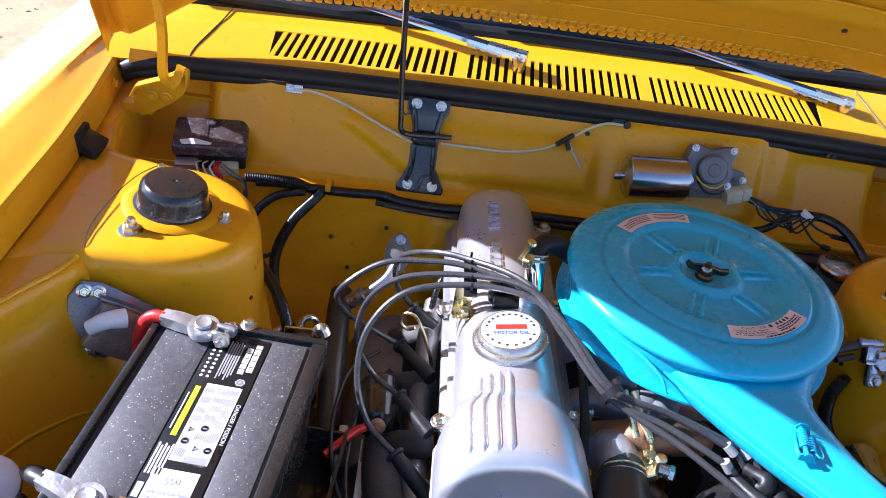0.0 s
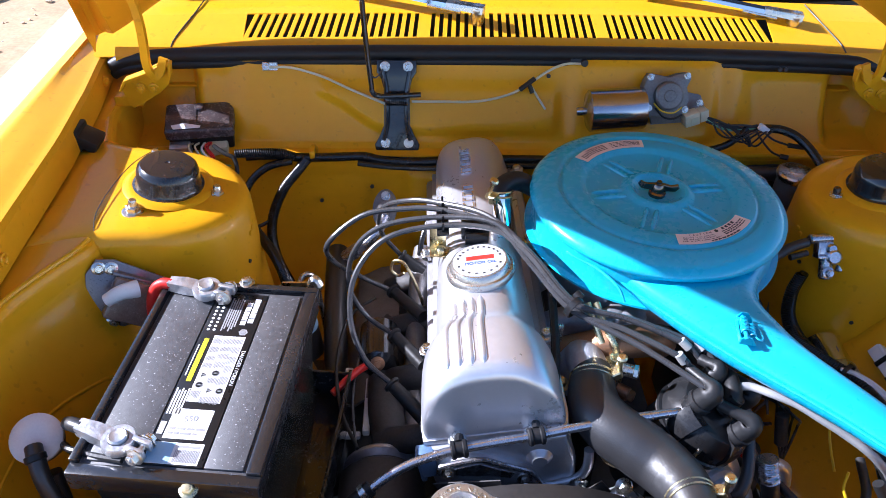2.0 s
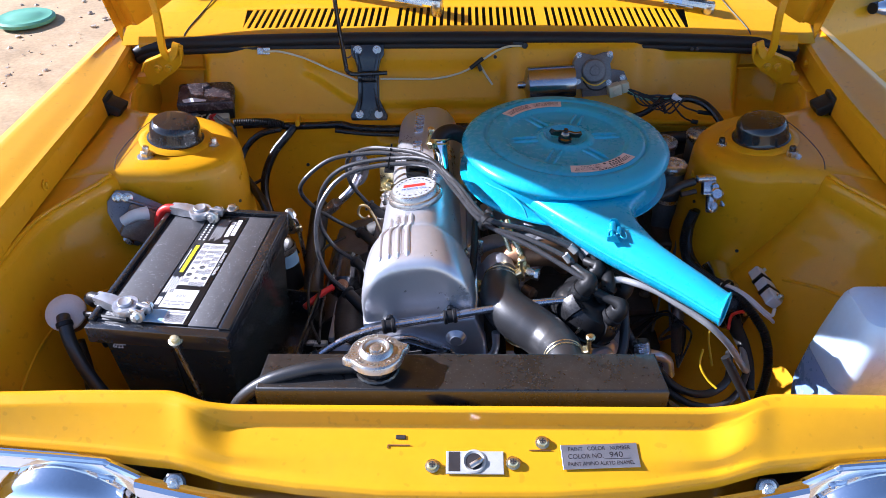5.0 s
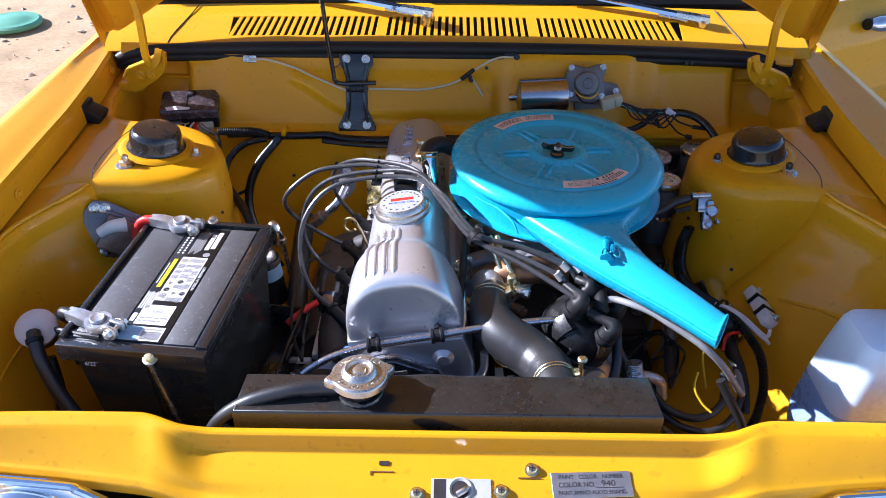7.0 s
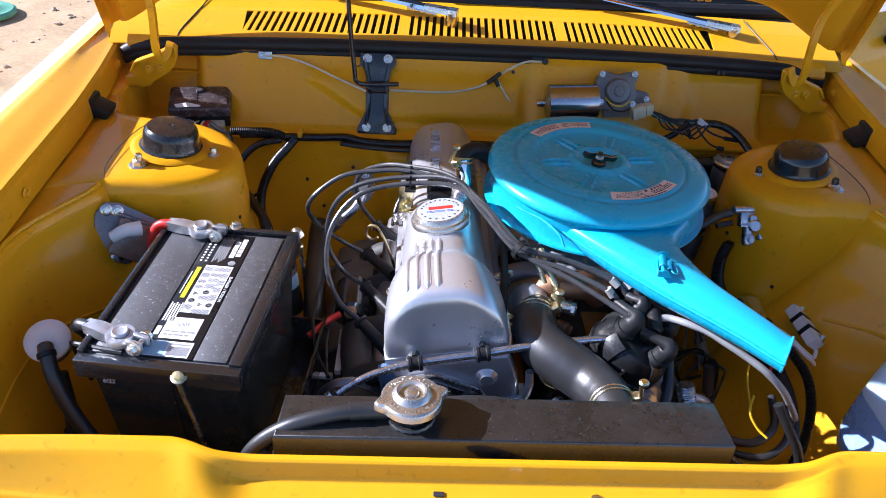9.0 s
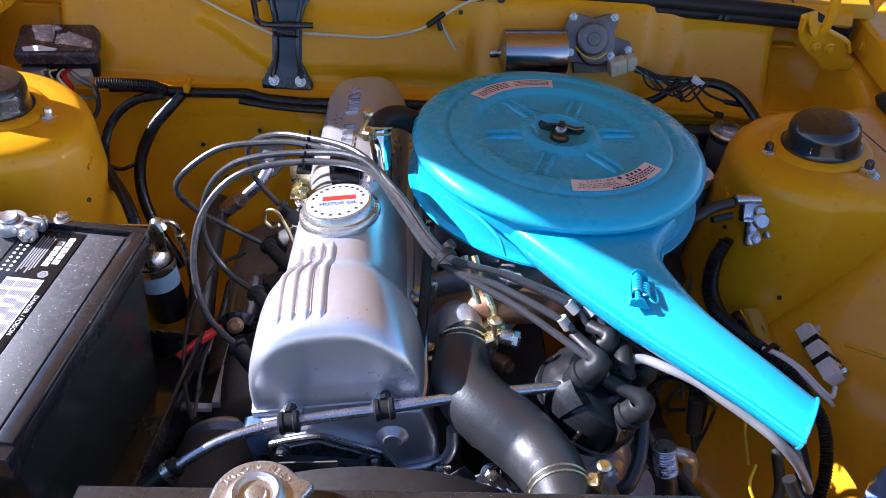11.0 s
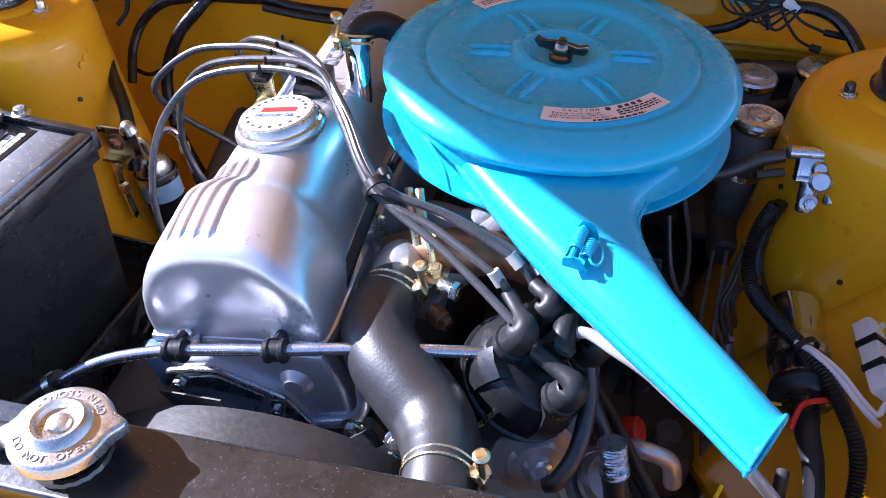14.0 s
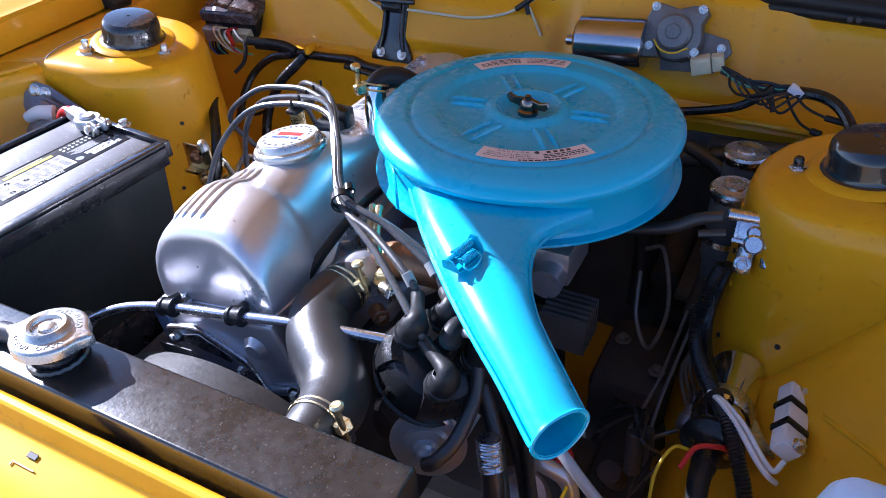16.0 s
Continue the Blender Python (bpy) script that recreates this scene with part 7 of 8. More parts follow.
part("pushrod_boot", merge(cyl((0.43, 1.01, 0.60), (0, -1, 0.1), 0.026, 0.06, 20, 0.006), cyl((0.36, 1.01, 0.585), (0, -1, 0.1), 0.024, 0.05, 20, 0.006)), RUBBER, mc)
part("brake_pipe", tube([(0.30, 0.80, 0.72), (0.315, 0.83, 0.70), (0.335, 0.80, 0.64), (0.33, 0.74, 0.62), (0.31, 0.74, 0.66), (0.30, 0.78, 0.70)], 0.0028, 8), GREYPIPE, mc)
part("brake_pipe", tube([(0.36, 0.79, 0.65), (0.355, 0.74, 0.62), (0.35, 0.70, 0.60), (0.335, 0.66, 0.56)], 0.0022, 8), GREYPIPE, mc)
part("brake_pipe", tube([(0.372, 0.78, 0.66), (0.366, 0.72, 0.63), (0.362, 0.68, 0.61), (0.36, 0.64, 0.58)], 0.0022, 8), GREYPIPE, mc)

# black hoses bunched here to darken the bulkhead where deep shade lies
part("bay_fill_hose", tube([(0.30, 0.985, 0.765), (0.335, 0.965, 0.758), (0.372, 0.955, 0.742), (0.42, 0.96, 0.745), (0.47, 0.975, 0.75)], 0.009, 12), HOSE, mc)
part("bay_fill_hose", tube([(0.16, 1.005, 0.745), (0.23, 0.995, 0.735), (0.31, 0.99, 0.745), (0.40, 1.0, 0.77), (0.50, 1.0, 0.765)], 0.012, 12), HOSE, mc)
part("bay_fill_hose", tube([(0.255, 0.90, 0.77), (0.262, 0.92, 0.70), (0.27, 0.94, 0.62), (0.27, 0.93, 0.52)], 0.016, 12), HOSE, mc)
part("bay_fill_hose", tube([(0.405, 0.80, 0.74), (0.402, 0.83, 0.69), (0.395, 0.85, 0.62), (0.385, 0.84, 0.52)], 0.012, 12), HOSE, mc)

# throttle and vacuum bracket on the tower
tb = thing("linkage_bracket", "zinc-plated bracket with cable ends on the strut tower", "bracket", (0.42, 0.74, 0.80))
LM = Matrix.Translation((0.418, 0.731, 0.807)) @ Matrix(((1, 0, 0), (0, 0.5, -0.866), (0, 0.866, 0.5))).to_4x4()
part("plate", moved(merge(prism([(-0.020, 0.020), (0.016, 0.021), (0.038, 0.011), (0.051, -0.005), (0.055, -0.020), (0.050, -0.027), (0.043, -0.024), (0.037, -0.013), (0.026, -0.003), (0.010, 0.002), (-0.020, 0.002)], -0.0015, 0.0015, 0.0007), box(-0.022, 0.024, -0.002, 0.002, -0.012, 0.006, 0.0007), box(-0.021, -0.018, 0.0, 0.020, -0.012, 0.003, 0.0007)), LM), SATIN, tb, "bent zinc-plated plate")
for x, y, r in ((-0.002, 0.011, 0.0078), (0.035, 0.000, 0.0068), (0.046, -0.015, 0.0072)):
    part("screw", moved(merge(lathe([(r, 0), (r, 0.0018), (r * 0.7, 0.0048), (0, 0.0052)], 18), box(-0.0048, 0.0048, -0.0008, 0.0008, 0.0050, 0.0060), box(-0.0008, 0.0008, -0.0048, 0.0048, 0.0050, 0.0060)), LM @ Matrix.Translation((x, y, 0.0015))), SATIN, tb)
part("screw_hole", moved(lathe([(0.003, 0.0014), (0.003, 0.0018), (0, 0.0018)], 12), LM @ Matrix.Translation((0.018, 0.009, 0))), INK, tb)
part("valve_body", moved(merge(cyl((-0.006, 0.002, -0.004), (0, -1, 0), 0.0088, 0.034, 16, 0.002), cyl((0.014, 0.0, -0.006), (0.1, -1, 0), 0.0072, 0.022, 16, 0.002), cyl((-0.032, 0.024, -0.004), (1, 0.05, 0), 0.0070, 0.056, 16, 0.002), lathe([(0.0105, -0.004), (0.0105, 0.007), (0.008, 0.009), (0, 0.009)], 18)), LM), SATIN, tb)
part("stop_screw", moved(merge(hex_bolt(0.0058, 0.005), cyl((0, 0, -0.012), (0, 0, 1), 0.003, 0.02, 10)), LM @ Matrix.Translation((-0.006, -0.022, 0.005))), SATIN, tb)
part("hose", tube([(0.383, 0.742, 0.824), (0.360, 0.738, 0.818), (0.335, 0.730, 0.806), (0.300, 0.728, 0.796), (0.26, 0.735, 0.792)], 0.0068, 12), HOSE, tb)
part("hose", tube([(0.388, 0.742, 0.805), (0.372, 0.738, 0.803), (0.362, 0.735, 0.802)], 0.0045, 10), HOSE, tb)

# ---- coil, ballast resistor and wiring on the inner wing ----
coil = thing("ignition_coil", "chromed ignition coil with black cap in a strap", "ignition coil", (0.435, 0.60, 0.62))
KM = aim((0.433, 0.700, 0.667), (-0.04, -1.0, 0.03))
part("can", moved(lathe([(0, 0), (0.022, 0.0), (0.0275, 0.005), (0.0275, 0.105), (0.029, 0.108), (0.029, 0.112), (0.027, 0.114), (0, 0.114)], 40), KM), CHROME, coil, "mirror-bright coil can")
part("strap", moved(lathe([(0.0285, 0.060), (0.0295, 0.062), (0.0295, 0.080), (0.0285, 0.082)], 40, cap=False), KM), STEEL, coil)
part("cap", moved(lathe([(0.030, 0.112), (0.031, 0.118), (0.027, 0.124), (0.014, 0.130), (0.012, 0.150), (0.0, 0.151)], 32), KM), PLASTIC, coil, "black coil cap")
part("terminal", moved(merge(cyl((0.018, 0.010, 0.120), (0, 0, 1), 0.003, 0.014, 10), moved(hex_bolt(0.006, 0.004), Matrix.Translation((0.018, 0.010, 0.122)))), KM), BRASS, coil)
part("boot", moved(tube([(0, 0, 0.140), (0.0, 0.0, 0.165), (0.004, -0.006, 0.19), (0.006, -0.02, 0.22), (0.004, -0.04, 0.25)], lambda t: 0.012 - 0.005 * t, 14), KM), RUBBER, coil)
part("wire", moved(tube([(0.018, 0.010, 0.128), (0.008, 0.022, 0.14), (-0.010, 0.022, 0.15), (-0.018, 0.010, 0.17)], 0.0026, 8), KM), RED, coil, "red wire")
part("wire", moved(tube([(-0.018, -0.008, 0.128), (-0.032, -0.006, 0.135), (-0.040, -0.02, 0.16), (-0.036, -0.05, 0.19)], 0.0018, 8), KM), YELWIRE, coil, "yellow wire")
part("bracket", box(0.455, 0.50, 0.60, 0.65, 0.655, 0.66), STEEL, coil)

rs = thing("ballast_resistor", "white ceramic ballast resistor in black clips", "resistor", (0.50, 0.61, 0.68))
ra, rb2 = Vector((0.487, 0.666, 0.698)), Vector((0.491, 0.568, 0.697))
RM = Matrix.Translation((ra + rb2) / 2) @ (rb2 - ra).to_track_quat("Y", "Z").to_matrix().to_4x4() @ Matrix.Rotation(radians(-35), 4, "Y")
part("body", moved(merge(box(-0.011, 0.011, -0.041, 0.041, -0.009, 0.009, 0.002), *[box(-0.012, 0.012, y - 0.010, y + 0.010, 0.006, 0.0115, 0.0015) for y in (-0.028, 0.0, 0.028)]), RM), CERAMIC, rs)
for y in (-0.014, 0.014):
    part("clip", moved(box(-0.013, 0.013, y - 0.0035, y + 0.0035, -0.010, 0.0125, 0.001), RM), PLASTIC, rs)
for y in (-0.034, 0.034):
    part("terminal_screw", moved(moved(hex_bolt(0.005, 0.005), Matrix.Translation((-0.004, y, 0.010))), RM), STEEL, rs)
part("wire", tube([(0.492, 0.572, 0.690), (0.485, 0.562, 0.684), (0.472, 0.570, 0.690), (0.452, 0.588, 0.702), (0.430, 0.604, 0.708), (0.415, 0.615, 0.705)], 0.0028, 8), CERAMIC, rs, "white wire")
part("wire", tube([(0.490, 0.560, 0.672), (0.482, 0.556, 0.682), (0.470, 0.562, 0.690), (0.448, 0.582, 0.703), (0.428, 0.600, 0.710), (0.414, 0.612, 0.708)], 0.0028, 8), CERAMIC, rs, "white wire")

hr = thing("wiring_harness", "black ribbed wiring conduit down the inner wing", "wiring harness", (0.41, 0.66, 0.66))
part("conduit", sleeve([(0.392, 0.742, 0.765), (0.384, 0.738, 0.735), (0.380, 0.720, 0.705), (0.386, 0.690, 0.690), (0.402, 0.650, 0.695), (0.420, 0.615, 0.702), (0.438, 0.585, 0.700), (0.455, 0.555, 0.688), (0.468, 0.530, 0.670), (0.470, 0.500, 0.640), (0.455, 0.465, 0.610), (0.42, 0.42, 0.595), (0.38, 0.38, 0.60)], 0.0078), PLASTIC, hr)
part("cable", tube([(0.398, 0.745, 0.765), (0.392, 0.742, 0.73), (0.390, 0.722, 0.70), (0.398, 0.69, 0.686), (0.412, 0.65, 0.688), (0.430, 0.61, 0.692)], 0.0068, 10), TAPE, hr)
part("cable_tie", moved(lathe([(0.013, -0.003), (0.0145, -0.003), (0.0145, 0.003), (0.013, 0.003)], 16, cap=False), aim((0.424, 0.612, 0.700), (0.5, -0.85, 0))), PLASTIC, hr)
for k in range(4):
    part("wire", tube([(0.30, 0.70 - 0.02 * k, 0.56), (0.325 + 0.008 * k, 0.66, 0.60), (0.345 + 0.006 * k, 0.62 - 0.012 * k, 0.640), (0.352 + 0.010 * k, 0.60, 0.60), (0.36, 0.57, 0.56)], 0.0020, 7), WIRE if k % 2 else RUBBER, hr)
part("connector", merge(cyl((0.352, 0.60, 0.63), (0.1, -0.3, -0.9), 0.009, 0.05, 12, 0.002), cyl((0.362, 0.615, 0.625), (0.1, -0.3, -0.9), 0.008, 0.045, 12, 0.002)), GREASE, hr)
fl = thing("wiring_loop", "black hose loops with a thin yellow wire by the radiator", "wiring", (0.38, 0.36, 0.62))
cable(fl, [(0.235, 0.56, 0.665), (0.255, 0.530, 0.662), (0.287, 0.468, 0.660), (0.312, 0.428, 0.658), (0.350, 0.418, 0.658), (0.388, 0.446, 0.660), (0.405, 0.500, 0.662)], 0.0058, HOSE, 12)
cable(fl, [(0.225, 0.545, 0.655), (0.262, 0.498, 0.650), (0.292, 0.448, 0.648), (0.322, 0.412, 0.646), (0.362, 0.402, 0.648), (0.398, 0.425, 0.652), (0.425, 0.470, 0.655)], 0.0052, HOSE, 12)
cable(fl, [(0.360, 0.415, 0.735), (0.378, 0.402, 0.705), (0.395, 0.392, 0.675), (0.405, 0.388, 0.645), (0.408, 0.385, 0.61)], 0.0065, RUBBER, 12)
cable(fl, [(0.333, 0.43, 0.735), (0.330, 0.42, 0.715), (0.340, 0.408, 0.698), (0.352, 0.398, 0.69)], 0.0016, YELWIRE, 6, "wire")
part("splice", cyl((0.374, 0.372, 0.665), (0.05, -0.1, -1), 0.006, 0.03, 12, 0.001), CERAMIC, fl)

# fuel pump area, red cap and metal parts low in front of the carburettor
fp = thing("fuel_pump", "cast fuel pump with red cap and braided hose", "fuel pump", (0.25, 0.5, 0.58))
part("body", merge(cyl((0.25, 0.52, 0.545), (0.3, -0.3, 0.9), 0.036, 0.03, 28, 0.006), cyl((0.26, 0.51, 0.575), (0.3, -0.3, 0.9), 0.028, 0.02, 28, 0.005)), ALU_DULL, fp)
cap = part("red_cap", moved(lathe([(0.014, 0), (0.0145, 0.003), (0.0145, 0.018), (0.012, 0.021), (0, 0.0215)], 24), aim((0.275, 0.560, 0.592), (0.85, -0.1, 0.5))), RED, fp, "red plastic cap")
for k in range(12):
    part("grip_rib", moved(box(0.0138, 0.0153, -0.0014, 0.0014, 0.003, 0.017, 0.0005, 1), aim((0.275, 0.560, 0.592), (0.85, -0.1, 0.5)) @ Matrix.Rotation(radians(30 * k), 4, "Z")), RED, cap)
part("collar", moved(lathe([(0.016, -0.020), (0.0175, -0.016), (0.0175, -0.003), (0.015, 0.0)], 24), aim((0.275, 0.560, 0.592), (0.85, -0.1, 0.5))), PLASTIC, fp)
part("pressure_hose", tube([(0.252, 0.452, 0.722), (0.256, 0.446, 0.704), (0.262, 0.438, 0.680), (0.266, 0.428, 0.650), (0.268, 0.420, 0.61)], 0.0108, 14), HOSE, fp)
part("braided_hose", tube([(0.251, 0.454, 0.728), (0.254, 0.449, 0.714), (0.258, 0.444, 0.700)], lambda t: 0.0118 + 0.0006 * math.sin(60 * t), 16, 16), SATIN, fp, "braided steel hose end")
part("elbow", tube([(0.262, 0.51, 0.610), (0.275, 0.505, 0.648), (0.290, 0.500, 0.656), (0.312, 0.500, 0.645), (0.320, 0.498, 0.615)], 0.0085, 14), ALU, fp)
part("hose", tube([(0.215, 0.505, 0.745), (0.235, 0.490, 0.72), (0.255, 0.465, 0.69), (0.275, 0.43, 0.66), (0.29, 0.40, 0.64)], 0.0078, 12), HOSE, fp)
part("tag", moved(box(-0.017, 0.017, -0.001, 0.001, -0.016, 0.016, 0.0008), Matrix.Translation((0.210, 0.474, 0.714)) @ Matrix.Rotation(radians(-35), 4, "X") @ Matrix.Rotation(radians(18), 4, "Y")), SLEEVE, fp, "pale plate")
part("teal_plug", cyl((0.178, 0.462, 0.714), (0.2, -0.5, 0.8), 0.006, 0.012, 12, 0.001), GREEN, fp)
lower = thing("steering_box", "grimy steering linkage low in the bay", "steering box", (0.3, 0.75, 0.4))
part("housing", merge(box(0.26, 0.36, 0.72, 0.86, 0.42, 0.56, 0.02), cyl((0.31, 0.9, 0.6), (0, 1, 0.2), 0.02, 0.15, 16), box(0.24, 0.30, 0.60, 0.68, 0.44, 0.50, 0.01)), GREASE, lower)
part("arm", merge(tube([(0.30, 0.72, 0.47), (0.28, 0.64, 0.43), (0.27, 0.55, 0.40)], 0.018, 10), tube([(0.33, 0.60, 0.55), (0.335, 0.64, 0.49), (0.33, 0.70, 0.45)], 0.014, 10)), GREASE, lower)
BV = aim((0.392, 0.700, 0.548), (0.10, 0.80, 0.42))
valve = part("brake_valve", moved(merge(lathe([(0, -0.004), (0.010, -0.003), (0.0125, 0.0), (0.0125, 0.014), (0.010, 0.016), (0.010, 0.030), (0.014, 0.032), (0.014, 0.058), (0.008, 0.062), (0, 0.063)], 24), box(-0.020, -0.008, -0.008, 0.008, 0.020, 0.050, 0.003)), BV), ALU_DULL, lower, "grey cast valve with pipe unions")
for k in range(4):
    part("pipe", tube([(0.386 + 0.006 * k, 0.716 + 0.006 * k, 0.570), (0.372 + 0.004 * k, 0.735, 0.605 + 0.008 * k), (0.382 + 0.006 * k, 0.765, 0.640), (0.395, 0.80 + 0.01 * k, 0.70)], 0.0026, 8), GREYPIPE, valve)
part("pipe", tube([(0.385, 0.690, 0.552), (0.360, 0.672, 0.545), (0.345, 0.640, 0.560), (0.352, 0.615, 0.590)], 0.0028, 8), GREYPIPE, valve)
part("rail", merge(box(0.295, 0.372, 0.60, 1.00, 0.40, 0.50, 0.02), box(0.30, 0.36, 0.90, 1.00, 0.46, 0.54, 0.015)), GREASE, lower)
part("bolt", moved(hex_bolt(0.009, 0.006), aim((0.332, 0.955, 0.54), (0, -0.3, 1))), GREYPIPE, lower)
for p in ((0.285, 0.80, 0.565), (0.34, 0.76, 0.565)):
    part("bolt", moved(hex_bolt(0.007, 0.006), aim(p, (0, 0, 1))), GREYPIPE, lower)

# ---- washer bottle ----
wb = thing("washer_bottle", "milky white plastic washer bottle with round filler", "washer bottle", (0.60, 0.44, 0.60))
def rr(hx, hy, z, r=0.022, n=6, cx=0.594, cy=0.414):
    pts = []
    for qx, qy, a0 in ((1, 1, 0), (-1, 1, 90), (-1, -1, 180), (1, -1, 270)):
        for k in range(n + 1):
            a = radians(a0 + 90 * k / n)
            pts.append((cx + qx * (hx - r) + r * math.cos(a), cy + qy * (hy - r) + r * math.sin(a), z))
    return pts
part("bottle", loft([rr(0.100, 0.055, 0.720), rr(0.096, 0.054, 0.75), rr(0.088, 0.050, 0.802), rr(0.085, 0.047, 0.820), rr(0.080, 0.042, 0.829, 0.018), rr(0.068, 0.032, 0.833, 0.015)]), MILKY, wb)
part("fluid", loft([rr(0.090, 0.045, 0.615), rr(0.103, 0.054, 0.625), rr(0.106, 0.057, 0.66), rr(0.1005, 0.0553, 0.7198)]), FLUID, wb, "blue fluid in the lower half")
part("filler", moved(lathe([(0.024, 0), (0.024, 0.008), (0.028, 0.010), (0.029, 0.014), (0.026, 0.017), (0.018, 0.0165), (0.016, 0.010), (0, 0.009)], 36), Matrix.Translation((0.586, 0.424, 0.830))), MILKY, wb)

# ---- vapour valve and hose by the battery ----
vv = thing("vapour_valve", "translucent round vapour valve with a black hose", "valve", (-0.565, 0.445, 0.78))
part("body", moved(lathe([(0.010, -0.03), (0.014, -0.012), (0.030, -0.008), (0.033, -0.004), (0.033, 0.002), (0.029, 0.006), (0.012, 0.010), (0, 0.0105)], 36), (aim((-0.564, 0.440, 0.790), (0.15, -0.5, 0.85)) @ Matrix.Diagonal((0.82, 0.82, 0.82, 1)))), CLOUDY, vv)
part("base", moved(lathe([(0.02, -0.05), (0.028, -0.03), (0.026, -0.012)], 28), (aim((-0.564, 0.440, 0.790), (0.15, -0.5, 0.85)) @ Matrix.Diagonal((0.82, 0.82, 0.82, 1)))), COPPER, vv)
part("hose", tube([(-0.560, 0.425, 0.795), (-0.553, 0.412, 0.790), (-0.545, 0.398, 0.770), (-0.530, 0.384, 0.735), (-0.505, 0.368, 0.700), (-0.47, 0.352, 0.675), (-0.43, 0.338, 0.665), (-0.38, 0.325, 0.672), (-0.30, 0.315, 0.69)], 0.0092, 14), HOSE, vv)
part("hose", tube([(-0.555, 0.43, 0.745), (-0.548, 0.415, 0.70), (-0.545, 0.40, 0.66), (-0.54, 0.39, 0.60)], 0.0085, 12), HOSE, vv)
part("clamp", moved(lathe([(0.0098, -0.004), (0.0112, -0.003), (0.0112, 0.003), (0.0098, 0.004)], 18, cap=False), aim((-0.5545, 0.414, 0.791), (0.3, -0.55, -0.5))), PLASTIC, vv)
part("wire_clamp", merge(cyl((-0.57, 0.385, 0.675), (1, -0.1, 0), 0.002, 0.03, 8), moved(lathe([(0.009, -0.004), (0.0105, -0.003), (0.0105, 0.003), (0.009, 0.004)], 16, cap=False), aim((-0.546, 0.402, 0.67), (0, -0.2, -1)))), PLASTIC, vv)

# ---- regulator on the inner wing ----
vr = thing("relay", "dark relay with a white cap on a steel strap", "relay", (-0.56, 0.68, 0.78))
STRAP = mat("grey_plated_strap", (0.20, 0.18, 0.19), 0.34, metal=0.55, var=0.25, scale=30, bump=0.06, bscale=150)
SMOKED = mat("smoked_brown_plastic", (0.20, 0.14, 0.11), 0.2, var=0.4, scale=35, coat=0.4, dust=0.3, dust_color=(0.3, 0.25, 0.2))
VX = Vector((0.82, 0.22, -0.53)).normalized()
VN = Vector((0.45, -0.82, 0.36)).normalized()
VY = VN.cross(VX).normalized()
VRM = Matrix.Translation((-0.540, 0.662, 0.806)) @ Matrix((VX, VY, VX.cross(VY))).transposed().to_4x4()
part("strap", moved(prism([(-0.046, 0.008), (-0.040, 0.030), (-0.020, 0.036), (0.050, 0.030), (0.056, 0.010), (0.040, -0.030), (0.020, -0.046), (-0.006, -0.048), (-0.020, -0.030), (-0.040, -0.008)], -0.004, 0.0, 0.001), VRM), STRAP, vr, "dark plated mounting strap")
part("body", moved(box(-0.014, 0.044, -0.036, 0.020, 0.0, 0.024, 0.005), VRM), SMOKED, vr, "smoked brown relay cover")
part("white_cap", moved(merge(tube([(-0.016, -0.012, 0.024), (-0.004, 0.004, 0.030), (0.014, 0.014, 0.028)], lambda t: 0.0085 + 0.003 * t, 14)), VRM), WHITE, vr, "white plastic cap")
part("rib", moved(box(-0.018, 0.050, 0.020, 0.024, 0.0, 0.016, 0.001), VRM), STRAP, vr)
for x, y in ((-0.034, 0.020), (-0.020, 0.024), (0.004, -0.042)):
    part("screw", moved(hex_bolt(0.0058, 0.004), VRM @ Matrix.Translation((x, y, 0.0))), STEEL, vr)
gb = thing("ground_strap", "plated terminal plate with wires behind the battery", "terminal", (-0.30, 0.72, 0.70))
part("plate", merge(box(-0.345, -0.295, 0.712, 0.716, 0.735, 0.775, 0.003), box(-0.34, -0.31, 0.70, 0.716, 0.735, 0.739)), BRASS, gb)
part("bolt", moved(hex_bolt(0.007, 0.006), aim((-0.322, 0.711, 0.757), (0, -1, 0.1))), COPPER, gb)
part("cable", tube([(-0.428, 0.875, 0.775), (-0.398, 0.835, 0.765), (-0.368, 0.800, 0.745), (-0.350, 0.77, 0.71), (-0.348, 0.755, 0.68)], 0.0080, 12), TAPE, gb)
part("lug", tube([(-0.305, 0.708, 0.770), (-0.298, 0.706, 0.785), (-0.292, 0.704, 0.776)], 0.007, 10), STEEL, gb)

# ---- front panel fittings ----
lp = thing("latch_plate", "white-plated hood latch plate with dark round hole", "hood latch", (0.006, 0.217, 0.762))
def sup_m(x, y):
    z = lerp_table([(0.186, 0.7425), (0.222, 0.755), (0.251, 0.7625)], y)
    return Matrix.Translation((x, y, z + 0.0008)) @ Matrix.Rotation(radians(16), 4, "X")
LM = sup_m(0.006, 0.2165)
part("plate", moved(merge(prism([(-0.033, -0.015), (0.035, -0.015), (0.035, 0.013), (-0.033, 0.013)], 0, 0.0016, 0.0006, 1), lathe([(0.013, 0.0014), (0.0145, 0.003), (0.0125, 0.004), (0.010, 0.002)], 28, cap=False)), LM), PALE, lp, "white-plated latch plate")
part("hole", moved(lathe([(0.0105, 0.0016), (0.0105, 0.0021), (0, 0.0021)], 28), LM @ Matrix.Translation((0.001, 0, 0))), INK, lp)
part("hole", moved(box(-0.030, -0.0165, -0.012, 0.012, 0.0014, 0.0019), LM), INK, lp)
part("latch_tongue", moved(tube([(-0.004, -0.006, 0.003), (0.004, -0.002, 0.005), (0.009, 0.002, 0.003)], 0.0035, 8), LM), STEEL, lp)
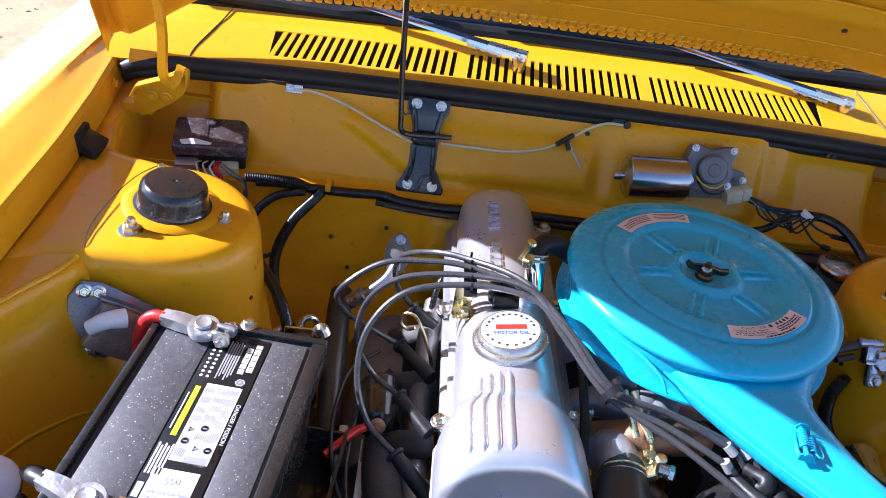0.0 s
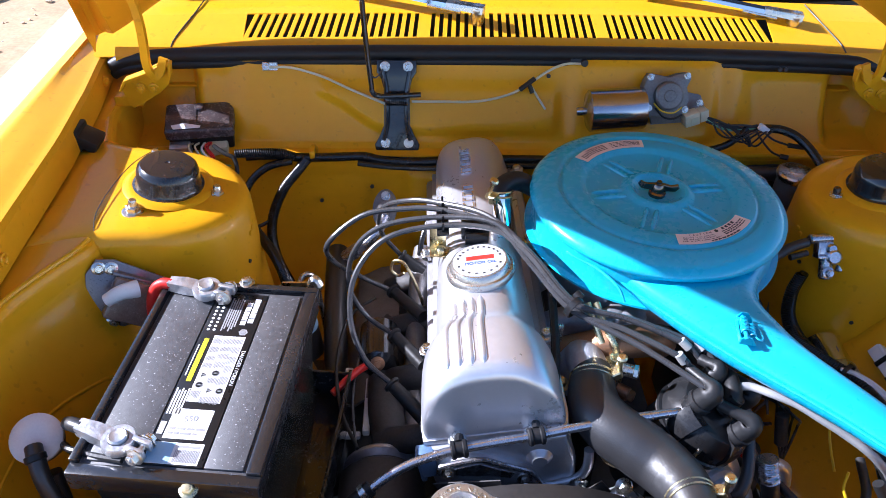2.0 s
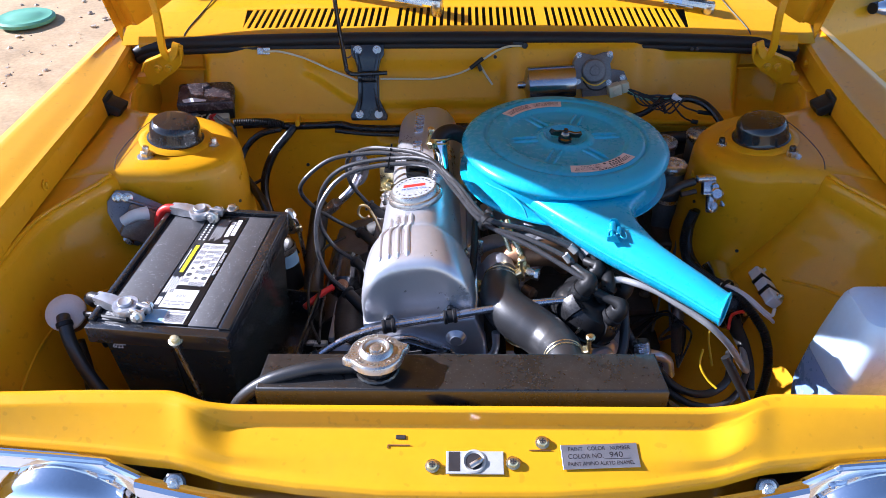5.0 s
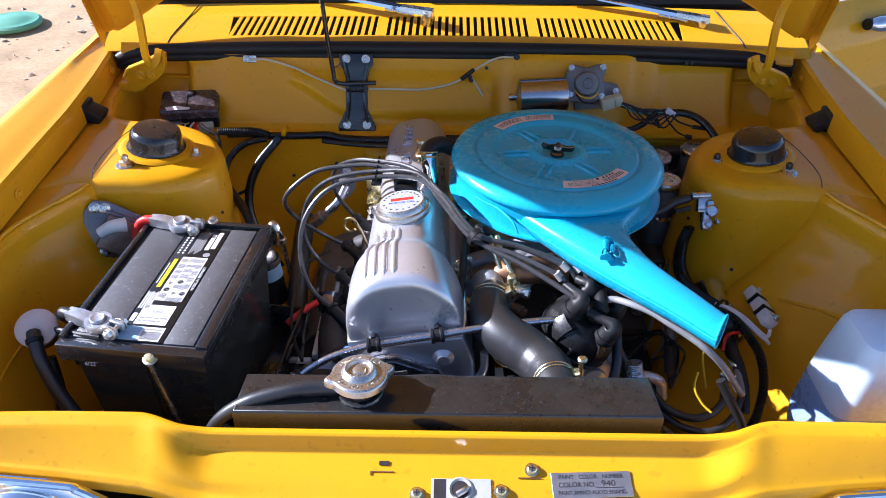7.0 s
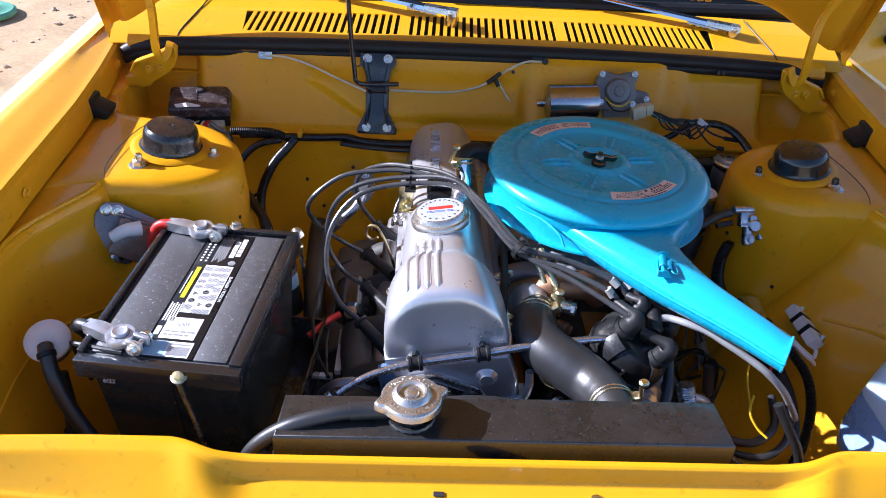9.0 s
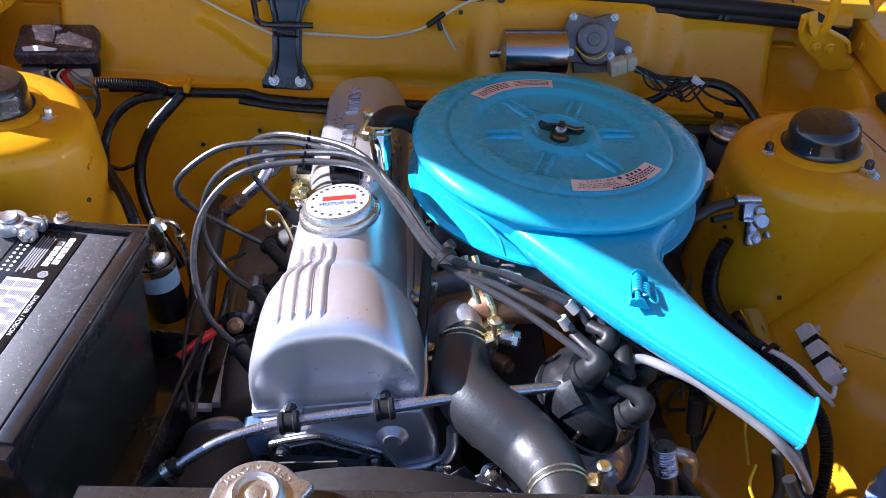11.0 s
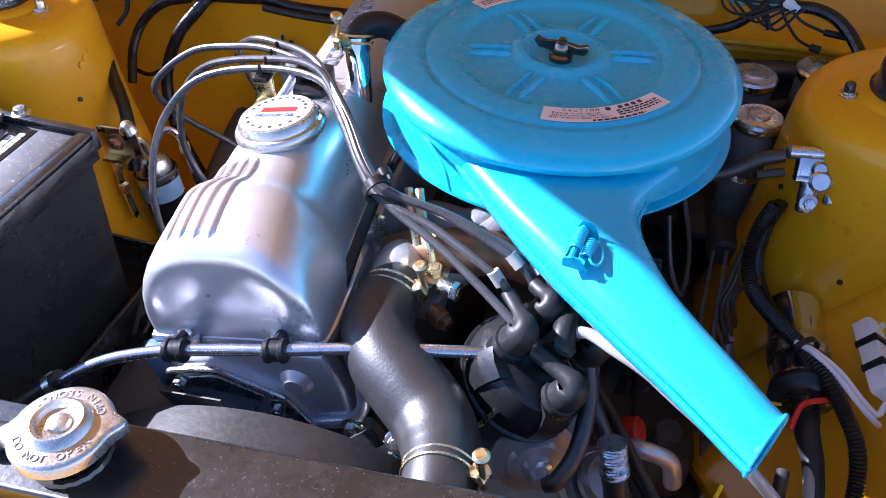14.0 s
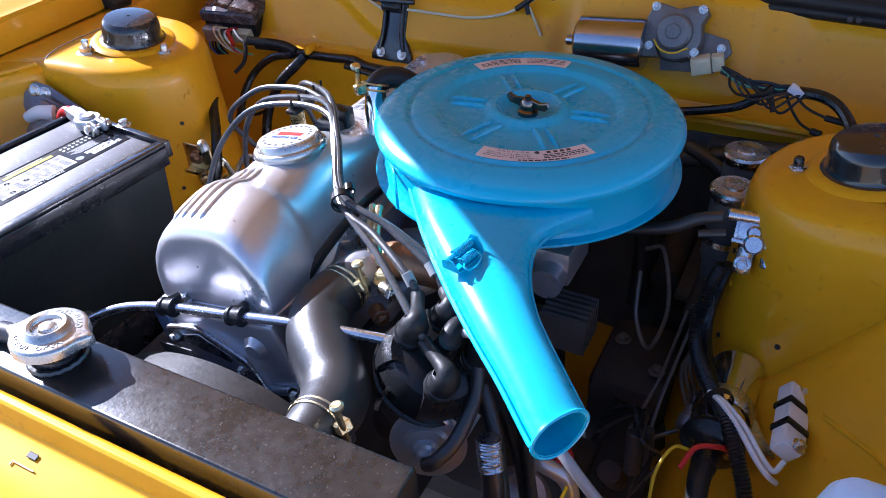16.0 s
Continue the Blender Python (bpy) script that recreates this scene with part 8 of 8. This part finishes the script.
for x, y in ((-0.043, 0.2115), (0.052, 0.2155), (0.088, 0.2405)):
    s = thing("panel_screw", "yellow-plated cross-head screw in the front panel", "screw", m=sup_m(x, y), group="panel screws")
    part("head", merge(lathe([(0.0085, 0), (0.0085, 0.001), (0.006, 0.0015), (0.0058, 0.005), (0.0045, 0.0062), (0, 0.0066)], 20)), BRASS, s)
    part("cross", merge(box(-0.0032, 0.0032, -0.0007, 0.0007, 0.0062, 0.0069), box(-0.0007, 0.0007, -0.0032, 0.0032, 0.0062, 0.0069)), INK, s)
part("slot", moved(box(-0.006, 0.006, -0.0028, 0.0028, 0, 0.0012, 0.0008, 1), sup_m(-0.082, 0.246)), INK, support)
part("mark", moved(merge(box(-0.015, 0.012, -0.0006, 0.0006, 0, 0.0008), box(-0.0155, -0.014, -0.004, 0, 0, 0.0008)), sup_m(-0.082, 0.236)), COPPER, support)
part("mark", moved(box(-0.013, 0.013, -0.0006, 0.0006, 0, 0.0008), sup_m(0.085, 0.231)), COPPER, support)
pm = sup_m(0.155, 0.2245) @ Matrix.Rotation(radians(2.5), 4, "Z")
ip = thing("paint_plate", "small engraved aluminium paint plate on the front panel", "plate", m=pm)
plate_o = part("plate", prism([(-0.0455, -0.0150), (0.0455, -0.0150), (0.0455, 0.0150), (-0.0455, 0.0150)], 0, 0.001, 0.0004, 1), PLATE, ip)
for body, x, y, size, xs in (("PAINT   COLOR   NUMBER", 0, 0.0092, 0.0068, 0.92), ("COLOR NO.", -0.017, 0.0000, 0.0080, 0.95), ("940", 0.019, 0.0008, 0.0095, 1.15), ("PAINT AMINO ALKYD ENAMEL", 0, -0.0092, 0.0066, 0.86)):
    part("print", moved(text_mesh(body, size, 0.0002, xscale=xs), Matrix.Translation((x, y, 0.0012))), INK, plate_o)
part("print", box(0.004, 0.036, -0.0042, -0.0036, 0.0010, 0.0014), INK, plate_o)

# ---- headlamps, grille trim and their brackets ----
for sx in (-1, 1):
    HM = aim((sx * 0.497, 0.192, 0.643), (0, -1, 0.05))
    hl = thing("headlamp", "round headlamp with ribbed lens in a chrome bezel", "headlamp", m=HM, group="headlamps")
    part("bezel", moved(lathe([(0.072, -0.02), (0.076, 0.012), (0.083, 0.018), (0.092, 0.014), (0.100, 0.004), (0.104, -0.03)], 64, cap=False), Matrix.Identity(4)), CHROME, hl)
    lens = part("lens", lathe([(0.0725, 0.0), (0.066, 0.008), (0.045, 0.017), (0.02, 0.021), (0, 0.022)], 48), GLASS, hl)
    part("reflector", lathe([(0.072, 0.0), (0.05, -0.03), (0.02, -0.045), (0, -0.046)], 40, cap=False), CHROME, hl)
    part("lens_rib", merge(*[moved(box(-0.0009, 0.0009, -math.sqrt(max(0, 0.064 ** 2 - x * x)), math.sqrt(max(0, 0.064 ** 2 - x * x)), 0.006, 0.0075), Matrix.Translation((x, 0, -0.004 + 0.012 * (1 - (x / 0.07) ** 2)))) for x in [(-30 + 3 * k) * 0.002 for k in range(21)]]), GLASS, lens)
    sur = thing("headlamp_surround", "bright chrome panel round the headlamp", "trim", (sx * 0.5, 0.20, 0.55))
    SM = Matrix.Translation((sx * 0.50, 0.226, 0)) @ Matrix.Rotation(radians(sx * 3.5), 4, "Z") @ Matrix.Rotation(radians(90), 4, "X")
    top = [(-0.145, 0.700), (-0.115, 0.716), (-0.072, 0.747), (-0.045, 0.754), (0.19, 0.760)]
    part("panel", moved(prism([(sx * x, z) for x, z in [(-0.145, 0.55)] + top + [(0.19, 0.55)]][::-sx], 0, 0.010, 0.003, 2), SM), CHROME, sur)
    part("edge_bead", moved(tube([(sx * x, z, 0.008) for x, z in top], 0.005, 10), SM), CHROME, sur)
    part("lower_step", moved(tube([(sx * x, z - 0.026, 0.010) for x, z in top[2:]], 0.004, 10), SM), CHROME, sur)
    # added black sheet: gives the shaded gap its darkness, hides the yellow panel
    part("back_plate", box(min(sx * 0.37, sx * 0.68), max(sx * 0.37, sx * 0.68), 0.254, 0.258, 0.52, 0.728), RUBBER, sur, "added black sheet that darkens the gap behind the chrome panel")
    gt = thing("trim_bracket", "black tab with a bolt holding the grille trim", "bracket", (sx * 0.353, 0.205, 0.70), group="trim brackets")
    part("tab", moved(prism([(-0.016, -0.022), (0.016, -0.022), (0.013, 0.006), (0.008, 0.012), (-0.008, 0.012), (-0.013, 0.006)], 0, 0.003, 0.001, 1), Matrix.Translation((sx * 0.353, 0.207, 0.722)) @ Matrix.Rotation(radians(55), 4, "X")), BLACK, gt)
    part("bolt", moved(hex_bolt(0.007, 0.005), Matrix.Translation((sx * 0.353, 0.206, 0.724)) @ Matrix.Rotation(radians(55), 4, "X")), STEEL, gt)
gr = thing("grille", "dark radiator grille with a chrome top moulding", "grille", (0, 0.16, 0.6))
part("top_moulding", loft([[(x, 0.158 + 0.24 * x * x, 0.690 + 0.13 * x * x), (x, 0.160 + 0.24 * x * x, 0.704 + 0.13 * x * x), (x, 0.165 + 0.24 * x * x, 0.708 + 0.13 * x * x), (x, 0.176 + 0.24 * x * x, 0.708 + 0.13 * x * x), (x, 0.178 + 0.24 * x * x, 0.696 + 0.13 * x * x)] for x in [-0.40 + 0.04 * k for k in range(21)]]), CHROME, gr)
for k in range(5):
    part("slat", box(-0.34, 0.34, 0.165, 0.185, 0.57 + 0.025 * k, 0.574 + 0.025 * k), BLACK, gr)
part("backing", box(-0.36, 0.36, 0.19, 0.194, 0.53, 0.70), BLACK, gr)

# ---- wipers ----
def wiper(px, py, pz, tx, ty, tz):
    w = thing("wiper", "plated wiper arm and blade on the cowl", "wiper", (px, py, pz), group="wipers")
    p, t = Vector((px, py, pz)), Vector((tx, ty, tz))
    d = (t - p).normalized()
    s = d.cross(Vector((0, 0, 1))).normalized()
    u = s.cross(d)
    def seg(a, b, w0, w1, h0, h1):
        return loft([[p + d * a + s * x * w0 + u * z * h0 for x, z in ((-1, 0), (1, 0), (0.8, 1), (-0.8, 1))], [p + d * b + s * x * w1 + u * z * h1 for x, z in ((-1, 0), (1, 0), (0.8, 1), (-0.8, 1))]])
    part("pivot", merge(moved(lathe([(0.011, -0.022), (0.012, -0.004), (0.0125, 0.006), (0.010, 0.010), (0, 0.011)], 20), aim(p, (0, -0.25, 1)))), STEEL, w)
    part("arm_head", merge(seg(-0.010, 0.055, 0.0125, 0.0115, 0.011, 0.008)), STEEL, w)
    part("arm", seg(0.045, (t - p).length, 0.0115, 0.0095, 0.007, 0.004), CHROME, w)
    part("arm_spring", moved(lathe([(0.0045, 0), (0.0045, 0.06)], 10), aim(p + d * 0.03 - u * 0.006, d)), STEEL, w)
    b0, b1 = t + Vector((-0.30, 0.000, 0.006)), t + Vector((0.13, 0.010, 0.006))
    part("blade", merge(tube([b0, b0.lerp(b1, 0.5) + Vector((0, 0, 0.004)), b1], 0.0065, 8)), CHROME, w)
    part("blade_rubber", tube([b0 + Vector((0, 0.004, -0.006)), b1 + Vector((0, 0.004, -0.006))], 0.004, 8), RUBBER, w)


wiper(-0.058, 1.182, 0.978, -0.33, 1.266, 1.002)
wiper(0.498, 1.196, 0.966, 0.20, 1.268, 1.004)

# ---- open door ----
u = Vector((0.87, 0.49, 0)).normalized()
nrm = Vector((0.49, -0.87, 0))
def door_fn(a, b):
    s = a * 0.95
    prof = [(0.30, -0.02), (0.45, 0.0), (0.62, 0.012), (0.70, 0.016), (0.735, 0.020), (0.742, 0.013), (0.80, 0.010), (0.86, 0.0), (0.905, -0.018), (0.93, -0.04), (0.945, -0.06)]
    k = b * (len(prof) - 1)
    i = min(int(k), len(prof) - 2)
    z = prof[i][0] + (prof[i + 1][0] - prof[i][0]) * (k - i)
    d = prof[i][1] + (prof[i + 1][1] - prof[i][1]) * (k - i)
    p = Vector((0.785, 1.290, 0)) + u * s + nrm * d
    return (p.x, p.y, z)
door = part("door", sheet(door_fn, 20, 50, 0.03), YELLOW, car, "front door standing open")
hp = Vector((0.785, 1.290, 0.905)) + u * 0.20 + nrm * 0.002
part("mirror_base", merge(tube([hp - u * 0.035, hp - u * 0.01 + nrm * 0.010, hp + u * 0.03 + nrm * 0.016, hp + u * 0.075 + nrm * 0.014 + Vector((0, 0, 0.01))], lambda t: 0.006 + 0.012 * math.sin(math.pi * min(1, t + 0.12)), 16)), CHROME, door, "bright chrome fitting")
part("gasket", tube([hp - u * 0.040 - nrm * 0.002, hp + u * 0.02 - nrm * 0.002, hp + u * 0.07 - nrm * 0.002], 0.013, 12), RUBBER, door)

# ---- things lying on the ground ----
gl = thing("drain_lid", "round faded green plastic lid set in the sand", "lid", m=Matrix.Translation((-2.56, 4.0, -0.03)))
part("disc", lathe([(0.16, 0), (0.165, 0.02), (0.15, 0.03), (0.10, 0.028), (0.09, 0.034), (0, 0.036)], 40), GREEN, gl)
rnd = random.Random(8)
pebbles = []
for i in range(160):
    x, y = -2.0 - abs(rnd.gauss(0, 0.9)), 3.4 + rnd.gauss(0, 1.0)
    r = rnd.choice((0.005, 0.006, 0.008, 0.008, 0.012, 0.02))
    b = bmesh.new()
    bmesh.ops.create_icosphere(b, subdivisions=1, radius=r)
    for v in b.verts:
        v.co *= rnd.uniform(0.7, 1.15)
        v.co.z *= 0.6
    pebbles.append(moved(b, Matrix.Translation((x, y, -0.048 + 0.03 * noise.noise(Vector((x * 0.7, y * 0.7, 0))) + 0.012 * noise.noise(Vector((x * 4, y * 4, 3)))))))
STONE = mat("pale_stone", (0.45, 0.37, 0.28), 0.9, var=0.3, scale=15, bump=0.5, bscale=60)
tagged(mesh_ob("stones", merge(*pebbles), STONE), "scattered small stones on the sandy ground", "stones", kind="stuff")
